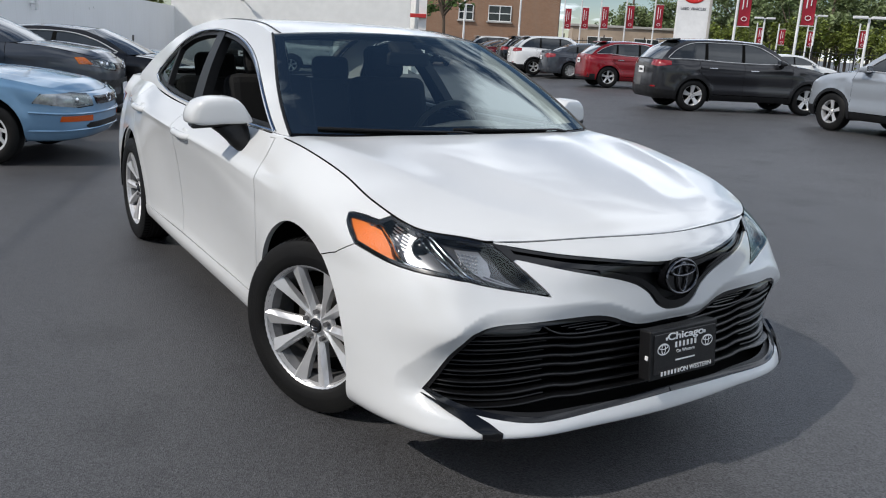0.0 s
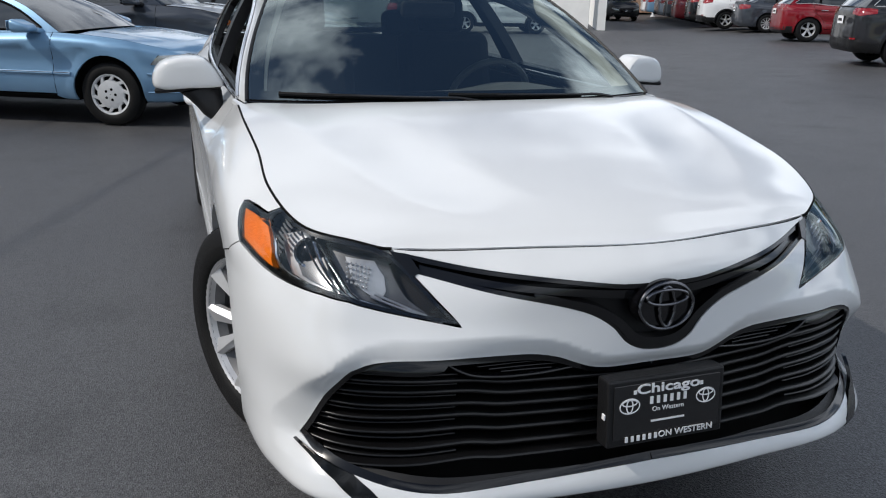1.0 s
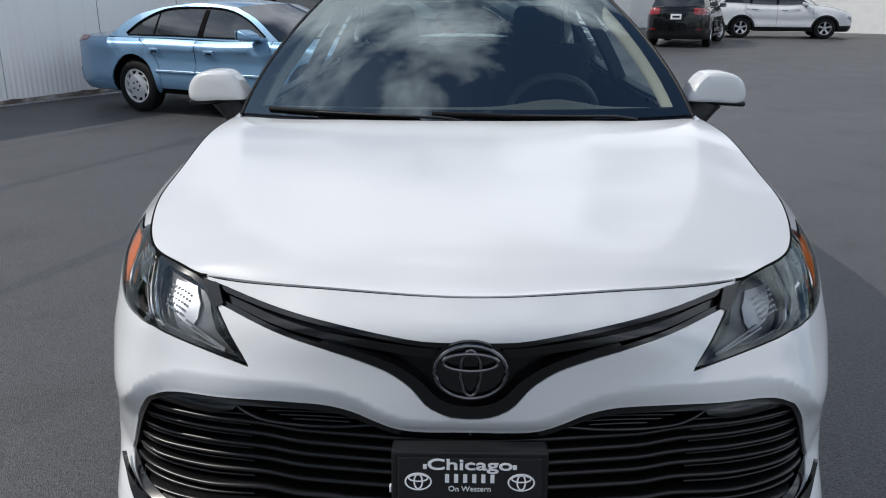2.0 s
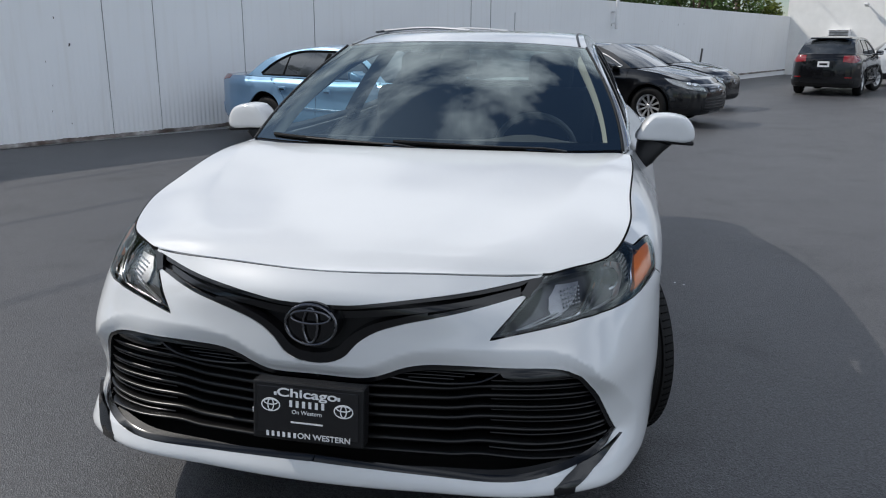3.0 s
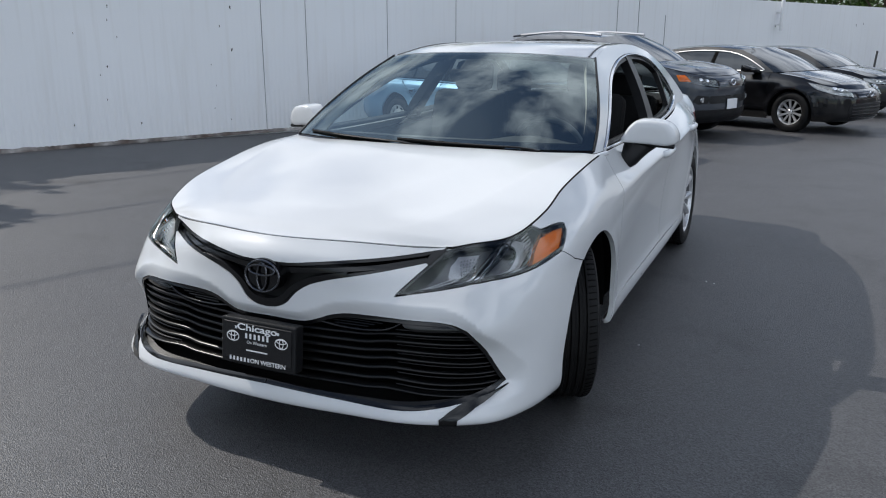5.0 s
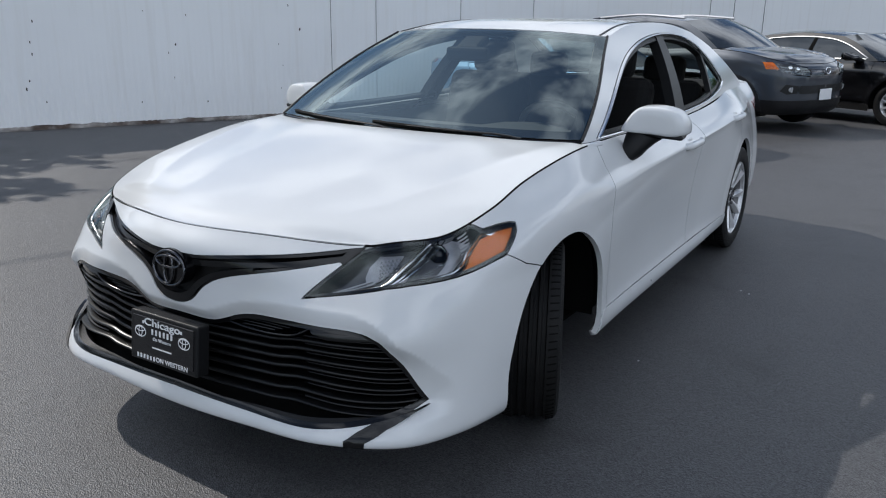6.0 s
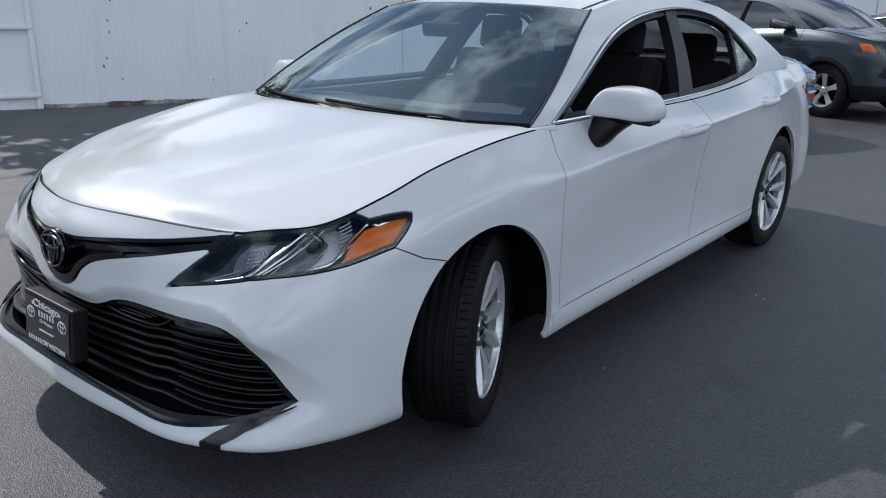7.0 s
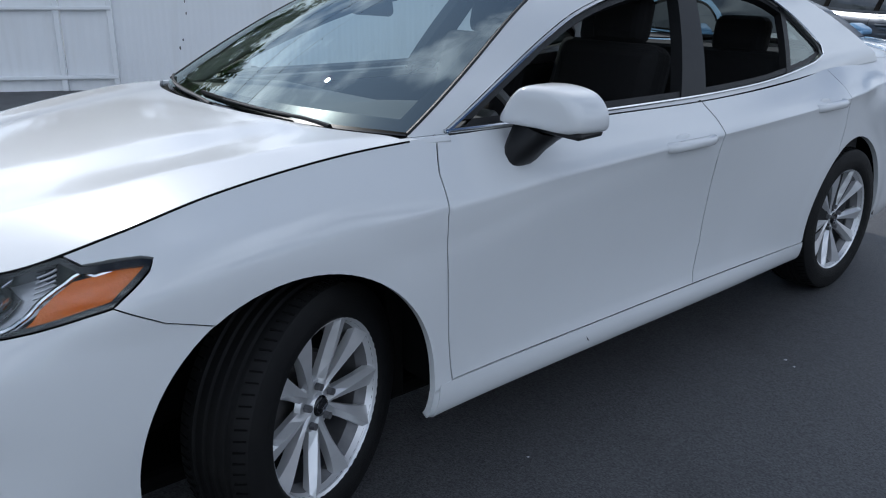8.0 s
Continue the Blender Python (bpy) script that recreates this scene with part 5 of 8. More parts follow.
rounded(bm, (.34, .035, .02), (0, 0, 0), None, .008)
bmesh.ops.transform(bm, matrix=wheel_m, verts=bm.verts)
part("steering_hub", bm, M_DASH, sw)


def seat(x, y, w, parent_label):
    s = part("seat", box((w, .52, .16), (x, y, .50), Euler((radians(6), 0, 0)).to_matrix(), .06, 3), M_SEAT, hero, parent_label)
    part("backrest", box((w * .96, .15, .66), (x, y + .32, .83), Euler((radians(-16), 0, 0)).to_matrix(), .06, 3), M_SEAT, s)
    part("headrest", box((.25, .10, .19), (x, y + .44, 1.235), Euler((radians(-10), 0, 0)).to_matrix(), .045, 3), M_SEAT, s)
    for k in (-.06, .06):
        part("headrest_post", cyl(.006, .006, (x + k, y + .41, 1.08), (x + k, y + .43, 1.17), 8), M_CHROME, s)


seat(.37, 1.30, .52, "black cloth front seat")
seat(-.37, 1.30, .52, "black cloth front seat")
bench = part("rear_bench", box((1.34, .50, .18), (0, 2.16, .48), None, .06, 3), M_SEAT, hero)
part("bench_back", box((1.30, .16, .60), (0, 2.47, .80), Euler((radians(-20), 0, 0)).to_matrix(), .06, 3), M_SEAT, bench)
for x in (-.40, .40):
    part("bench_headrest", box((.26, .11, .17), (x, 2.57, 1.15), Euler((radians(-10), 0, 0)).to_matrix(), .045, 3), M_SEAT, bench)
part("parcel_shelf", box((1.30, .62, .04), (0, 2.93, 1.035), None, .015), M_INTERIOR, hero)
mirror_in = part("rear_view_mirror", box((.23, .035, .065), (0, .80, 1.285), Euler((radians(8), 0, 0)).to_matrix(), .02), M_INTERIOR, hero)
part("sensor_housing", box((.13, .12, .05), (0, .85, 1.325), Euler((radians(26), 0, 0)).to_matrix(), .02), M_INTERIOR, mirror_in)

# ---- the car park: ground, walls, backdrop ----
def asphalt_material():
    m = bpy.data.materials.new("asphalt")
    m.use_nodes = True
    n, l = m.node_tree.nodes, m.node_tree.links
    b = n["Principled BSDF"]
    b.inputs["Specular IOR Level"].default_value = .60
    co = n.new("ShaderNodeTexCoord")

    def noise_node(scale, detail=4, rough=.55):
        t = n.new("ShaderNodeTexNoise")
        t.inputs["Scale"].default_value, t.inputs["Detail"].default_value, t.inputs["Roughness"].default_value = scale, detail, rough
        l.new(co.outputs["Object"], t.inputs["Vector"])
        return t
    patch, mid, grit = noise_node(.16, 5), noise_node(1.6, 6, .6), noise_node(95, 2)
    stone = n.new("ShaderNodeTexVoronoi")
    stone.inputs["Scale"].default_value = 210
    l.new(co.outputs["Object"], stone.inputs["Vector"])

    def mix(a, c, fac, lo, hi):
        r, x = n.new("ShaderNodeMapRange"), n.new("ShaderNodeMix")
        r.inputs["From Min"].default_value, r.inputs["From Max"].default_value = lo, hi
        l.new(fac, r.inputs["Value"])
        x.data_type = "RGBA"
        l.new(r.outputs["Result"], x.inputs["Factor"])
        for sock, val in (("A", a), ("B", c)):
            if isinstance(val, tuple):
                x.inputs[sock].default_value = (*val, 1)
            else:
                l.new(val, x.inputs[sock])
        return x.outputs["Result"]
    base = mix((.047, .047, .0495), (.060, .060, .063), patch.outputs["Fac"], .35, .65)
    base = mix(base, (.034, .034, .0355), mid.outputs["Fac"], .56, .72)
    base = mix(base, (.12, .12, .12), grit.outputs["Fac"], .66, .86)
    # every stone a shade of its own
    cell, hs = n.new("ShaderNodeMapRange"), n.new("ShaderNodeHueSaturation")
    cell.inputs["To Min"].default_value, cell.inputs["To Max"].default_value = .40, 1.9
    sepc = n.new("ShaderNodeSeparateColor")
    l.new(stone.outputs["Color"], sepc.inputs[0])
    l.new(sepc.outputs[0], cell.inputs["Value"])
    l.new(cell.outputs["Result"], hs.inputs["Value"])
    l.new(base, hs.inputs["Color"])
    l.new(hs.outputs["Color"], b.inputs["Base Color"])
    rr = n.new("ShaderNodeMapRange")
    rr.inputs["To Min"].default_value, rr.inputs["To Max"].default_value = .45, .57
    l.new(mid.outputs["Fac"], rr.inputs["Value"])
    l.new(rr.outputs["Result"], b.inputs["Roughness"])
    bump, bump2 = n.new("ShaderNodeBump"), n.new("ShaderNodeBump")
    bump.inputs["Strength"].default_value, bump.inputs["Distance"].default_value = .45, .005
    l.new(stone.outputs["Distance"], bump.inputs["Height"])
    bump2.inputs["Strength"].default_value, bump2.inputs["Distance"].default_value = .30, .008
    l.new(grit.outputs["Fac"], bump2.inputs["Height"])
    l.new(bump.outputs["Normal"], bump2.inputs["Normal"])
    l.new(bump2.outputs["Normal"], b.inputs["Normal"])
    return m


M_ASPHALT = asphalt_material()
def ease(t):
    t = min(max(t, 0), 1)
    return t * t * (3 - 2 * t)


def ground_z(x, y):
    """The lot is level round the white sedan, drains towards the end wall and rises a little towards the far row."""
    far = ease((x - 6 - (y - 8) * .6) / 6)
    return -.17 * ease((y - 4) / 16) * (1 - far) + .11 * ease((x - 5) / 8) * far


gn = 100
gx = np.concatenate([np.linspace(-600, -30, 8), np.linspace(-25, 60, 84), np.linspace(70, 700, 8)])
gv = [(x, y, ground_z(x, y)) for y in gx for x in gx]
g = part("ground", mesh_from("ground", gv, [(i * gn + j, i * gn + j + 1, (i + 1) * gn + j + 1, (i + 1) * gn + j) for i in range(gn - 1) for j in range(gn - 1)]), M_ASPHALT)
tagged(g, "dark grey sealed asphalt car park surface", "ground", kind="structure")


def wall_material():
    """White painted sheet metal: rain streaks, rust along the foot, chipped paint."""
    m = bpy.data.materials.new("painted_sheet_metal")
    m.use_nodes = True
    n, l = m.node_tree.nodes, m.node_tree.links
    b = n["Principled BSDF"]
    b.inputs["Roughness"].default_value = .85
    co, mp = n.new("ShaderNodeTexCoord"), n.new("ShaderNodeMapping")
    l.new(co.outputs["Object"], mp.inputs["Vector"])
    mp.inputs["Scale"].default_value = (6, 6, .35)
    streak, big, chip = n.new("ShaderNodeTexNoise"), n.new("ShaderNodeTexNoise"), n.new("ShaderNodeTexNoise")
    streak.inputs["Scale"].default_value, streak.inputs["Detail"].default_value = 1.6, 5
    big.inputs["Scale"].default_value, big.inputs["Detail"].default_value = .5, 4
    chip.inputs["Scale"].default_value, chip.inputs["Detail"].default_value = 4.2, 5
    l.new(mp.outputs[0], streak.inputs["Vector"])
    l.new(co.outputs["Object"], big.inputs["Vector"])
    l.new(co.outputs["Object"], chip.inputs["Vector"])
    r1, r2, r3 = (n.new("ShaderNodeMapRange") for _ in range(3))
    for r, a, c in ((r1, .52, .80), (r2, .35, .7), (r3, .755, .775)):
        r.inputs["From Min"].default_value, r.inputs["From Max"].default_value = a, c
    l.new(streak.outputs["Fac"], r1.inputs["Value"]), l.new(big.outputs["Fac"], r2.inputs["Value"]), l.new(chip.outputs["Fac"], r3.inputs["Value"])
    x1, x2, x3 = (n.new("ShaderNodeMix") for _ in range(3))
    for x in (x1, x2, x3):
        x.data_type = "RGBA"
    x1.inputs["A"].default_value, x1.inputs["B"].default_value = (.80, .81, .82, 1), (.76, .77, .78, 1)
    l.new(r2.outputs["Result"], x1.inputs["Factor"])
    l.new(x1.outputs["Result"], x2.inputs["A"])
    x2.inputs["B"].default_value = (.73, .73, .725, 1)
    l.new(r1.outputs["Result"], x2.inputs["Factor"])
    l.new(x2.outputs["Result"], x3.inputs["A"])
    x3.inputs["B"].default_value = (.10, .09, .08, 1)
    l.new(r3.outputs["Result"], x3.inputs["Factor"])
    l.new(x3.outputs["Result"], b.inputs["Base Color"])
    return m


M_SHEET = wall_material()
M_CHIP = material("bare_primer", (.07, .065, .06), rough=.8, vary=.3, vary_scale=60)
M_JOINT = material("grimy_joint", (.30, .30, .30), rough=.85, vary=.25, vary_scale=8)
M_RUST = material("rusty_foot", (.07, .05, .04), rough=.9, vary=.4, vary_scale=14, second=(.40, .38, .36), stain_scale=2.2)
M_STUCCO = material("white_stucco", (.85, .84, .81), rough=.85, vary=.04, vary_scale=3, second=(.80, .79, .76), stain_scale=.4, bump=.3, bump_scale=60)

# the long wall stands on the line x = .498 y - 9.68; its own frame runs along it
WALL_YAW = math.degrees(math.atan2(.895, .446))
WALL = pose(-9.678 + .4983 * 6.87, 6.87, 0, 0, 0, WALL_YAW)     # local x along the wall, local y away from the lot


def wall_x(y):
    """How far along the wall the given world y lies."""
    return (y - 6.87) / .895


def ribbed(name, x0, x1, zt0, zt1, pitch=.075, deep=.0045, back=.10):
    """A sheet wall with shallow ribs that are plain above the foot."""
    cols = int((x1 - x0) / pitch) * 4
    xs_ = np.linspace(x0, x1, cols + 1)
    verts, faces = [], []
    for i, x in enumerate(xs_):
        top = zt0 + (zt1 - zt0) * (x - x0) / (x1 - x0)
        for z, k in ((-.4, 1), (.35, 1), (.70, .5), (1.05, .08), (1.6, .0), (top, .0)):
            verts.append((x, -deep * k * (1 if i % 4 in (1, 2) else -1), z))
        verts.append((x, back, top))
        verts.append((x, back, -.4))
    for i in range(cols):
        for j in range(7):
            faces.append((i * 8 + j, i * 8 + 8 + j, i * 8 + 9 + j, i * 8 + 1 + j))
    faces += [tuple(range(8)), tuple(cols * 8 + j for j in range(8))[::-1]]
    return mesh_from(name, verts, faces, angle=25)


X_GATE, X_END = wall_x(2.66), wall_x(34.62)
wall = part("wall_west", ribbed("wall_west", X_GATE, X_END, 2.43, 2.22), M_SHEET)
wall.matrix_basis = WALL
tagged(wall, "long white painted sheet-metal wall with chipped paint", "wall", kind="structure")
rng = random.Random(5)
for y, top, w in ((7.12, 2.3, .006), (7.80, 2.3, .004), (9.19, 2.2, .003), (10.53, 2.2, .003), (14.51, 2.2, .004), (15.15, 2.2, .009), (16.0, 1.9, .006)):
    part("sheet_joint", box((w, .012, top), (wall_x(y), -.006, top / 2), None, 0), M_JOINT, wall)
for y, z, k in ((6.68, 1.86, 1), (6.67, 1.26, 1.3), (6.50, 1.99, 1), (6.52, 1.60, .7), (6.37, 1.05, .5), (6.42, .75, .5), (5.12, 1.85, 1), (5.10, 1.67, .7), (5.05, 1.06, .8), (4.96, .95, .6), (5.01, .62, .7), (6.38, .42, .5),
                (5.2, 1.45, .6), (4.7, 1.5, .5), (3.5, 1.35, .9), (3.45, 1.1, .7), (3.46, .95, .8), (3.4, .62, .8), (3.36, .52, 1.0), (3.55, .35, .6), (4.6, .30, .6), (5.4, .27, .8), (6.6, .24, .6), (20.2, 1.7, 1.6), (24.2, 1.75, 1.8), (24.6, 1.8, 1.4), (9.8, 1.0, .5)):
    # a ragged chip: a low flake with an uneven rim
    pts_, cnt = [], 9
    for i in range(cnt):
        a = 2 * math.pi * i / cnt
        r = rng.uniform(.4, 1.2)
        pts_.append((.012 * k * r * math.cos(a), -.0045, .028 * k * r * math.sin(a)))
    me = mesh_from("paint_chip", pts_ + [(0, -.0052, 0)], [(i, (i + 1) % cnt, cnt) for i in range(cnt)], smooth=False)
    chip = part("paint_chip", me, M_CHIP, wall)
    chip.matrix_basis = Matrix.Translation((wall_x(y), -.004, z))
foot_v, foot_f = [], []
for i in range(260):
    x = X_GATE + (X_END - X_GATE) * i / 259
    foot_v += [(x, -.022 - .006 * rng.random(), 0), (x, -.014, .035 + .03 * rng.random() ** 2), (x, .0, .05)]
for i in range(259):
    foot_f += [(3 * i, 3 * i + 3, 3 * i + 4, 3 * i + 1), (3 * i + 1, 3 * i + 4, 3 * i + 5, 3 * i + 2)]
part("rusty_foot", mesh_from("rusty_foot", foot_v, foot_f), M_RUST, wall)

# gate leaves beyond the wall's near end
gate = thing("metal_gate", "white painted sheet-metal gate with tube frame, closed", "gate", WALL)
for x0, x1 in ((X_GATE - .62, X_GATE - .06), (X_GATE - 1.9, X_GATE - .70), (X_GATE - 3.3, X_GATE - 2.0), (X_GATE - 4.6, X_GATE - 3.4)):
    part("gate_sheet", ribbed("gate_sheet", x0, x1, 2.25, 2.25, .11, .004, .02), M_SHEET, gate)
for x in (X_GATE - .03, X_GATE - .66, X_GATE - 1.95, X_GATE - 3.35):
    part("gate_post", box((.07, .07, 2.3), (x, -.02, 1.15), None, .012), M_SHEET, gate)
for z in (.17, 1.02, 2.2):
    part("gate_rail", box((4.6, .045, .05), (X_GATE - 2.3, -.045, z), None, .012), M_SHEET, gate)
plain = part("wall_south", ribbed("wall_south", X_GATE - 34, X_GATE - 4.65, 2.3, 2.3, .3, .006), M_SHEET)
plain.matrix_basis = WALL
tagged(plain, "white painted sheet-metal wall beyond the gate", "wall", kind="structure")

# white building at the far end, sunlit
WALLN = 10.46
endw = part("wall_north", box((WALLN, .35, 6.6), (WALLN / 2, .175, 2.9), None, 0), M_STUCCO)
endw.matrix_basis = pose(7.45, 34.65, 0, 0, 0, -32)
tagged(endw, "sunlit white stucco wall of the end building", "wall", kind="structure")
flank = part("wall_flank", box((.35, 14, 6.6), (0, 7, 2.9), None, 0), M_STUCCO)
flank.matrix_basis = pose(16.9, 29.0, 0, 0, 0, -26)
tagged(flank, "white stucco side wall of the end building", "wall", kind="structure")
M_BANDRED = material("red_band_paint", (.55, .03, .03), rough=.5, vary=.05)
band = part("trim_band", box((.72, .30, .16), (10.80, .15, 2.36), None, .01), M_BANDRED)
band.matrix_basis = endw.matrix_basis.copy()
tagged(band, "red painted band at the corner of the white building", "trim", kind="structure")
M_WHITEMETAL = material("white_enamel", (.80, .80, .80), rough=.4, vary=.03)
unit = thing("wall_vent", "grey louvred vent box on the white wall", "vent", endw.matrix_basis @ Matrix.Translation((2.2, 0, 1.55)))
part("housing", box((.85, .16, .30), (0, -.08, 0), None, .02), M_WHITEMETAL, unit)
for i in range(4):
    part("louvre", box((.74, .02, .03), (0, -.17, -.09 + .06 * i), Euler((radians(30), 0, 0)).to_matrix(), .004, 1), M_STEEL, unit)
spot = thing("wall_lamp", "small white flood lamp on the white wall", "lamp", endw.matrix_basis @ Matrix.Translation((3.15, 0, 2.62)))
part("arm", cyl(.03, .03, (0, 0, 0), (.0, -.25, .05), 8), M_WHITEMETAL, spot)
part("head", box((.16, .2, .12), (.03, -.32, .02), Euler((radians(-25), 0, 0)).to_matrix(), .03), M_WHITEMETAL, spot)

# white pole in front of the long wall, and a thin sign stake
wp = thing("light_pole", "tall white painted steel pole fixed to the wall", "pole", WALL @ Matrix.Translation((wall_x(20.2), -.16, -.17)))
part("shaft", cyl(.045, .060, (0, 0, 1.75), (0, 0, 7.0), 14), M_WHITEMETAL, wp)
for z in (1.9, 2.2):
    part("wall_bracket", box((.05, .14, .04), (0, .09, z), None, .01), M_WHITEMETAL, wp)
part("lamp_head", box((.7, .3, .12), (0, -.45, 6.95), None, .03), M_WHITEMETAL, wp)
stake = thing("sign_stake", "thin dark steel stake standing on the asphalt", "stake", pose(2.76, 20.5, -.17, 0, 4, 0))
part("shaft", box((.05, .03, 1.26), (0, 0, .63), None, .006), M_STEEL, stake)
part("foot", cyl(.12, .10, (0, 0, 0), (0, 0, .05), 12), M_STEEL, stake)

# ---- brick building behind the end of the lot
def brick_material(name, c1, c2, mortar, scale=1.0):
    m = bpy.data.materials.new(name)
    m.use_nodes = True
    n, l = m.node_tree.nodes, m.node_tree.links
    b = n["Principled BSDF"]
    b.inputs["Roughness"].default_value = .85
    co, sp, cb, br = n.new("ShaderNodeTexCoord"), n.new("ShaderNodeSeparateXYZ"), n.new("ShaderNodeCombineXYZ"), n.new("ShaderNodeTexBrick")
    l.new(co.outputs["Object"], sp.inputs[0])
    l.new(sp.outputs["X"], cb.inputs["X"]), l.new(sp.outputs["Z"], cb.inputs["Y"])
    l.new(cb.outputs[0], br.inputs["Vector"])
    br.inputs["Color1"].default_value, br.inputs["Color2"].default_value, br.inputs["Mortar"].default_value = (*c1, 1), (*c2, 1), (*mortar, 1)
    br.inputs["Scale"].default_value = 1
    br.inputs["Brick Width"].default_value, br.inputs["Row Height"].default_value, br.inputs["Mortar Size"].default_value = .22, .075, .008
    no, mx = n.new("ShaderNodeTexNoise"), n.new("ShaderNodeMix")
    no.inputs["Scale"].default_value = .7
    l.new(co.outputs["Object"], no.inputs["Vector"])
    mx.data_type, mx.blend_type, mx.inputs["B"].default_value = "RGBA", "MULTIPLY", (.7, .68, .66, 1)
    l.new(no.outputs["Fac"], mx.inputs["Factor"])
    l.new(br.outputs["Color"], mx.inputs["A"])
    l.new(mx.outputs["Result"], b.inputs["Base Color"])
    return m


M_BRICK = brick_material("tan_brick", (.36, .20, .12), (.30, .16, .095), (.34, .27, .21))
M_CONCRETE = material("pale_concrete", (.45, .43, .40), rough=.85, vary=.08, vary_scale=1.2, bump=.2, bump_scale=30)
M_DARKGLASS = material("dark_window_glass", (.03, .035, .04), rough=.06, coat=.4, vary=.2, vary_scale=2)


def window_unit(parent, x, z, w, h, y=-.02):
    wu = part("window", box((w, .05, h), (x, y, z), None, 0), M_DARKGLASS, parent)
    for dx in (-w / 2, 0, w / 2):
        part("mullion", box((.07, .06, h + .07), (x + dx, y - .03, z), None, .01, 1), M_WHITEMETAL, wu)
    for dz in (-h / 2, 0, h / 2):
        part("transom", box((w + .07, .055, .07), (x, y - .033, z + dz), None, .01, 1), M_WHITEMETAL, wu)
    part("window_sill", box((w + .3, .16, .10), (x, y - .06, z - h / 2 - .09), None, .01, 1), M_CONCRETE, wu)


brickb = thing("brick_building", "tan brick building with white-framed windows", "building", pose(26.3, 57.4, 0, 0, 0, -34))
part("brick_wall", box((17.2, 9, 8.6), (8.6, 4.5, 4.3), None, .02), M_BRICK, brickb)
part("roof_coping", box((17.4, 9.2, .22), (8.6, 4.5, 8.7), None, .03), M_CONCRETE, brickb)
for x, w in ((1.9, 1.75), (5.6, 1.1), (9.9, 1.1), (12.55, 1.75)):
    for z in (3.60, 6.8):
        window_unit(brickb, x, z, w, 1.15)
lowb = thing("low_shop_building", "low pale tan shop building behind the fence", "building", pose(58, 66, 0, 0, 0, -38))
part("shop_wall", box((26, 8, 3.6), (13, 4, 1.8), None, .02), material("tan_render", (.42, .33, .25), rough=.85, vary=.06, vary_scale=1), lowb)
part("shop_roof", box((26.4, 8.4, .25), (13, 4, 3.7), None, .03), M_CONCRETE, lowb)
for x in (3, 8, 13, 18, 23):
    window_unit(lowb, x, 1.7, 2.6, 1.7)
house = thing("brick_house", "red brick house with pitched roof behind the wall", "building", pose(-7.5, 36, -.17, 0, 0, 60))
part("brick_wall", box((7, 6, 4.0), (0, 0, 2.0), None, .02), brick_material("red_brick", (.30, .11, .06), (.24, .085, .05), (.30, .24, .2)), house)
rf = mesh_from("roof", [(-3.7, -3.3, 4), (3.7, -3.3, 4), (3.7, 3.3, 4), (-3.7, 3.3, 4), (-3.7, 0, 6), (3.7, 0, 6)], [(0, 1, 5, 4), (2, 3, 4, 5), (1, 2, 5), (3, 0, 4), (3, 2, 1, 0)], smooth=False)
part("roof", rf, material("shingle_roof", (.09, .08, .075), rough=.9, vary=.2, vary_scale=5), house)
for x in (-1.8, 1.8):
    window_unit(house, x, 2.6, 1.2, 1.2, -3.02)


# ---- trees: tapered trunk, limbs, crown of many leaf clusters
M_BARK = material("bark", (.10, .075, .055), rough=.95, vary=.25, vary_scale=8, bump=.6, bump_scale=20)


def leaf_material(name, c):
    m = material(name, c, rough=.6, vary=.30, vary_scale=1.1, second=[q * 1.55 for q in c], stain_scale=.7)
    n, l = m.node_tree.nodes, m.node_tree.links
    b = n["Principled BSDF"]
    geo, r, h = n.new("ShaderNodeNewGeometry"), n.new("ShaderNodeMapRange"), n.new("ShaderNodeHueSaturation")
    r.inputs["To Min"].default_value, r.inputs["To Max"].default_value = .55, 1.5
    l.new(geo.outputs["Random Per Island"], r.inputs["Value"])
    src = b.inputs["Base Color"].links[0].from_socket
    l.new(src, h.inputs["Color"])
    l.new(r.outputs["Result"], h.inputs["Value"])
    l.new(h.outputs["Color"], b.inputs["Base Color"])
    tr, mx, out = n.new("ShaderNodeBsdfTranslucent"), n.new("ShaderNodeMixShader"), n["Material Output"]
    l.new(h.outputs["Color"], tr.inputs["Color"])
    mx.inputs[0].default_value = .3
    l.new(b.outputs[0], mx.inputs[1]), l.new(tr.outputs[0], mx.inputs[2])
    l.new(mx.outputs[0], out.inputs["Surface"])
    return m


M_LEAF = leaf_material("green_leaves", (.060, .105, .028))
# for the far belt: distance haze is put into the leaf colour
M_LEAF3 = leaf_material("haze_paled_leaves", (.15, .19, .085))
M_LEAF2 = leaf_material("yellow_green_leaves", (.13, .16, .03))


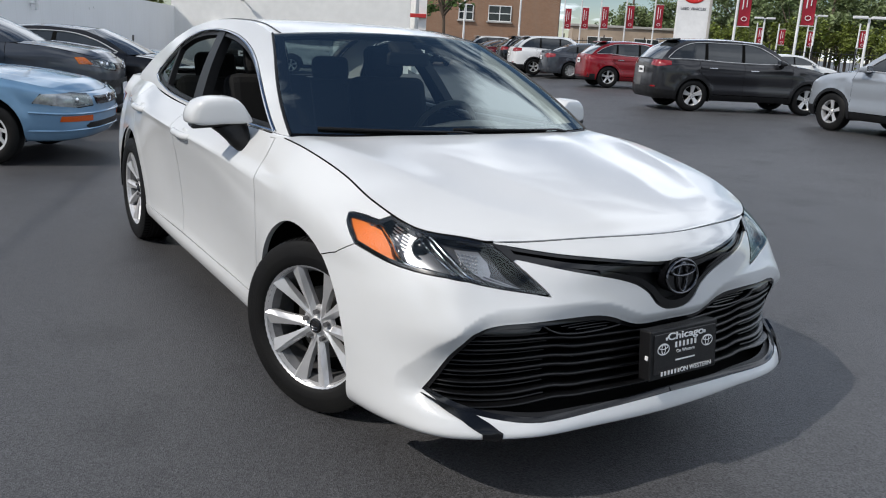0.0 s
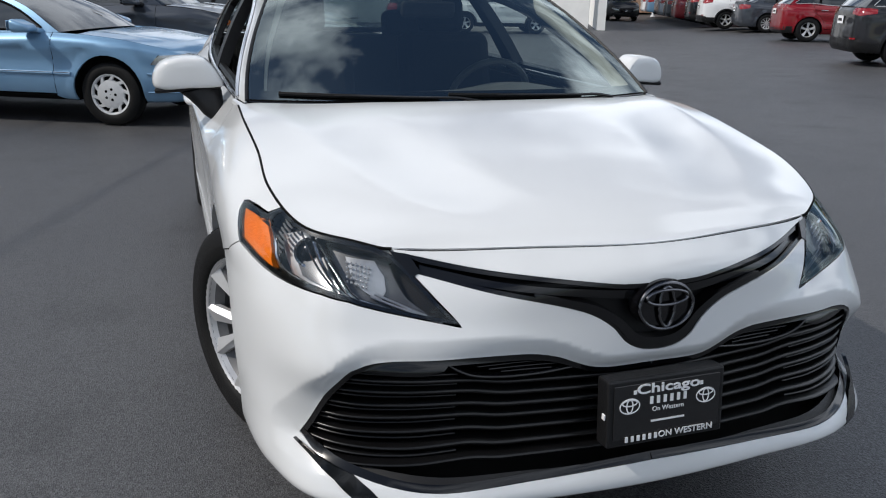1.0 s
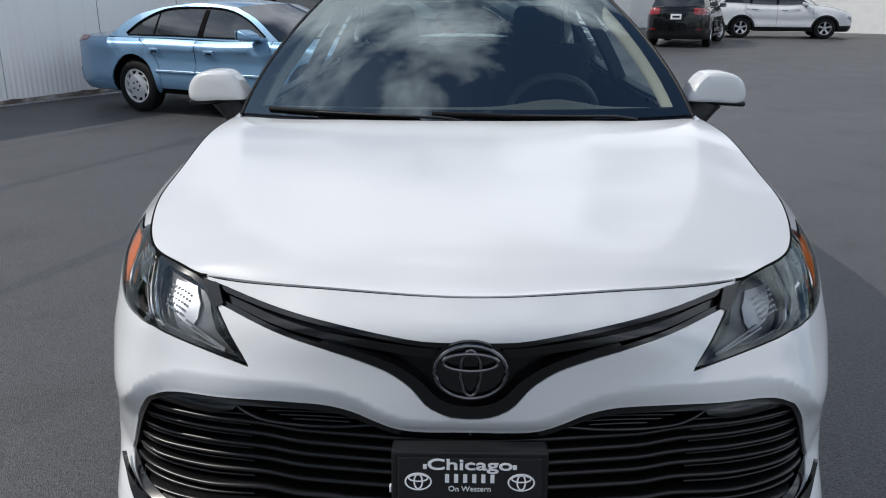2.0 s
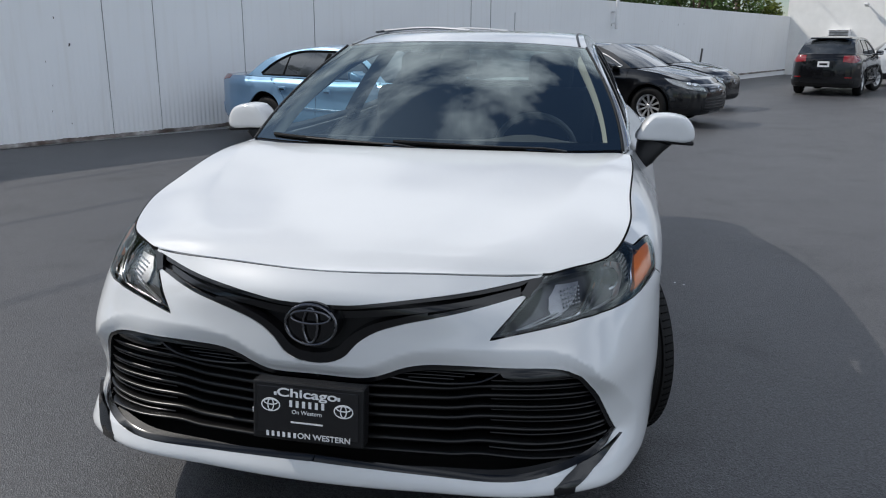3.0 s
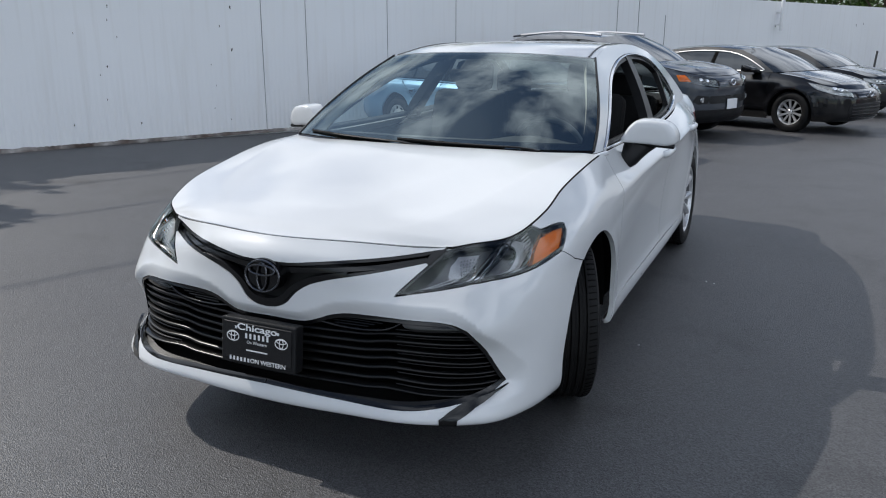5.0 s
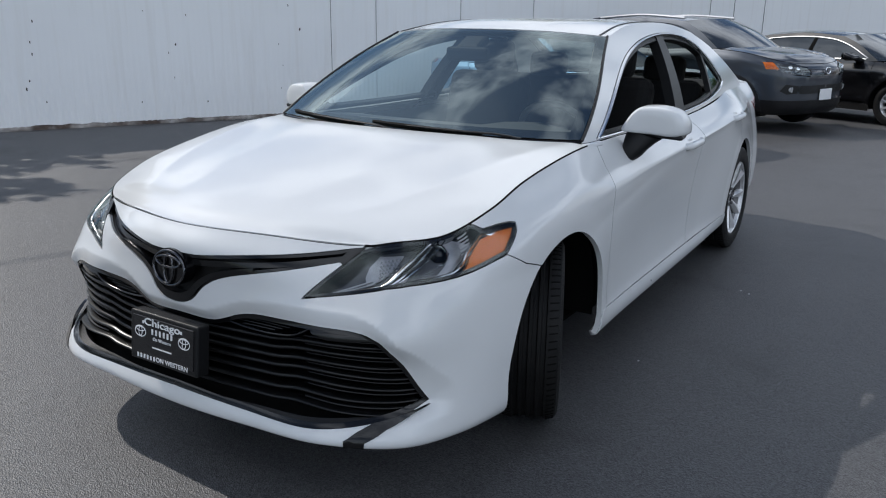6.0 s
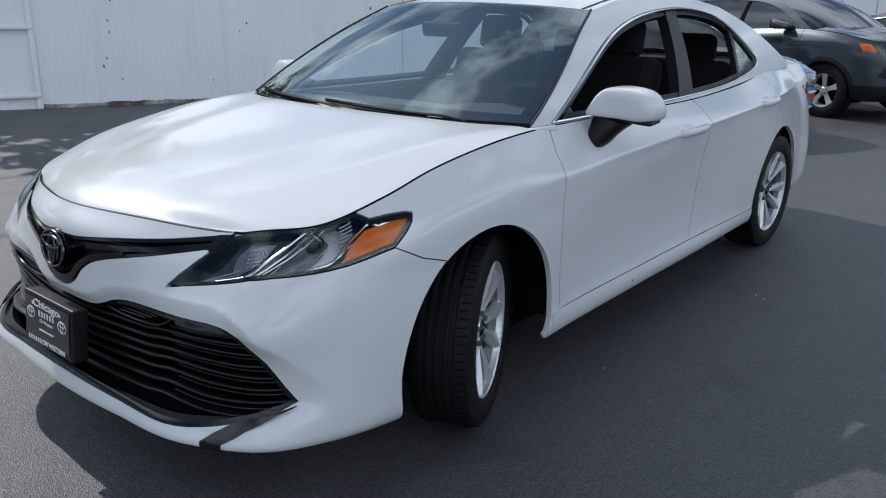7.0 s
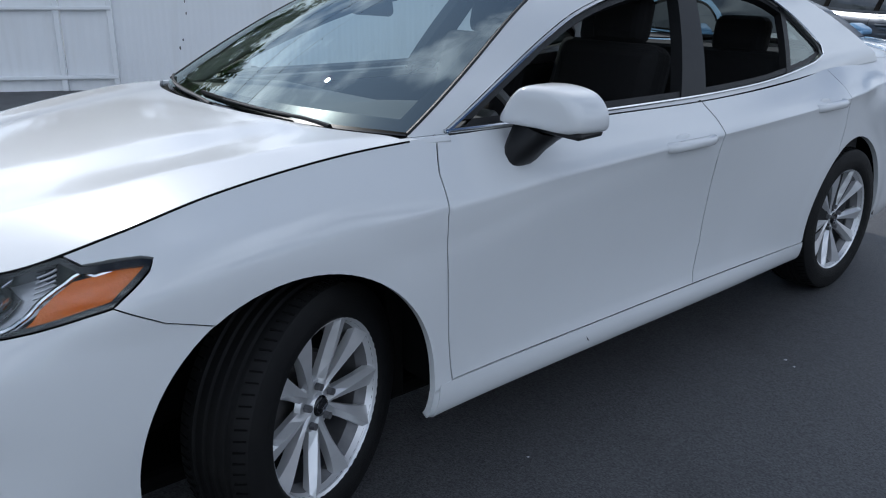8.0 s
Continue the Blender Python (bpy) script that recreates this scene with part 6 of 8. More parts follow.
def tree(at, height, spread, seed, leaves=2600, size=.22, mat=None, base=.35, label="broad-leaved tree with a full green crown"):
    r = random.Random(seed)
    t = thing("tree", label, "tree", pose(at[0], at[1], ground_z(*at)))
    bm = bmesh.new()
    trunk_top = Vector((r.uniform(-.2, .2), r.uniform(-.2, .2), height * .55))
    cyl(.045 * height ** .8 * .6, .03 * height ** .8 * .5, (0, 0, 0), trunk_top, 9, bm)
    tips = []
    for i in range(9):
        a = 2 * math.pi * i / 9 + r.uniform(-.3, .3)
        st = trunk_top * r.uniform(.6, 1.0)
        en = Vector((math.cos(a) * spread * r.uniform(.45, .85), math.sin(a) * spread * r.uniform(.45, .85), height * r.uniform(base + .15, .9)))
        cyl(.05 + .006 * height, .02, st, en, 6, bm)
        tips.append(en)
    part("trunk", bm, M_BARK, t)
    clumps = []
    for e in tips + [trunk_top + Vector((0, 0, height * .3))]:
        for _ in range(4):
            c = e + Vector((r.gauss(0, .28), r.gauss(0, .28), r.gauss(0, .2))) * spread * .75
            c.z = min(max(c.z, height * base), height * .97)
            clumps.append((c, spread * r.uniform(.16, .34)))
    verts, faces = [], []
    for i in range(leaves):
        c, rad = clumps[r.randrange(len(clumps))]
        d = Vector((r.gauss(0, 1), r.gauss(0, 1), r.gauss(0, .8)))
        d = d.normalized() * rad * r.uniform(.35, 1.05)
        p = c + d
        q = Euler((r.uniform(-.9, .9), r.uniform(-.9, .9), r.uniform(0, 6.3))).to_matrix()
        k = size * r.uniform(.6, 1.3)
        n0 = len(verts)
        for lx, ly, lz in ((-.5, 0, 0), (0, -.32, .06), (.55, 0, -.02), (0, .32, .06)):
            verts.append(p + q @ Vector((lx * k, ly * k, lz * k)))
        faces.append((n0, n0 + 1, n0 + 2, n0 + 3))
    me = mesh_from("crown", verts, faces, smooth=False)
    part("crown", me, mat or M_LEAF, t)
    return t


# behind the long wall
for x, y, h, s, sd in ((-4.5, 27, 5.2, 2.6, 1), (-1.5, 33, 4.6, 2.4, 2), (.8, 37, 4.8, 2.4, 3), (3.4, 41, 4.6, 2.2, 4), (-9.5, 22, 5.6, 2.6, 6)):
    tree((x, y), h, s, sd, 3000, .20)
tree((3.9, 35.6), 4.9, 1.9, 7, 2600, .18)
tree((5.3, 37.2), 4.7, 1.7, 8, 2600, .18)
tree((6.6, 37.4), 4.2, 1.5, 5, 2400, .17, M_LEAF2, label="yellow-green young tree behind the wall")
for x, y, h, s, sd in ((-14.5, -4.5, 9.0, 3.4, 11), (-12.6, 2.4, 6.6, 2.3, 12), (-19, -11, 10, 4.0, 13), (-16, 4.5, 7.5, 2.8, 14), (-13, -12, 9, 3.4, 15)):
    tree((x, y), h, s, sd, 4200, .26)
# beyond the far edge of the lot: a belt of street trees
rt = random.Random(21)


def belt(a0, a1, count, dist, height, spread, seed, mat=None, leaves=2200, size=.42):
    """Trees in a loose row between two bearings from the middle of the lot."""
    for i in range(count):
        a = radians(a0 + (a1 - a0) * (i + rt.uniform(.2, .8)) / count)
        d = dist * rt.uniform(.94, 1.06)
        tree((-1.98 + d * math.cos(a), -2.64 + d * math.sin(a)), height * rt.uniform(.88, 1.12), spread * rt.uniform(.85, 1.15), seed + i, leaves, size, mat, .18)


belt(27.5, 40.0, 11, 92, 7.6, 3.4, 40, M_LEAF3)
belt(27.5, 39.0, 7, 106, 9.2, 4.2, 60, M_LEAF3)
belt(28.0, 40.0, 7, 80, 4.2, 2.2, 80, M_LEAF2, 1500, .34)
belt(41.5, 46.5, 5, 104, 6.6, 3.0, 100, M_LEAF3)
tree((27.5, 43.8), 7.5, 2.2, 72, 1500, .30, label="small street tree beside the brick building")

# ---- iron fence along the far edge
fence = thing("iron_fence", "black iron picket fence along the lot edge", "fence", pose(38.0, 44.0, 0, 0, 0, -41))
M_IRON = material("black_iron", (.015, .015, .016), rough=.5, vary=.2)
picket = mesh_from("picket", *(lambda b: ([tuple(v.co) for v in b.verts], [[v.index for v in f.verts] for f in b.faces]))(box((.028, .028, 2.0), (0, 0, 1.05), None, 0)), smooth=False)
for i in range(180):
    o = part("picket", picket, M_IRON, fence)
    o.location.x = i * .34
for z in (.25, 1.85):
    part("rail", box((61.5, .045, .05), (30.5, 0, z), None, 0), M_IRON, fence)
for i in range(22):
    part("post", box((.09, .09, 2.3), (i * 2.9, .0, 1.15), None, .01, 1), M_IRON, fence)

# ---- flag poles with red banners
M_BANNER = material("red_banner_cloth", (.34, .010, .028), rough=.7, vary=.10, vary_scale=2)


def banner_pole(x, y, height, w, h, top, yaw=-40):
    t = thing("banner_pole", "white flag pole with a red vertical banner", "banner pole", pose(x, y, ground_z(x, y), 0, 0, yaw), group="banner poles")
    part("shaft", cyl(.075, .05, (0, 0, 0), (0, 0, height), 12), M_WHITEMETAL, t)
    part("base", cyl(.16, .14, (0, 0, 0), (0, 0, .06), 12), M_WHITEMETAL, t)
    nv = 9
    v = [(.10 + w * i / 4, .03 * math.sin(i * 1.3 + j * .7), top - h * j / (nv - 1)) for j in range(nv) for i in range(5)]
    v += [(a, b + .012, c) for a, b, c in v]
    f = [(j * 5 + i, j * 5 + i + 1, j * 5 + i + 6, j * 5 + i + 5) for j in range(nv - 1) for i in range(4)]
    f += [tuple(q + 5 * nv for q in reversed(k)) for k in f]
    bn = part("banner", mesh_from("banner", v, f), M_BANNER, t)
    for dx, hh, ww in ((.28, .52, .09), (.60, .40, .07)):
        part("lettering_bar", box((w * ww * 1.0, .006, h * hh), (.10 + w * dx, -.035, top - h * .36), None, 0), M_PRINT, bn)
    ring = tube("printed_oval", [Vector((.10 + w * .5 + w * .22 * math.cos(a), -.036, top - h * .84 + w * .17 * math.sin(a))) for a in np.linspace(0, 2 * math.pi, 20, endpoint=False)], w * .03, 6, closed=True)
    part("printed_oval", ring, M_PRINT, bn)
    for z in (top + .04, top - h - .04):
        part("bracket", cyl(.018, .018, (0, 0, z), (w + .14, 0, z), 8), M_WHITEMETAL, t)
    return t


EYE0 = Vector((-1.98, -2.64, 0))


def along(x, y, scale):
    """A place farther along the line of sight from the path's start."""
    return EYE0.x + (x - EYE0.x) * scale, EYE0.y + (y - EYE0.y) * scale


for (x, y), k, hgt, w, h, top in (((25.18, 16.1), 1.36, 7.5, .62, 2.1, 5.0), ((26.24, 19.71), 1.25, 7.5, .58, 2.1, 4.85),
                                  ((41.52, 38.68), 1.25, 7.6, .62, 1.95, 5.15), ((41.56, 41.5), 1.25, 7.6, .62, 1.95, 5.1), ((41.62, 44.21), 1.25, 7.6, .62, 1.95, 5.05),
                                  ((41.88, 46.68), 1.25, 7.6, .62, 1.95, 5.0), ((42.18, 49.07), 1.25, 7.6, .62, 1.95, 4.95),
                                  ((41.94, 30.46), 1.3, 3.9, .45, 1.15, 3.5), ((42.69, 29.45), 1.3, 3.9, .45, 1.15, 3.45), ((43.63, 28.1), 1.3, 3.9, .45, 1.15, 3.4), ((45.14, 25.73), 1.2, 3.9, .45, 1.15, 3.4)):
    px, py = along(x, y, k)
    banner_pole(px, py, hgt, w, h, top)
for (x, y), k in (((34.55, 44.96), 1.0), ((31.31, 47.28), 1.0)):
    px, py = along(x, y, k)
    t = thing("flag_pole", "bare white flag pole", "pole", pose(px, py, ground_z(px, py)), group="flag poles")
    part("shaft", cyl(.08, .05, (0, 0, 0), (0, 0, 9), 12), M_WHITEMETAL, t)
    part("base", cyl(.18, .16, (0, 0, 0), (0, 0, .06), 12), M_WHITEMETAL, t)

# dealer sign
sx, sy = along(28.1, 23.6, 1.15)
sign = thing("pylon_sign", "white pylon sign with red oval mark and grey lettering", "sign", pose(sx, sy, 0, 0, 0, -50))
part("sign_body", box((1.70, .45, 6.6), (0, 0, 3.3), None, .08), M_WHITEMETAL, sign)
part("side_edge", box((.14, .47, 6.5), (.87, 0, 3.25), None, .03), M_CONCRETE, sign)
SIGN_FACE = Matrix.Translation((0, -.23, 0)) @ Euler((radians(90), 0, 0)).to_matrix().to_4x4()
M_SIGNRED = material("red_sign_paint", (.60, .02, .02), rough=.4, vary=.03)
M_SIGNGREY = material("grey_sign_paint", (.13, .13, .14), rough=.5, vary=.03)
for rx_, rz_, dz in ((.52, .38, 0), (.17, .34, 0), (.38, .15, .17)):
    ov = tube("printed_oval", [Vector((rx_ * math.cos(a), 4.35 + dz + rz_ * math.sin(a), .012)) for a in np.linspace(0, 2 * math.pi, 32, endpoint=False)], .07, 8, .3, closed=True)
    ov.transform(SIGN_FACE)
    part("printed_oval", ov, M_SIGNRED, sign)
text("USED VEHICLES", .185, (0, 3.62, .012), M_SIGNGREY, sign, SIGN_FACE, .004)

# street lamps and utility poles past the fence
for x, y, k, h in ((36.75, 20.27, 1.0, 3.35), (38.16, 27.18, 1.3, 4.0), (39.67, 25.03, 1.3, 4.3)):
    px, py = along(x, y, k)
    t = thing("lot_lamp", "white lot lamp with flat twin heads", "lamp", pose(px, py, ground_z(px, py), 0, 0, -40), group="lot lamps")
    part("shaft", cyl(.07, .06, (0, 0, 0), (0, 0, h), 10), M_WHITEMETAL, t)
    for q in (-1, 1):
        part("lamp_head", box((.62, .34, .13), (q * .42, 0, h), None, .03), M_WHITEMETAL, t)
M_POLEWOOD = material("weathered_wood", (.17, .13, .10), rough=.9, vary=.2, vary_scale=6)
for x, y, k, h in ((41.0, 40.3, 1.7, 11), (42.0, 49.5, 1.9, 11), (44.2, 27.0, 1.6, 10)):
    px, py = along(x, y, k)
    t = thing("utility_pole", "weathered wooden utility pole with cross-arm", "pole", pose(px, py, ground_z(px, py), 0, 0, -30), group="utility poles")
    part("shaft", cyl(.16, .10, (0, 0, 0), (0, 0, h), 10), M_POLEWOOD, t)
    part("cross_arm", box((2.2, .1, .12), (0, 0, h - .7), None, .01), M_POLEWOOD, t)
# overhead wires that throw thin shadows over the lot
M_WIRE = material("black_cable", (.01, .01, .01), rough=.6, vary=.1)
for i, (a, b, sag) in enumerate((((-16, -6, 7.2), (6, 46, 7.6), 1.0), ((-15.4, -6.4, 7.9), (6.8, 46, 8.2), 1.0), ((-15, -9, 8.6), (8, 46, 8.8), 1.2))):
    f = np.linspace(0, 1, 30)[:, None]
    p = np.array(a) * (1 - f) + np.array(b) * f
    p[:, 2] -= sag * 4 * (f * (1 - f))[:, 0]
    w = part("overhead_wire", tube("overhead_wire", p, .014, 6), M_WIRE)
    tagged(w, "black overhead cable strung past the wall", "cable", group="overhead cables")
for k, (a, b) in enumerate(((-16, -6.5), (6.8, 46))):
    t = thing("utility_pole", "weathered wooden utility pole behind the wall", "pole", pose(a, b, 0, 0, 0, 28), group="utility poles")
    part("shaft", cyl(.17, .11, (0, 0, 0), (0, 0, 9.4), 10), M_POLEWOOD, t)
    part("cross_arm", box((2.4, .1, .12), (0, 0, 8.5), None, .01), M_POLEWOOD, t)
# a few flakes of litter on the asphalt
for x, y, s_ in ((.98, .66, .006), (1.14, 1.90, .007), (1.19, 1.87, .006)):
    fl = part("litter_flake", mesh_from("litter_flake", [(-s_, -s_ * .4, .002), (s_ * .6, -s_ * .7, .003), (s_, s_ * .3, .005), (-s_ * .3, s_ * .8, .003)], [(0, 1, 2, 3)], smooth=False), M_PRINT)
    fl.location = (x, y, .003)
    tagged(fl, "small white scrap lying on the asphalt", "litter", group="litter scraps")

# ---- parked cars ----
M_LAMPGLASS = material("grey_headlight_lens", (0.48, 0.49, 0.49), rough=0.12, metal=0.4, coat=1.0, vary=0.25, vary_scale=30)
WHEELS = {}


def wheel_set(style):
    """Meshes of one parked wheel, outer face along +x, made once for each style: (part, parent part, mesh, material)."""
    if style in WHEELS:
        return WHEELS[style]
    R, h, rim, count = {"five": (.352, .112, .225, 5), "ten": (.33, .105, .218, 10), "cap": (.308, .098, .200, 10), "split": (.35, .115, .235, 5)}[style]
    out = []
    prof = [(rim - .012, -h * .8), (rim + .01, -h), (R - .035, -h * .97), (R - .008, -h * .8), (R, -h * .6), (R, h * .6), (R - .008, h * .8), (R - .035, h * .97), (rim + .03, h), (rim, h * .93), (rim - .012, h * .8)]
    out.append(("tyre", None, mesh_from("tyre", *lathe(prof, 40), angle=35), M_RUBBER))
    out.append(("rim", None, mesh_from("rim", *lathe([(rim - .03, -h * .8), (rim - .035, h * .4), (rim - .012, h * .8), (rim + .003, h * .93), (rim + .003, h * .8)], 36), angle=30), M_ALLOY))
    out.append(("wheel_back", None, mesh_from("wheel_back", *lathe([(.004, -h * .1), (rim - .03, -h * .1)], 24)), M_UNDER))
    if style == "cap":
        # plastic cover: a domed centre, an outer ring and ten leaning vanes with dark gaps between them
        v, f = lathe([(.004, h * .95), (.05, h * .95), (.10, h * .93), (.138, h * .86), (.142, h * .70)], 40)
        cover = ("wheel_cover", "rim", mesh_from("wheel_cover", v, f, angle=30), M_COVER)
        out.append(cover)
        v, f = lathe([(.176, h * .70), (.180, h * .86), (.196, h * .93), (.208, h * .90), (.209, h * .80)], 40)
        out.append(("cover_ring", "rim", mesh_from("cover_ring", v, f, angle=30), M_COVER))
        out.append(("cover_back", "rim", mesh_from("cover_back", *lathe([(.13, h * .62), (.19, h * .62)], 30)), M_UNDER))
        vane = mesh_from("vane", [(h * .70, -.022, .134), (h * .87, -.018, .134), (h * .87, .018, .134), (h * .70, .022, .134),
                                  (h * .70, .020, .182), (h * .88, .024, .184), (h * .88, .050, .177), (h * .70, .054, .175)], [(0, 1, 5, 4), (1, 2, 6, 5), (2, 3, 7, 6)], angle=20)
        for i in range(10):
            vn = vane.copy()
            vn.transform(Euler((2 * math.pi * i / 10, 0, 0)).to_matrix().to_4x4())
            out.append(("vane", "rim", vn, M_COVER))
        # black discs set slightly proud stand for the shade inside the nut holes
        for i in range(5):
            a = 2 * math.pi * i / 5 + .3
            c = Vector((h * .90, .052 * math.sin(a), .052 * math.cos(a)))
            hole = cyl(.0135, .0135, c, c + Vector((h * .05 + .0015, 0, 0)), 14)
            me = bpy.data.meshes.new("nut_hole")
            hole.to_mesh(me)
            hole.free()
            out.append(("nut_hole", "rim", me, M_UNDER))
        WHEELS[style] = out
        return out
    w0 = {"five": .036, "ten": .020, "split": .05}[style]
    lean = {"split": 0, "five": 0, "ten": 5}[style]
    verts, faces = [], []
    for r, xo, w in ((.02, .58, w0 * .9), (.09, .62, w0 * .8), (.16, .74, w0), (rim - .012, .84, w0 * 1.3)):
        verts += [(xo * h - .02, -w, r), (xo * h, -w * .8, r), (xo * h, w * .8, r), (xo * h - .02, w, r)]
    for i in range(3):
        for j in range(3):
            faces.append((i * 4 + j, i * 4 + j + 1, i * 4 + j + 5, i * 4 + j + 4))
    spoke = mesh_from("spoke", verts, faces, angle=20)
    for i in range(count):
        sp = spoke.copy()
        sp.transform(Euler((2 * math.pi * i / count, 0, 0)).to_matrix().to_4x4() @ Euler((radians(lean), 0, 0)).to_matrix().to_4x4())
        out.append(("spoke", "rim", sp, M_ALLOY))
    out.append(("hub", "rim", mesh_from("hub", *lathe([(.004, h * .66), (.03, h * .66), (.045, h * .56), (.06, h * .4)], 20), angle=30), M_ALLOY))
    for i in range(5):
        a = 2 * math.pi * i / 5
        c = Vector((h * .55, .052 * math.sin(a), .052 * math.cos(a)))
        b = cyl(.011, .010, c, c + Vector((.014, 0, 0)), 6)
        me = bpy.data.meshes.new("lug_nut")
        b.to_mesh(me)
        b.free()
        out.append(("lug_nut", "rim", me, M_STEEL))
    WHEELS[style] = out
    return out


def put_wheel(car, m, style):
    w = new("wheel")
    w.parent, w.matrix_basis = car, m
    kept = {}
    for name, par, me, mat in wheel_set(style):
        o = part(name, me, mat, w)
        if par:
            o.parent = kept[par] if par in kept else w
        kept[name] = o
    return w


def parked_car(name, label, at, yaw, paint_, suv=False, L=4.8, W=.90, H=1.46, wb=2.75, fo=.95, nose=.72, cowl=.98, belt=.95, belt_r=.99, deck=1.06, ws=(.38, 1.12), rw=(2.45, 3.25),
               wheels="ten", cladding=None, lamp=((.40, .60), (.80, .70)), lamp_h=.10, grille=((0, .60), (.42, .52)), low=((0, .36), (.50, .24)), amber=False, amber_low=None, tail=(.78, .96), chrome=True, steer=0, rails=False, rear_plate=True, front_plate=False, low_bars=0, grille_mat=None, tall=.0, boxy=1.0, mouldings=False, door_low=.34, doors=(.42, .5), bow=.14, fog=True, group=""):
    """A parked car whose front right wheel stands at the place given; the yaw is the way it faces."""
    rear = L - fo
    s_top = lambda y: float(np.interp(y, [-fo, -fo + .25, -.2, .4, 1.2, 2.0, rear - .9, rear - .3, rear], [nose, nose + .05, (nose + cowl) / 2 + .04, cowl, belt, belt + .01, (belt_r + deck) / 2, deck, deck]))
    secs = []
    for bx, by, nx, ny, ti, bi in ((0, -fo, 0, 1, .13, .12), (W * .55, -fo + .05, -.12, 1, .15, .11), (W * .86, -fo + .20, -.6, .8, .15, .10), (W * .965, -fo + .45, -.92, .4, .11, .08),
                                   (W, -.15, -1, 0, .11, .05), (W, .45, -1, 0, .11, .06), (W * 1.005, wb * .5, -1, 0, .11, .07), (W * 1.005, wb - .35, -1, 0, .11, .07), (W, wb + .15, -1, 0, .12, .05),
                                   (W * .96, rear - .35, -.97, -.25, .12, .07), (W * .80, rear - .07, -.6, -.8, .10, .10), (W * .45, rear, -.1, -1, .08, .11), (0, rear + .02, 0, -1, .08, .12)):
        zt = s_top(by)
        zs_ = [.20 + tall, .22 + tall, .30 + tall, .40 + tall] + [.40 + tall + (zt - .40 - tall) * q for q in (.22, .44, .66, .86, 1.0)]
        ins = [bi, bi * .6, .012, 0, 0, .004, .015 * boxy, ti * .42 * boxy, ti * (.45 + .55 * boxy)]
        secs.append(((bx, by), (nx, ny), tuple(v for q in zip(ins, zs_) for v in q)))
    B0 = LowerBody(secs)
    R = .36 if suv else .345 if not mouldings else .322
    ra = R + (.035 if not suv else .04)

    def B(s_, v_):
        """The loft with a shoulder line along the doors, a hollow under it and a lip round each wheel arch."""
        p_ = B0(s_, v_)
        y_, z_ = p_[:, 1], p_[:, 2]
        k_ = np.clip((y_ + .1) / .5, 0, 1) * np.clip((rear - .25 - y_) / .5, 0, 1) * np.sign(np.atleast_1d(s_) + 1e-9)
        d_ = z_ - (belt - .125 + .035 * y_ / wb)
        p_[:, 0] += k_ * (.013 * np.where(d_ > 0, np.exp(-d_ / .05), np.exp(d_ / .022)) - .016 * np.exp(-((z_ - .56 - tall) / .11) ** 2))
        for cy in (0, wb):
            r_ = np.hypot(y_ - cy, z_ - .33) - ra
            q_ = np.clip((.10 - r_) / .07, 0, 1)
            p_[:, 0] += np.sign(np.atleast_1d(s_) + 1e-9) * .010 * q_ * q_ * (3 - 2 * q_) * (z_ > .28)
        return p_
    B.s, B.end, B.find = B0.s, B0.end, B0.find
    nose_, side_ = dict(use=(0, 2), lo=0, hi=B.s[3]), dict(use=(1, 2), lo=B.s[2], hi=B.s[10])
    tail_ = dict(use=(0, 2), lo=B.s[9], hi=B.end)
    m = pose(0, 0, 0, 0, 0, yaw + 90) @ Matrix.Translation((W * .86, 0, 0))
    # local frame: nose towards -y, its left side at +x
    car = thing(name, label, "car", Matrix.Translation((at[0], at[1], ground_z(*at))) @ m, group)
    fa = B.find(arch(0, .33, ra, ra, 195, -15, 18), **side_)
    rr = B.find(arch(wb, .33, ra, ra, 195, -15, 18), **side_)
    top = lambda a, b, n_: np.column_stack([np.linspace(a, b, n_), np.full(n_, 8.0)])
    bot = lambda a, b, n_: np.column_stack([np.linspace(a, b, n_), np.zeros(n_)])
    col = lambda y: B.find([(y, z) for z in np.linspace(s_top(y), door_low + tall, 6)], **side_)
    yd = (doors[0], doors[0] + (wb - doors[0]) * doors[1], wb - .22)
    c0, c1 = col(yd[0]), col(yd[1])
    c0[0, 1] = c1[0, 1] = 8
    c2 = B.find([(yd[2] + .10, s_top(yd[2] + .1)), (yd[2] + .12, .86), (yd[2] - .08, .74), (yd[2] - .20, .55), (yd[2] - .22, door_low + tall)], **side_)
    c2[0, 1] = 8
    for mir in (False, True):
        part("front_body", panel("front_body", B, [np.vstack([top(0, c0[0, 0], 16), c0[1:], B.find([(yd[0], .24 + tall)], **side_), fa[::-1], bot(fa[0, 0], 0, 14)])], .05, UV, .02, mirror=mir), paint_, car)
        for nm, a, b in (("front_door", c0, c1), ("rear_door", c1, c2)):
            part(nm, panel(nm, B, [np.vstack([a, b[::-1], top(b[0, 0], a[0, 0], 8)[1:-1]])], .05, UV, .02, gap=.004, mirror=mir), paint_, car)
        sl = np.vstack([B.find([(y, door_low - .015 + tall) for y in np.linspace(yd[0], yd[2] - .22, 6)], **side_), bot(B.find([(wb - ra - .02, .2)], **side_)[0, 0], B.find([(ra + .02, .2)], **side_)[0, 0], 8)])
        # with mouldings the sill is black: the underside's shadow put into its colour
        part("sill", panel("sill", B, [sl], .06, UV, .02, mirror=mir), M_UNDER if mouldings else cladding or paint_, car)
        part("rear_body", panel("rear_body", B, [np.vstack([c2, B.find([(yd[2] - .2, .24 + tall)], **side_), rr, bot(rr[-1, 0], B.end, 12), top(B.end, c2[0, 0], 18)[:-1]])], .06, UV, .02, mirror=mir), paint_, car)
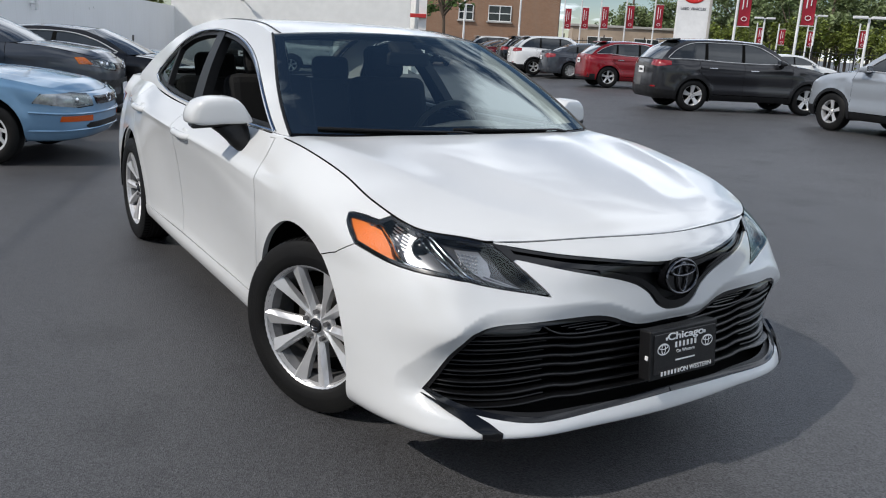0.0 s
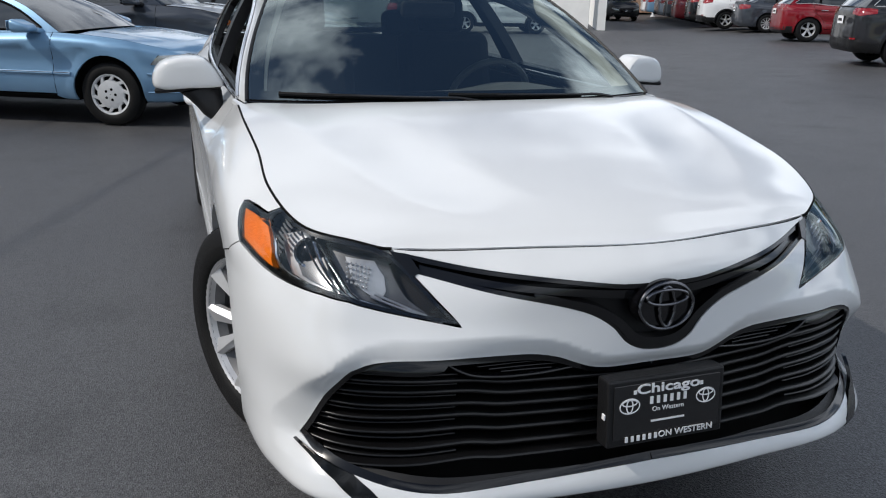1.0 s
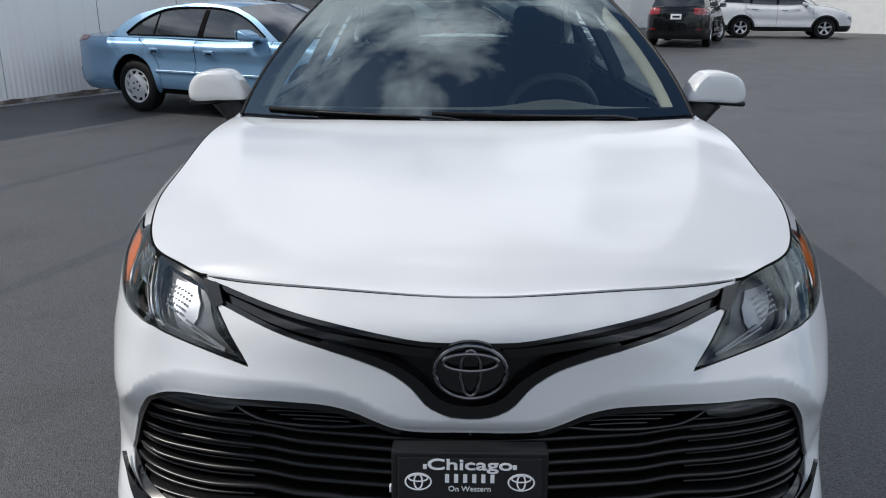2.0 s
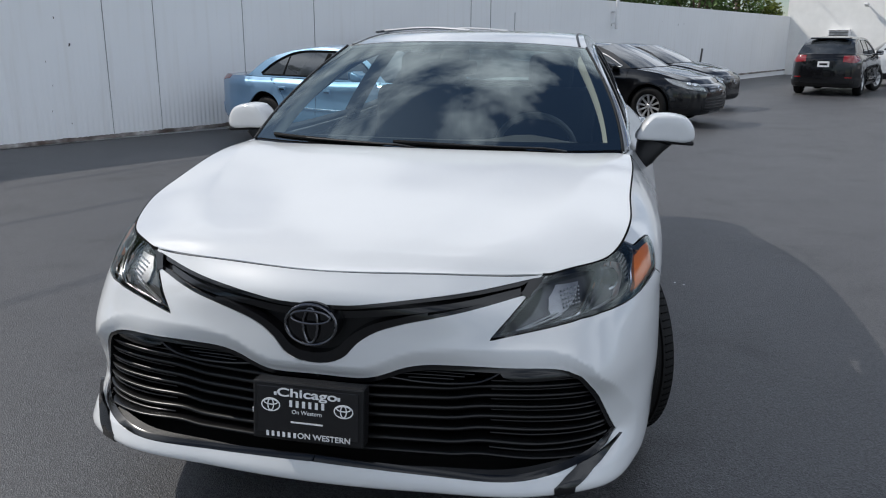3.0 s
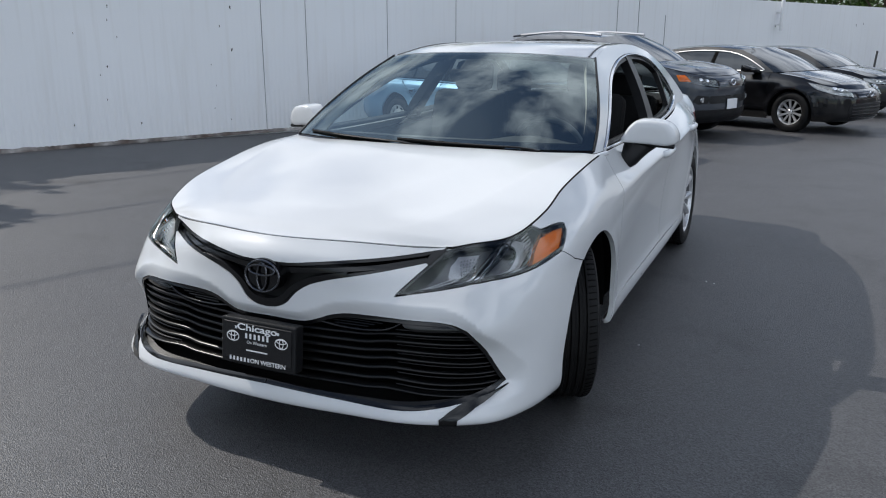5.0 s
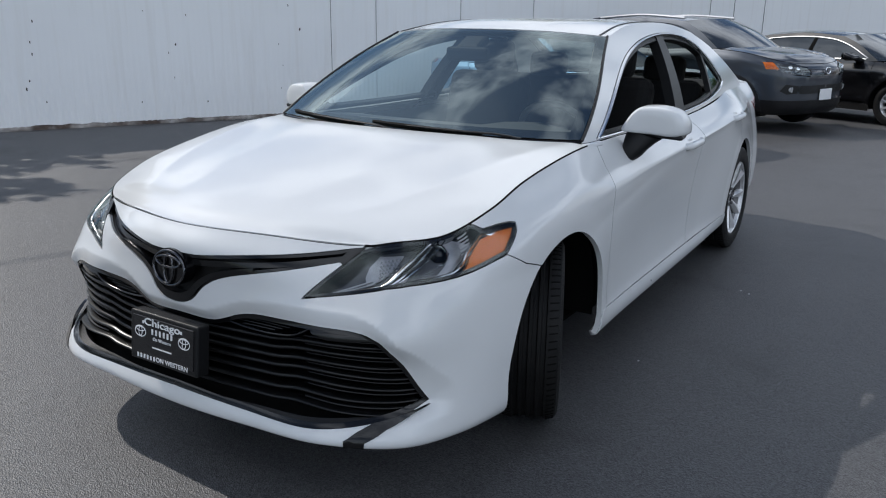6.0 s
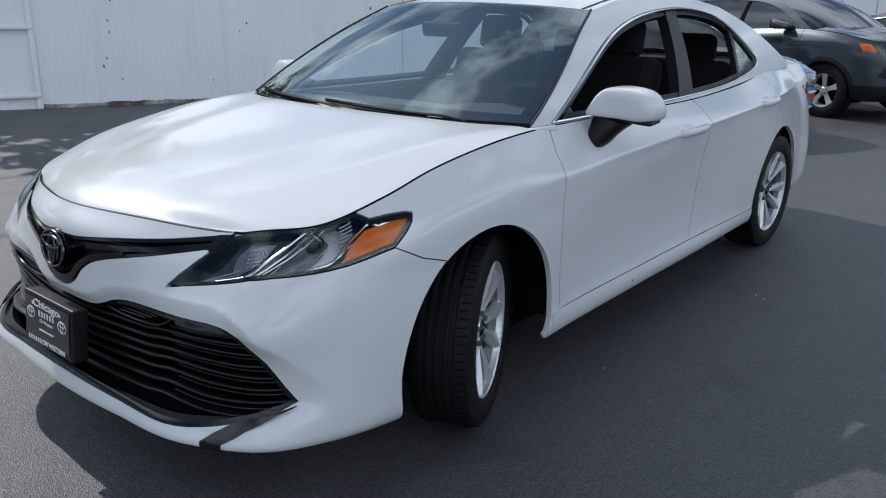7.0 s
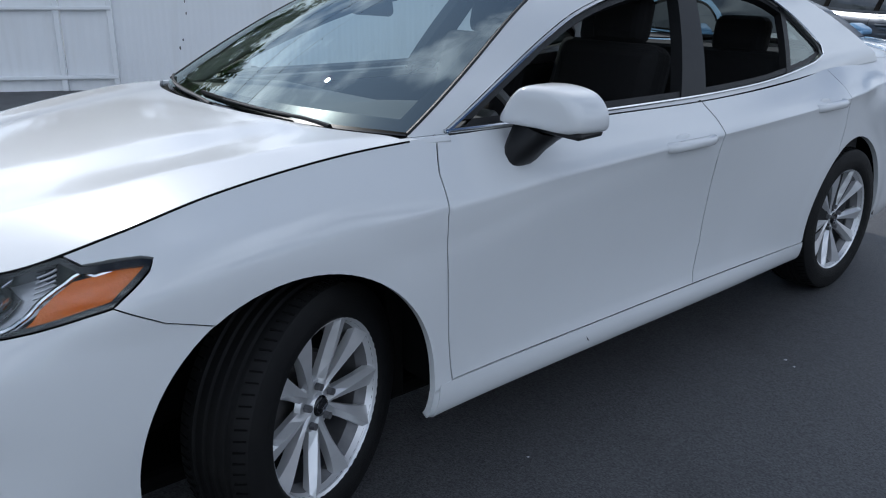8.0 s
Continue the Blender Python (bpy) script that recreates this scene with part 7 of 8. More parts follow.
        if cladding:
            for cy in (0, wb):
                a_, b_ = arch(cy, .33, ra + .055, ra + .055, 190, -10, 18), arch(cy, .33, ra - .004, ra - .004, 190, -10, 18)
                part("arch_cladding", panel("arch_cladding", B, [np.vstack([B.find(a_, **side_), B.find(b_, **side_)[::-1]])], .05, UV, .02, out=.008, mirror=mir), cladding, car)
        # dark line along the shut lines
        sg = -1 if mir else 1
        for line in (c0, c1, c2):
            q = run(line, 14)
            p_ = (B(q[:, 0], np.clip(q[:, 1], 0, 8)) - [.004, 0, 0]) * [sg, 1, 1]
            part("door_seal", tube("door_seal", [Vector(v) for v in p_], .0055, 5), M_UNDER, car)
        if mouldings:
            for ya, yb in ((ra + .01, yd[0] - .008), (yd[0] + .008, yd[1] - .008), (yd[1] + .008, wb - ra - .03)):
                q = B.find(np.column_stack([np.linspace(ya, yb, 10), np.full(10, .50)]), **side_)
                p_ = (B(q[:, 0], q[:, 1]) + [.004, 0, 0]) * [sg, 1, 1]
                strip_ = part("side_moulding", tube("side_moulding", [Vector(v) for v in p_], .018, 8), paint_, car)
                # added chrome line stands for the highlight on the moulding's top edge
                part("bright_insert", tube("bright_insert", [Vector(v) for v in p_ + [.013 * sg, 0, .011]], .0055, 5), M_CHROME, strip_, "thin chrome strip standing for the moulding's highlight")
            sq = np.linspace(0, B.find([(-.40, .56)], **side_)[0, 0], 24)
            v0 = B.find([(.1, .50)], use=(0, 2), lo=0, hi=B.s[3])[0, 1]
            part("bumper_line", tube("bumper_line", [Vector(v) for v in (B(sq, np.full(24, v0)) * [sg, 1, 1] + [0, -.008, 0])], .016, 6, .8), paint_, car)
            v1 = B.find([(.1, .345)], use=(0, 2), lo=0, hi=B.s[3])[0, 1]
            part("bumper_lip", tube("bumper_lip", [Vector(v) for v in (B(sq, np.full(24, v1)) * [sg, 1, 1] + [0, -.004, 0])], .011, 6, .8), paint_, car)
        # lamps and handles
        (x0, z0), (x1, z1) = lamp
        lp = B.find([(x0, z0 - lamp_h * .4), (x0 + .02, z0 + lamp_h * .5), ((x0 + x1) / 2, (z0 + z1) / 2 + lamp_h * .62), (x1, z1 + lamp_h * .5), (x1 + .02, z1 - .02), ((x0 + x1) / 2, (z0 + z1) / 2 - lamp_h * .5)], use=(0, 2), lo=0, hi=B.s[4])
        hl = part("headlight", panel("headlight", B, [lp], .04, UV, .01, out=.003, mirror=mir), M_LAMPDARK if name == "grey_suv" else M_LAMPGLASS, car, "clear headlight")
        cov = part("lens", panel("lens", B, [shrink(lp * UV, .004) / UV], .04, UV, 0, out=.010, mirror=mir), M_LENS, hl)
        cov.visible_shadow = False
        rl = np.vstack([lp, lp[:1]])
        part("lamp_seal", tube("lamp_seal", [Vector(v) for v in B(rl[:, 0], np.clip(rl[:, 1], 0, 8)) * [sg, 1, 1] + [0, -.004, 0]], .006, 5), M_UNDER, hl)
        if mouldings:
            q = B.find([(x0 + (x1 - x0) * .62, z0 - lamp_h * .46), (x0 + (x1 - x0) * .64, z0 + lamp_h * .54)], use=(0, 2), lo=0, hi=B.s[4])
            part("lamp_divider", tube("lamp_divider", [Vector(v) for v in B(q[:, 0], q[:, 1]) * [sg, 1, 1] + [0, -.010, 0]], .006, 5), M_LAMPGLASS, hl)
        for f_ in ((.40, .62) if not mouldings else (.5,)):
            c = B(*B.find([(x0 + (x1 - x0) * f_, z0 + (z1 - z0) * f_ + lamp_h * .05)], use=(0, 2), lo=0, hi=B.s[4]).T)[0]
            ball = bmesh.new()
            bmesh.ops.create_uvsphere(ball, u_segments=14, v_segments=8, radius=lamp_h * .30)
            for fc_ in ball.faces:
                fc_.smooth = True
            bmesh.ops.transform(ball, matrix=Matrix.Translation((sg * c[0], c[1] + lamp_h * .16, c[2])), verts=ball.verts)
            part("lamp_bowl", ball, M_CHROME, hl)
        q = B.find([(x0 + (x1 - x0) * f_, z0 + (z1 - z0) * f_ - lamp_h * .30) for f_ in (.08, .3, .6, .95)], use=(0, 2), lo=0, hi=B.s[4])
        part("bright_bar", tube("bright_bar", [Vector(v) for v in B(q[:, 0], q[:, 1]) * [sg, 1, 1] + [0, -.004, 0]], .007, 6), M_CHROME, hl)
        if fog and suv:
            zf = (low[0][1] + low[1][1]) / 2
            fg_ = B.find([(W * .62, zf - .05), (W * .60, zf + .05), (W * .80, zf + .07), (W * .86, zf - .02), (W * .78, zf - .06)], use=(0, 2), lo=0, hi=B.s[4])
            pod = part("fog_pod", panel("fog_pod", B, [fg_], .04, UV, .01, out=.004, mirror=mir), M_PLASTIC, car)
            c = B(*B.find([(W * .72, zf)], use=(0, 2), lo=0, hi=B.s[4]).T)[0]
            part("fog_lamp", cyl(.038, .036, (sg * c[0], c[1] + .02, c[2]), (sg * c[0], c[1] - .014, c[2]), 14), M_LAMPGLASS, pod)
        if amber:
            lp2 = B.find([(x1 - .045, z1 - .03), (x1 - .035, z1 + lamp_h * .42), (x1 + .015, z1 + lamp_h * .42), (x1 + .02, z1 - .03)], use=(0, 2), lo=0, hi=B.s[4])
            part("turn_signal", panel("turn_signal", B, [lp2], .04, UV, .005, out=.009, mirror=mir), M_AMBER, hl)
        if amber_low:
            zl, zh, xa, xb = amber_low
            la = B.find([(xa, zl), (xa, zh), (xb, zh + .005), (xb + .01, zl + .01)], use=(0, 2), lo=0, hi=B.s[4])
            part("turn_signal", panel("turn_signal", B, [la], .04, UV, .006, out=.006, mirror=mir), M_AMBERDULL, car, "dull amber bumper lamp")
        t0, t1 = tail
        tl = B.find([(W * .52, t0 + .03), (W * .52, t1 - .01), (W * .80, t1), (W * .94, t1 - .02), (W * .955, t0 + .05), (W * .80, t0)], **tail_)
        part("tail_lamp", panel("tail_lamp", B, [tl], .05, UV, .01, out=.006, mirror=mir), M_REDLENS, car, "red tail lamp")
        if suv:
            rf = B.find([(W * .62, .50), (W * .62, .53), (W * .80, .53), (W * .80, .50)], **tail_)
            part("bumper_reflector", panel("bumper_reflector", B, [rf], .05, UV, .005, out=.012, mirror=mir), M_REDLENS, car, "red bumper reflector")
        for yh in (yd[0] + (yd[1] - yd[0]) * .80, yd[1] + (yd[2] - yd[1]) * .80):
            c = B(*B.find([(yh, s_top(yh) - .13)], **side_).T)[0]
            k = -1 if mir else 1
            if mouldings:
                hd = part("door_handle", box((.022, .155, .052), (k * (c[0] + .004), yh, c[2]), None, .010), paint_, car)
                # no recess is cut; a black block stands for its shade
                part("handle_slot", box((.010, .095, .020), (k * (c[0] + .0125), yh - .012, c[2] - .008), None, .004), M_UNDER, hd, "dark block standing for the shaded finger slot")
            else:
                part("door_handle", box((.03, .20, .028), (k * (c[0] + .01), yh, c[2]), None, .01), paint_ if not chrome else M_CHROME, car)
    (gx0, gz1), (gx1, gz0) = grille
    gl = both(B.find([(0, gz1), (gx1, gz1 + .01), (gx1 - .03, gz0 + .02), (gx1 * .6, gz0), (0, gz0)], **nose_))
    gr = part("grille", panel("grille", B, [gl], .05, UV, .01, out=.005), grille_mat or M_PIANO, car)
    for i in range(3):
        z = gz0 + (gz1 - gz0) * (i + .75) / 3.4
        ln = both(B.find([(0, z + .008), (gx1 * .9, z + .008), (gx1 * .9, z - .008), (0, z - .008)], **nose_))
        part("grille_bar", panel("grille_bar", B, [ln], .06, UV, .01, out=.014), M_DCHROME, gr)
    (lx0, lz1), (lx1, lz0) = low
    ll = both(B.find([(0, lz1), (lx1, lz1), (lx1 + .06, (lz0 + lz1) / 2), (lx1, lz0), (0, lz0)], **nose_))
    part("lower_intake", panel("lower_intake", B, [ll], .05, UV, .01, out=.005), M_PLASTIC, car)
    for i in range(low_bars):
        z = lz0 + (lz1 - lz0) * (i + .5) / low_bars
        ln = both(B.find([(0, z + .008), (lx1 * .98, z + .008), (lx1 * .98, z - .008), (0, z - .008)], **nose_))
        part("intake_bar", panel("intake_bar", B, [ln], .06, UV, .01, out=.014), M_DCHROME, car)
    for lo_, hi_, nm in ((0, B.find([(-.43, .34)], **side_)[0, 0], "front_valance"), (B.find([(wb + .45, .34)], **side_)[0, 0], B.end, "rear_valance")):
        zz = .30 + tall + (.10 if suv else 0)
        sq = np.linspace(lo_, hi_, 18)
        up_ = np.array([np.interp(zz, B(np.full(30, a), np.linspace(0, 4.5, 30))[:, 2], np.linspace(0, 4.5, 30)) for a in sq])
        edge_ = np.column_stack([sq, up_])
        loop_ = np.vstack([edge_, np.column_stack([sq[::-1], np.full(18, .4)])])
        if suv or nm == "rear_valance":
            for mir in (False, True):
                part(nm, panel(nm, B, [loop_], .06, UV, .01, out=.006, mirror=mir), M_PLASTIC if suv else paint_, car)
    badge_ = oval(.062, .042, (0, -fo - .012, (gz0 + gz1) / 2 + .02), .1, 24)
    part("badge", tube("badge", badge_, .008, 6, closed=True), M_CHROME, gr)
    if front_plate:
        part("front_plate", box((.30, .014, .15), (0, -fo - .02, lz0 - .02), None, .004, 1), M_PRINT, car)
    if rear_plate:
        rp = part("rear_plate", box((.30, .014, .15), (0, rear + .03, .80 if not suv else .86), None, .004, 1), M_PRINT, car)
        part("plate_bar", box((.2, .004, .05), (0, rear + .039, .80 if not suv else .86), None, 0), M_PLASTIC, rp)
    rb = B.find([(0, .50), (W * .7, .50), (W * .88, .46), (W * .86, .30 + tall), (0, .28 + tall)], **tail_)
    for mir in (False, True):
        part("rear_bumper_trim", panel("rear_bumper_trim", B, [rb], .08, UV, .01, out=.008, mirror=mir), cladding or paint_, car)
    # bonnet
    s_c = B.find([(.30, s_top(.30))], **side_)[0, 0]
    zc = lambda y: np.interp(y, [-fo, -fo + .3, -.1, .3], [nose, nose + .11, (nose + cowl) / 2 + .08, cowl + .03])

    def bonnet(u, w):
        u, w = np.atleast_1d(u).astype(float), np.atleast_1d(w).astype(float)
        a = np.abs(u)
        sf = B.s[2] * .9
        e = B(sf + (s_c - sf) * w, np.full(len(w), 8.0))
        f0 = B(sf * a, np.full(len(w), 8.0))
        y = (1 - w) * f0[:, 1] + w * (.30 - bow * (1 - a ** 2)) + (e[:, 1] - ((1 - w) * B([sf], [8.0])[0, 1] + w * .30)) * a ** 2
        ztop = zc((1 - w) * (-fo + .1) + w * .2)
        zt = np.where(w < 1e-3, f0[:, 2], ztop)
        z = ztop + (e[:, 2] - ztop) * (.5 * a ** 2 + .5 * a ** 5) + (.012 if not mouldings else .003) * np.exp(-((a - .62 - .16 * w) / .07) ** 2) * np.clip(w * 4, 0, 1)
        k = np.clip(1 - w / .12, 0, 1) ** 2
        return np.stack([np.sign(u) * a * e[:, 0], y, z * (1 - k) + f0[:, 2] * k], 1)

    part("bonnet", panel("bonnet", bonnet, [square()], .05, (.8, 1.0), .015, gap=.004), paint_, car)
    ev = np.linspace(0, 1, 16)
    rimline = np.vstack([bonnet(-np.ones(16), ev[::-1]), bonnet(np.linspace(-1, 1, 16), np.zeros(16))[1:-1], bonnet(np.ones(16), ev)])
    part("bonnet_seal", tube("bonnet_seal", [Vector(v) for v in rimline - [0, 0, .003 if not mouldings else .0045]], .006 if not mouldings else .004, 5), M_UNDER, car)
    # cabin
    bx_ = lambda y: np.interp(y, [.2, .6, wb, rear - .6, rear], [W * .86, W * .885, W * .885, W * .84, W * .80])
    bz_ = lambda y: np.array([s_top(q) for q in np.atleast_1d(y)])
    lean_ = .30 if suv else .40

    def side(y, z):
        y, z = np.atleast_1d(y), np.atleast_1d(z)
        h_ = np.maximum(z - bz_(y), -.03)
        return np.stack([bx_(y) - lean_ * h_ - .30 * h_ ** 2, y, z], 1)
    w0, w1 = ws
    r0, r1 = rw
    zr = H - .07
    edge_w = run([(w0, s_top(w0) + .005), (w0 * .45 + w1 * .55, (cowl + zr) / 2 + .05), (w1, zr - .02)], 8)
    rail = run([(w1, zr - .02), ((w1 + r0) / 2, zr + .02), (r0, zr - .03)], 10)
    edge_r = run([(r0, zr - .03), (r0 * .4 + r1 * .6, (deck + zr) / 2 + .03), (r1, s_top(r1) + .005)], 8)
    lowl = np.column_stack([np.linspace(r1, w0, 20), bz_(np.linspace(r1, w0, 20)) + .002])
    loop = np.vstack([edge_w, rail[1:], edge_r[1:], lowl[1:-1]])
    g_lo = lambda y: s_top(y) + .03
    d_top = run([(w0 + .18, g_lo(w0 + .18) + .015), ((w0 + w1) / 2 + (.16 if not mouldings else .11), (cowl + zr) / 2 + .02), (w1 + (.12 if not mouldings else .08), zr - (.075 if not mouldings else .055)), ((w1 + r0) / 2, zr - (.045 if not mouldings else .025)), (r0 - (.08 if not mouldings else .03), zr - (.085 if not mouldings else .062)), ((r0 + r1) / 2 - (.10 if not suv else .05), (deck + zr) / 2 - .01), (r1 - (.30 if not suv else .16), g_lo(r1 - .3) + .02)], 22)
    ylow = np.linspace(r1 - (.34 if not suv else .2), w0 + .2, 12)
    glass_loop = np.vstack([d_top, np.column_stack([ylow, [g_lo(q) for q in ylow]])])
    for mir in (False, True):
        part("cabin_side", panel("cabin_side", side, [loop, glass_loop], .05, (1, 1), .03, mirror=mir), paint_, car)
        part("side_window", panel("side_window", side, [glass_loop], .08, (1, 1), 0, out=-.010, mirror=mir), M_DARKGLASS, car)
        for yb, hw in ((yd[1] + .01, .04), (yd[2] - .05, .04 if not mouldings else .014)):
            pl = np.array([(yb - hw, g_lo(yb)), (yb + hw, g_lo(yb)), (yb + hw - .04, zr - .05), (yb - hw - .02, zr - .05)])
            part("door_pillar", panel("door_pillar", side, [pl], .06, (1, 1), .01, out=-.004, mirror=mir), M_UNDER, car)
        if mouldings:
            p = side(glass_loop[:, 0], glass_loop[:, 1]) * [-1 if mir else 1, 1, 1]
            part("window_seal", tube("window_seal", [Vector(q) for q in p], .011, 5, closed=True), M_UNDER, car)
        if chrome:
            p = side(glass_loop[:, 0], glass_loop[:, 1]) * [-1 if mir else 1, 1, 1]
            part("window_trim", tube("window_trim", [Vector(q) for q in p], .009, 6, closed=True), M_ALLOY, car)
        k = -1 if mir else 1
        yg = w0 + (.36 if mouldings else .44)
        shell = box((.21, .20, .135), (0, 0, 0), None, .045, 4)
        for v in shell.verts:
            f_ = min(max(.5 - v.co.y / .20, 0), 1)
            v.co.x *= 1 - .25 * f_
            v.co.z = v.co.z * (1 - .55 * f_ ** 1.5) - .028 * f_
        for fc_ in shell.faces:
            fc_.smooth = True
        shell.transform(Matrix.Translation((k * (W + .05), yg - .10, belt + .085)) @ Matrix.Rotation(radians(8 * k), 4, "Z"))
        mr = part("door_mirror", shell, paint_, car)
        part("mirror_glass", box((.16, .004, .095), (k * (W + .066), yg + .001, belt + .085), Euler((0, 0, radians(8 * k))).to_matrix(), 0), M_CHROME, mr)
        part("mirror_foot", box((.14, .13, .05), (k * (W - .07), yg - .15, belt + .030), Euler((0, radians(-14 * k), 0)).to_matrix(), .02, 3), paint_ if mouldings else M_PLASTIC, mr)
    def strip(es, mid0, mid1, bulge):
        f_ = spline(np.linspace(0, 1, len(es)), es)

        def sheet(u, w):
            u, w = np.atleast_1d(u).astype(float), np.atleast_1d(w).astype(float)
            e = f_(w)
            my, mz = mid0[0] + (mid1[0] - mid0[0]) * w, mid0[1] + (mid1[1] - mid0[1]) * w + bulge * np.sin(np.pi * w)
            k_ = np.abs(u) ** 2.4
            return np.stack([u * e[:, 0], my + (e[:, 1] - my) * k_, mz + (e[:, 2] - mz) * k_], 1)
        return sheet
    ew, er, ro = (side(q[:, 0], q[:, 1]) for q in (edge_w, edge_r, rail))
    tm = (w1 - .12, zr + .015)
    rm_ = (r0 + .10, zr + .01)
    part("windscreen", panel("windscreen", strip(ew, (w0 - .03 - bow, cowl + .02), tm, .02), [square()], .08, (.65, .8), .004), M_DARKGLASS, car)
    part("roof", panel("roof", strip(ro, tm, rm_, .045), [square()], .08, (.58, 1.3), .02), paint_, car)
    part("rear_window", panel("rear_window", strip(er, rm_, (r1 + (.12 if not suv else .10), deck + .03), .015), [square()], .08, (.6, .7), .004), M_DARKGLASS, car)
    if not suv:
        s_b = B.find([(r1, s_top(r1))], use=(1, 2), lo=B.s[8])[0, 0]
        et = B(np.linspace(s_b, B.end - .55, 8), np.full(8, 8.0))
        part("boot_lid", panel("boot_lid", strip(et, (r1 + .12, deck + .03), (rear - .06, deck + .025), .0), [square()], .08, (.7, .5), .015), paint_, car)
    else:
        s_b = B.find([(r1, s_top(r1))], use=(1, 2), lo=B.s[8])[0, 0]
        et = B(np.linspace(s_b, B.end - .55, 8), np.full(8, 8.0))
        part("tailgate_top", panel("tailgate_top", strip(et, (r1 + .10, deck + .03), (rear - .06, deck + .01), .0), [square()], .08, (.7, .3), .015), paint_, car)
        sp = part("roof_spoiler", box((W * 1.15, .20, .035), (0, r0 + .20, zr + .0), Euler((radians(-6), 0, 0)).to_matrix(), .015), paint_, car)
    if rails:
        for k in (1, -1):
            p = side(rail[:, 0], rail[:, 1]) * [k, 1, 1] + [-.02 * k, 0, .042]
            part("roof_rail", tube("roof_rail", [Vector(q) for q in p], .020, 8), M_ALLOY, car)
    # wheels, wells, floor
    for k in (1, -1):
        for y in (0, wb):
            mm = Matrix.Translation((k * (W - .125), y, {"five": .352, "ten": .33, "cap": .308, "split": .35}[wheels])) @ pose(0, 0, 0, 0, 0, (steer if y == 0 else 0) + (180 if k < 0 else 0))
            put_wheel(car, mm, wheels)
            v, f = lathe([(ra + .01, -.16), (ra + .01, .10)], 24)
            me = mesh_from("wheel_well", v, [q for q in f if all(v[i][2] > -.18 for i in q)])
            me.transform(Matrix.Translation((k * (W - .2), y, .33)))
            part("wheel_well", me, M_UNDER, car)
    part("underbody", box((W * 1.66, L - .60, .45), (0, L / 2 - fo, .45 + tall), None, .05), M_UNDER, car)
    part("cabin_inside", box((W * 1.5, r1 - w0 - .4, .5), (0, (r1 + w0) / 2, belt - .30), None, .05), M_INTERIOR, car)
    return car


LOT = -26.0      # the way cars along the wall face, degrees from +x
parked_car("blue_sedan", "older light blue four-door sedan with plastic wheel covers", (-1.50, 6.206), LOT, M_BLUE, L=4.66, W=.885, H=1.31, wb=2.62, fo=.89, tall=.04, door_low=.26, doors=(.55, .52), bow=.05, nose=.70, cowl=.88, belt=.86, belt_r=.86, deck=.87, boxy=.35, mouldings=True,
           ws=(.51, 1.20), rw=(2.32, 3.10), wheels="cap", lamp=((.40, .625), (.83, .632)), lamp_h=.125, grille=((0, .655), (.36, .575)), low=((0, .41), (.46, .345)), amber_low=(.425, .482, .42, .77), chrome=False)
parked_car("grey_suv", "dark grey compact sport utility vehicle with roof rails", (-.64, 9.35), LOT + 5, M_GREY, suv=True, L=4.53, W=.92, H=1.575, wb=2.66, fo=.86, boxy=.6, nose=.94, cowl=1.11, belt=1.08, belt_r=1.12, deck=1.16, tall=.06,
           ws=(.36, 1.10), rw=(2.75, 3.42), wheels="five", cladding=M_PLASTIC, lamp=((.38, .83), (.84, .90)), lamp_h=.13, grille=((0, .87), (.40, .79)), low=((0, .66), (.52, .55)), amber=True, chrome=False, rails=True, front_plate=True)
parked_car("black_sedan", "glossy black four-door sedan with silver alloy wheels", (1.26, 11.45), LOT, M_BLACKP, L=4.78, W=.91, H=1.40, wb=2.775, fo=.88, nose=.71, cowl=.95, belt=.93, belt_r=.97, deck=1.03, wheels="ten", lamp=((.46, .65), (.84, .74)), lamp_h=.15, amber=False,
           grille=((0, .66), (.40, .58)), low=((0, .50), (.50, .26)), low_bars=5)
parked_car("black_sports_sedan", "low black sports sedan with mesh grille", (2.02, 15.5), LOT, M_BLACKP, L=4.95, W=.93, H=1.40, wb=2.9, fo=.88, nose=.74, cowl=.97, wheels="five", lamp=((.50, .68), (.84, .74)), lamp_h=.08, grille=((0, .72), (.34, .44)), low=((0, .34), (.60, .24)), chrome=False)
parked_car("black_suv", "black mid-size sport utility vehicle seen from behind", (8.3, 24.4), 67, M_BLACKP, suv=True, L=4.7, W=.90, H=1.62, wb=2.70, fo=.95, nose=.86, cowl=1.10, belt=1.06, belt_r=1.10, deck=1.12, tall=.04, ws=(.38, 1.12), rw=(2.95, 3.55), wheels="five", steer=-20, tail=(.90, 1.10))
parked_car("white_crossover", "white crossover parked by the end wall", (12.35, 25.9), -12, M_WHITE, suv=True, L=4.69, W=.92, H=1.70, wb=2.70, fo=.93, nose=.86, cowl=1.10, belt=1.06, belt_r=1.12, deck=1.14, tall=.04, ws=(.38, 1.12), rw=(2.85, 3.5), wheels="five", cladding=M_PLASTIC)
parked_car("charcoal_suv", "dark charcoal compact sport utility vehicle with five split spokes", (15.12, 8.70), LOT, M_CHAR, suv=True, boxy=.6, L=4.50, W=.90, H=1.63, wb=2.74, fo=.85, nose=.86, cowl=1.09, belt=1.07, belt_r=1.12, deck=1.10, tall=.05, ws=(.40, 1.12), rw=(2.92, 3.50), wheels="split", cladding=M_PLASTIC, tail=(.95, 1.10))
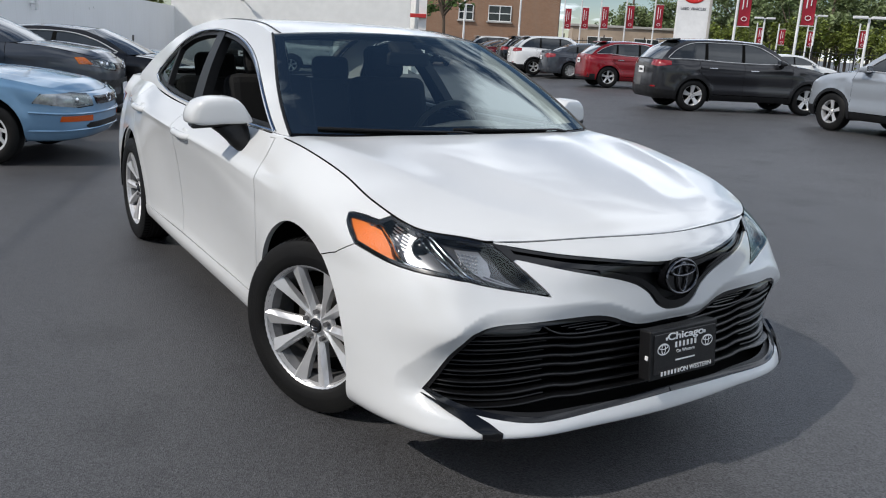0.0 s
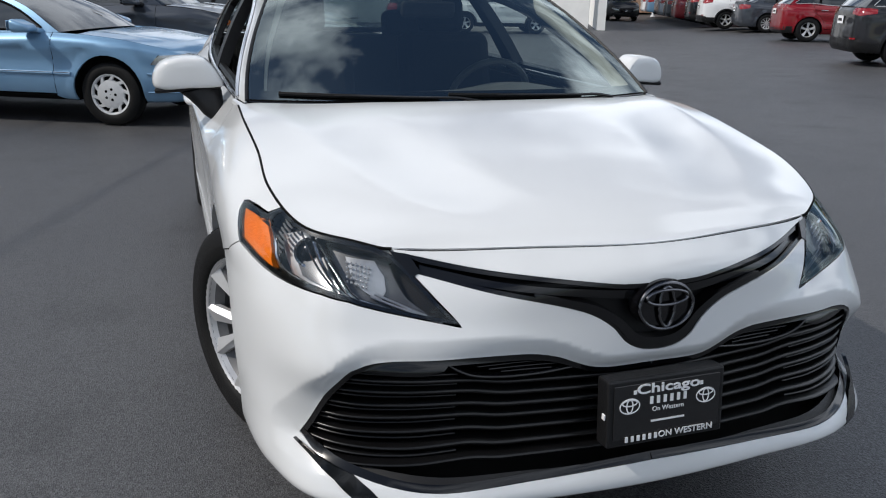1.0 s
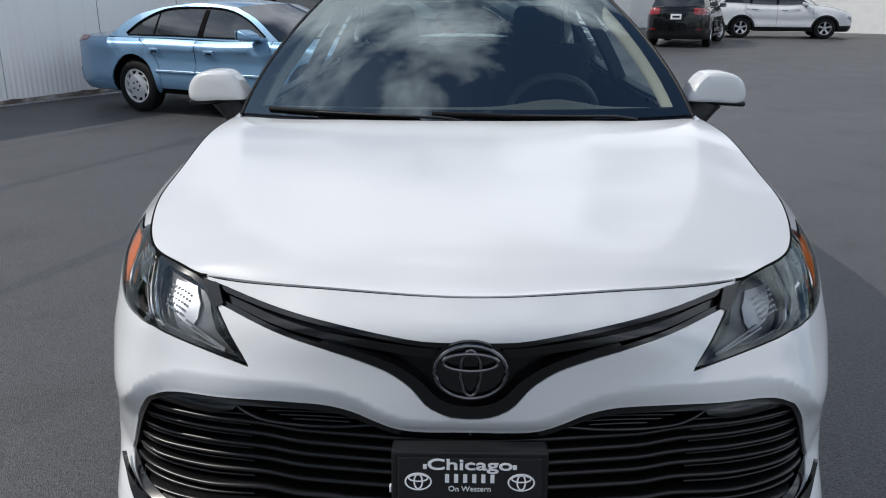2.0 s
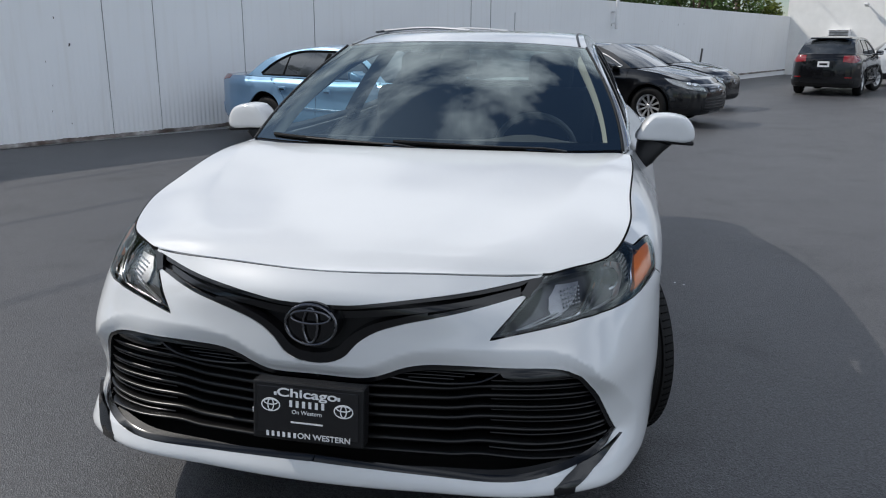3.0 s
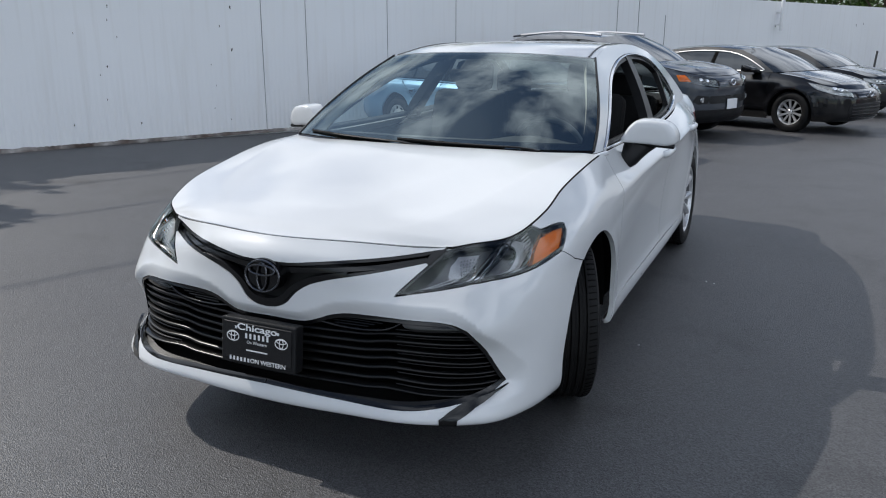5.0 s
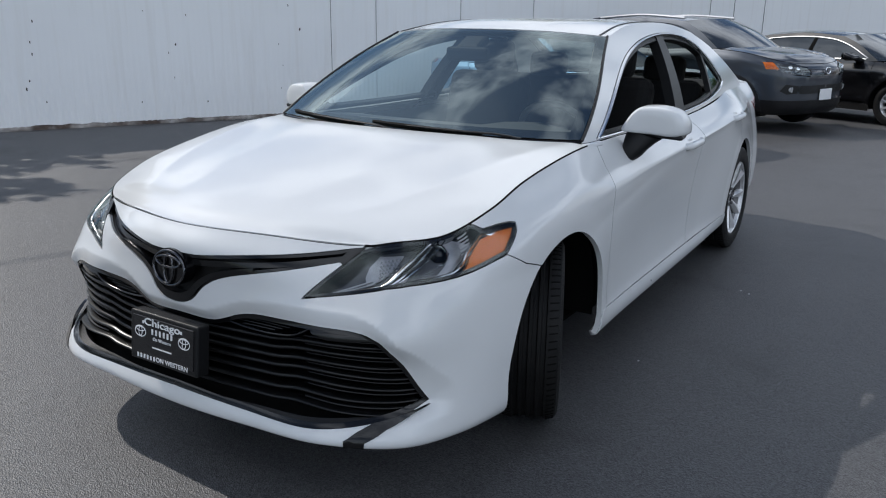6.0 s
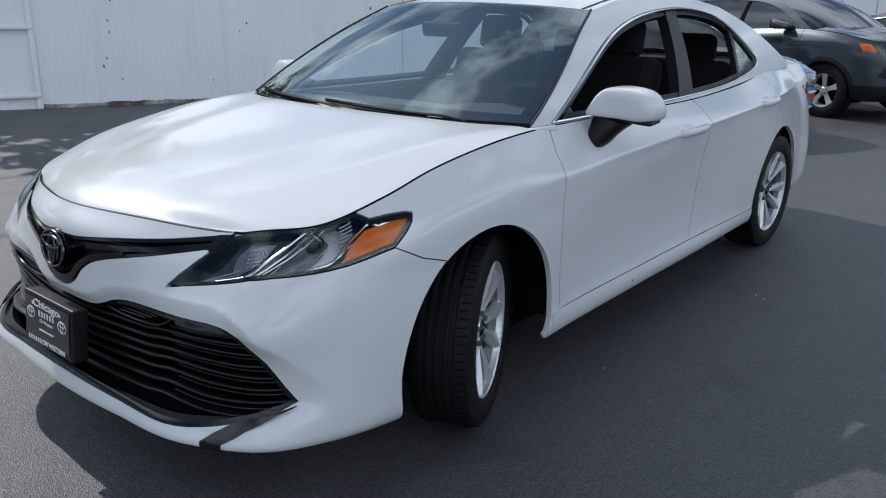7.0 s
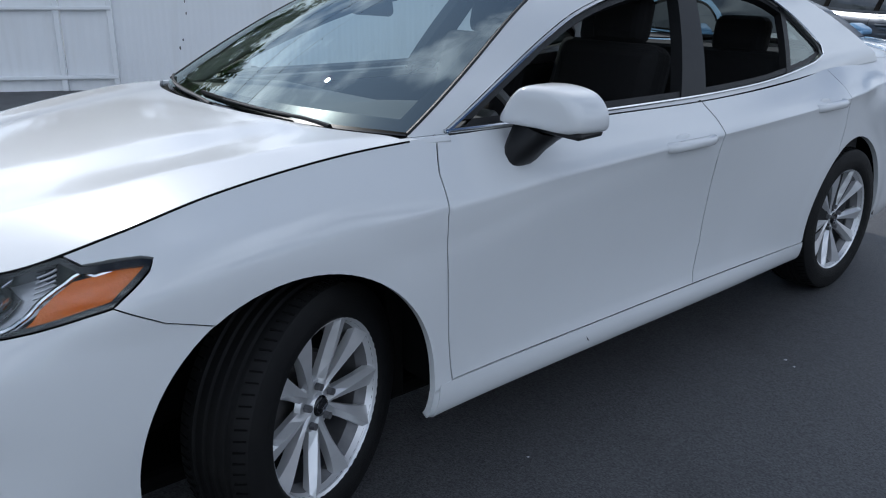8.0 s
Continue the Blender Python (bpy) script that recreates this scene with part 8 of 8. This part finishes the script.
parked_car("red_crossover", "small red crossover with silver five-spoke wheels", (19.60, 16.40), LOT, M_RED, suv=True, L=4.13, W=.88, H=1.56, wb=2.53, fo=.82, nose=.80, cowl=1.02, belt=1.02, belt_r=1.10, deck=1.06, tall=.04, ws=(.36, 1.05), rw=(2.45, 3.12), wheels="five", tail=(.88, 1.06))
parked_car("dark_sedan", "dark grey sedan parked tail out", (22.66, 21.5), LOT, M_GREY, L=4.7, wb=2.75, wheels="ten", H=1.45, tail=(.80, .98), chrome=False)
parked_car("white_suv", "white sport utility vehicle parked tail out", (22.61, 23.9), LOT, M_WHITE, suv=True, L=4.52, W=.92, H=1.68, wb=2.69, fo=.92, nose=.86, cowl=1.08, belt=1.06, belt_r=1.12, deck=1.12, tall=.04, ws=(.38, 1.12), rw=(2.8, 3.42), wheels="five", cladding=M_PLASTIC, tail=(.95, 1.12))
parked_car("silver_suv", "silver blue sport utility vehicle facing the aisle", (13.93, 5.90), 78, M_SILVER, suv=True, boxy=.6, L=4.53, W=.92, H=1.70, wb=2.69, fo=.85, nose=.90, cowl=1.10, belt=1.08, belt_r=1.12, deck=1.14, tall=.05, ws=(.36, 1.10), rw=(2.85, 3.42), wheels="five", cladding=M_PLASTIC)
FAR = (("far_suv", True, M_BLACKP), ("far_sedan", False, M_RED), ("far_sedan", False, M_GREY), ("far_sedan", False, M_SILVER), ("far_suv", True, M_WHITE), ("far_sedan", False, M_BLUE), ("far_sedan", False, M_WHITE))
for i, (nm, s_, pt) in enumerate(FAR):
    x, y = 22.9 + .446 * 2.95 * (i + 1), 24.3 + .895 * 2.95 * (i + 1)
    word = {M_BLACKP: "black", M_RED: "red", M_GREY: "dark grey", M_SILVER: "silver", M_WHITE: "white", M_BLUE: "blue"}[pt]
    lab = "%s %s in the far row of parked cars" % (word, "sport utility vehicle" if s_ else "sedan")
    if s_:
        parked_car(nm, lab, (x, y), LOT, pt, suv=True, L=4.6, W=.91, H=1.68, wb=2.69, nose=.86, cowl=1.08, belt=1.06, belt_r=1.12, deck=1.12, tall=.04, rw=(2.8, 3.42), wheels="five", tail=(.95, 1.12), group="far row of parked cars")
    else:
        parked_car(nm, lab, (x, y), LOT, pt, chrome=False, group="far row of parked cars")
parked_car("black_pickup_suv", "black sport utility vehicle facing the aisle, far off", (23.8, 40.5), 258, M_BLACKP, suv=True, L=4.8, W=.95, H=1.75, wb=2.8, nose=.95, cowl=1.15, belt=1.10, belt_r=1.15, deck=1.18, tall=.05, rw=(2.95, 3.6), wheels="five")
parked_car("white_sedan_far", "white sedan parked by the iron fence", (33.5, 20.0), LOT, M_WHITE, chrome=False)
parked_car("dark_sedan_far", "dark sedan parked by the iron fence", (31.0, 22.3), LOT, M_GREY, chrome=False)
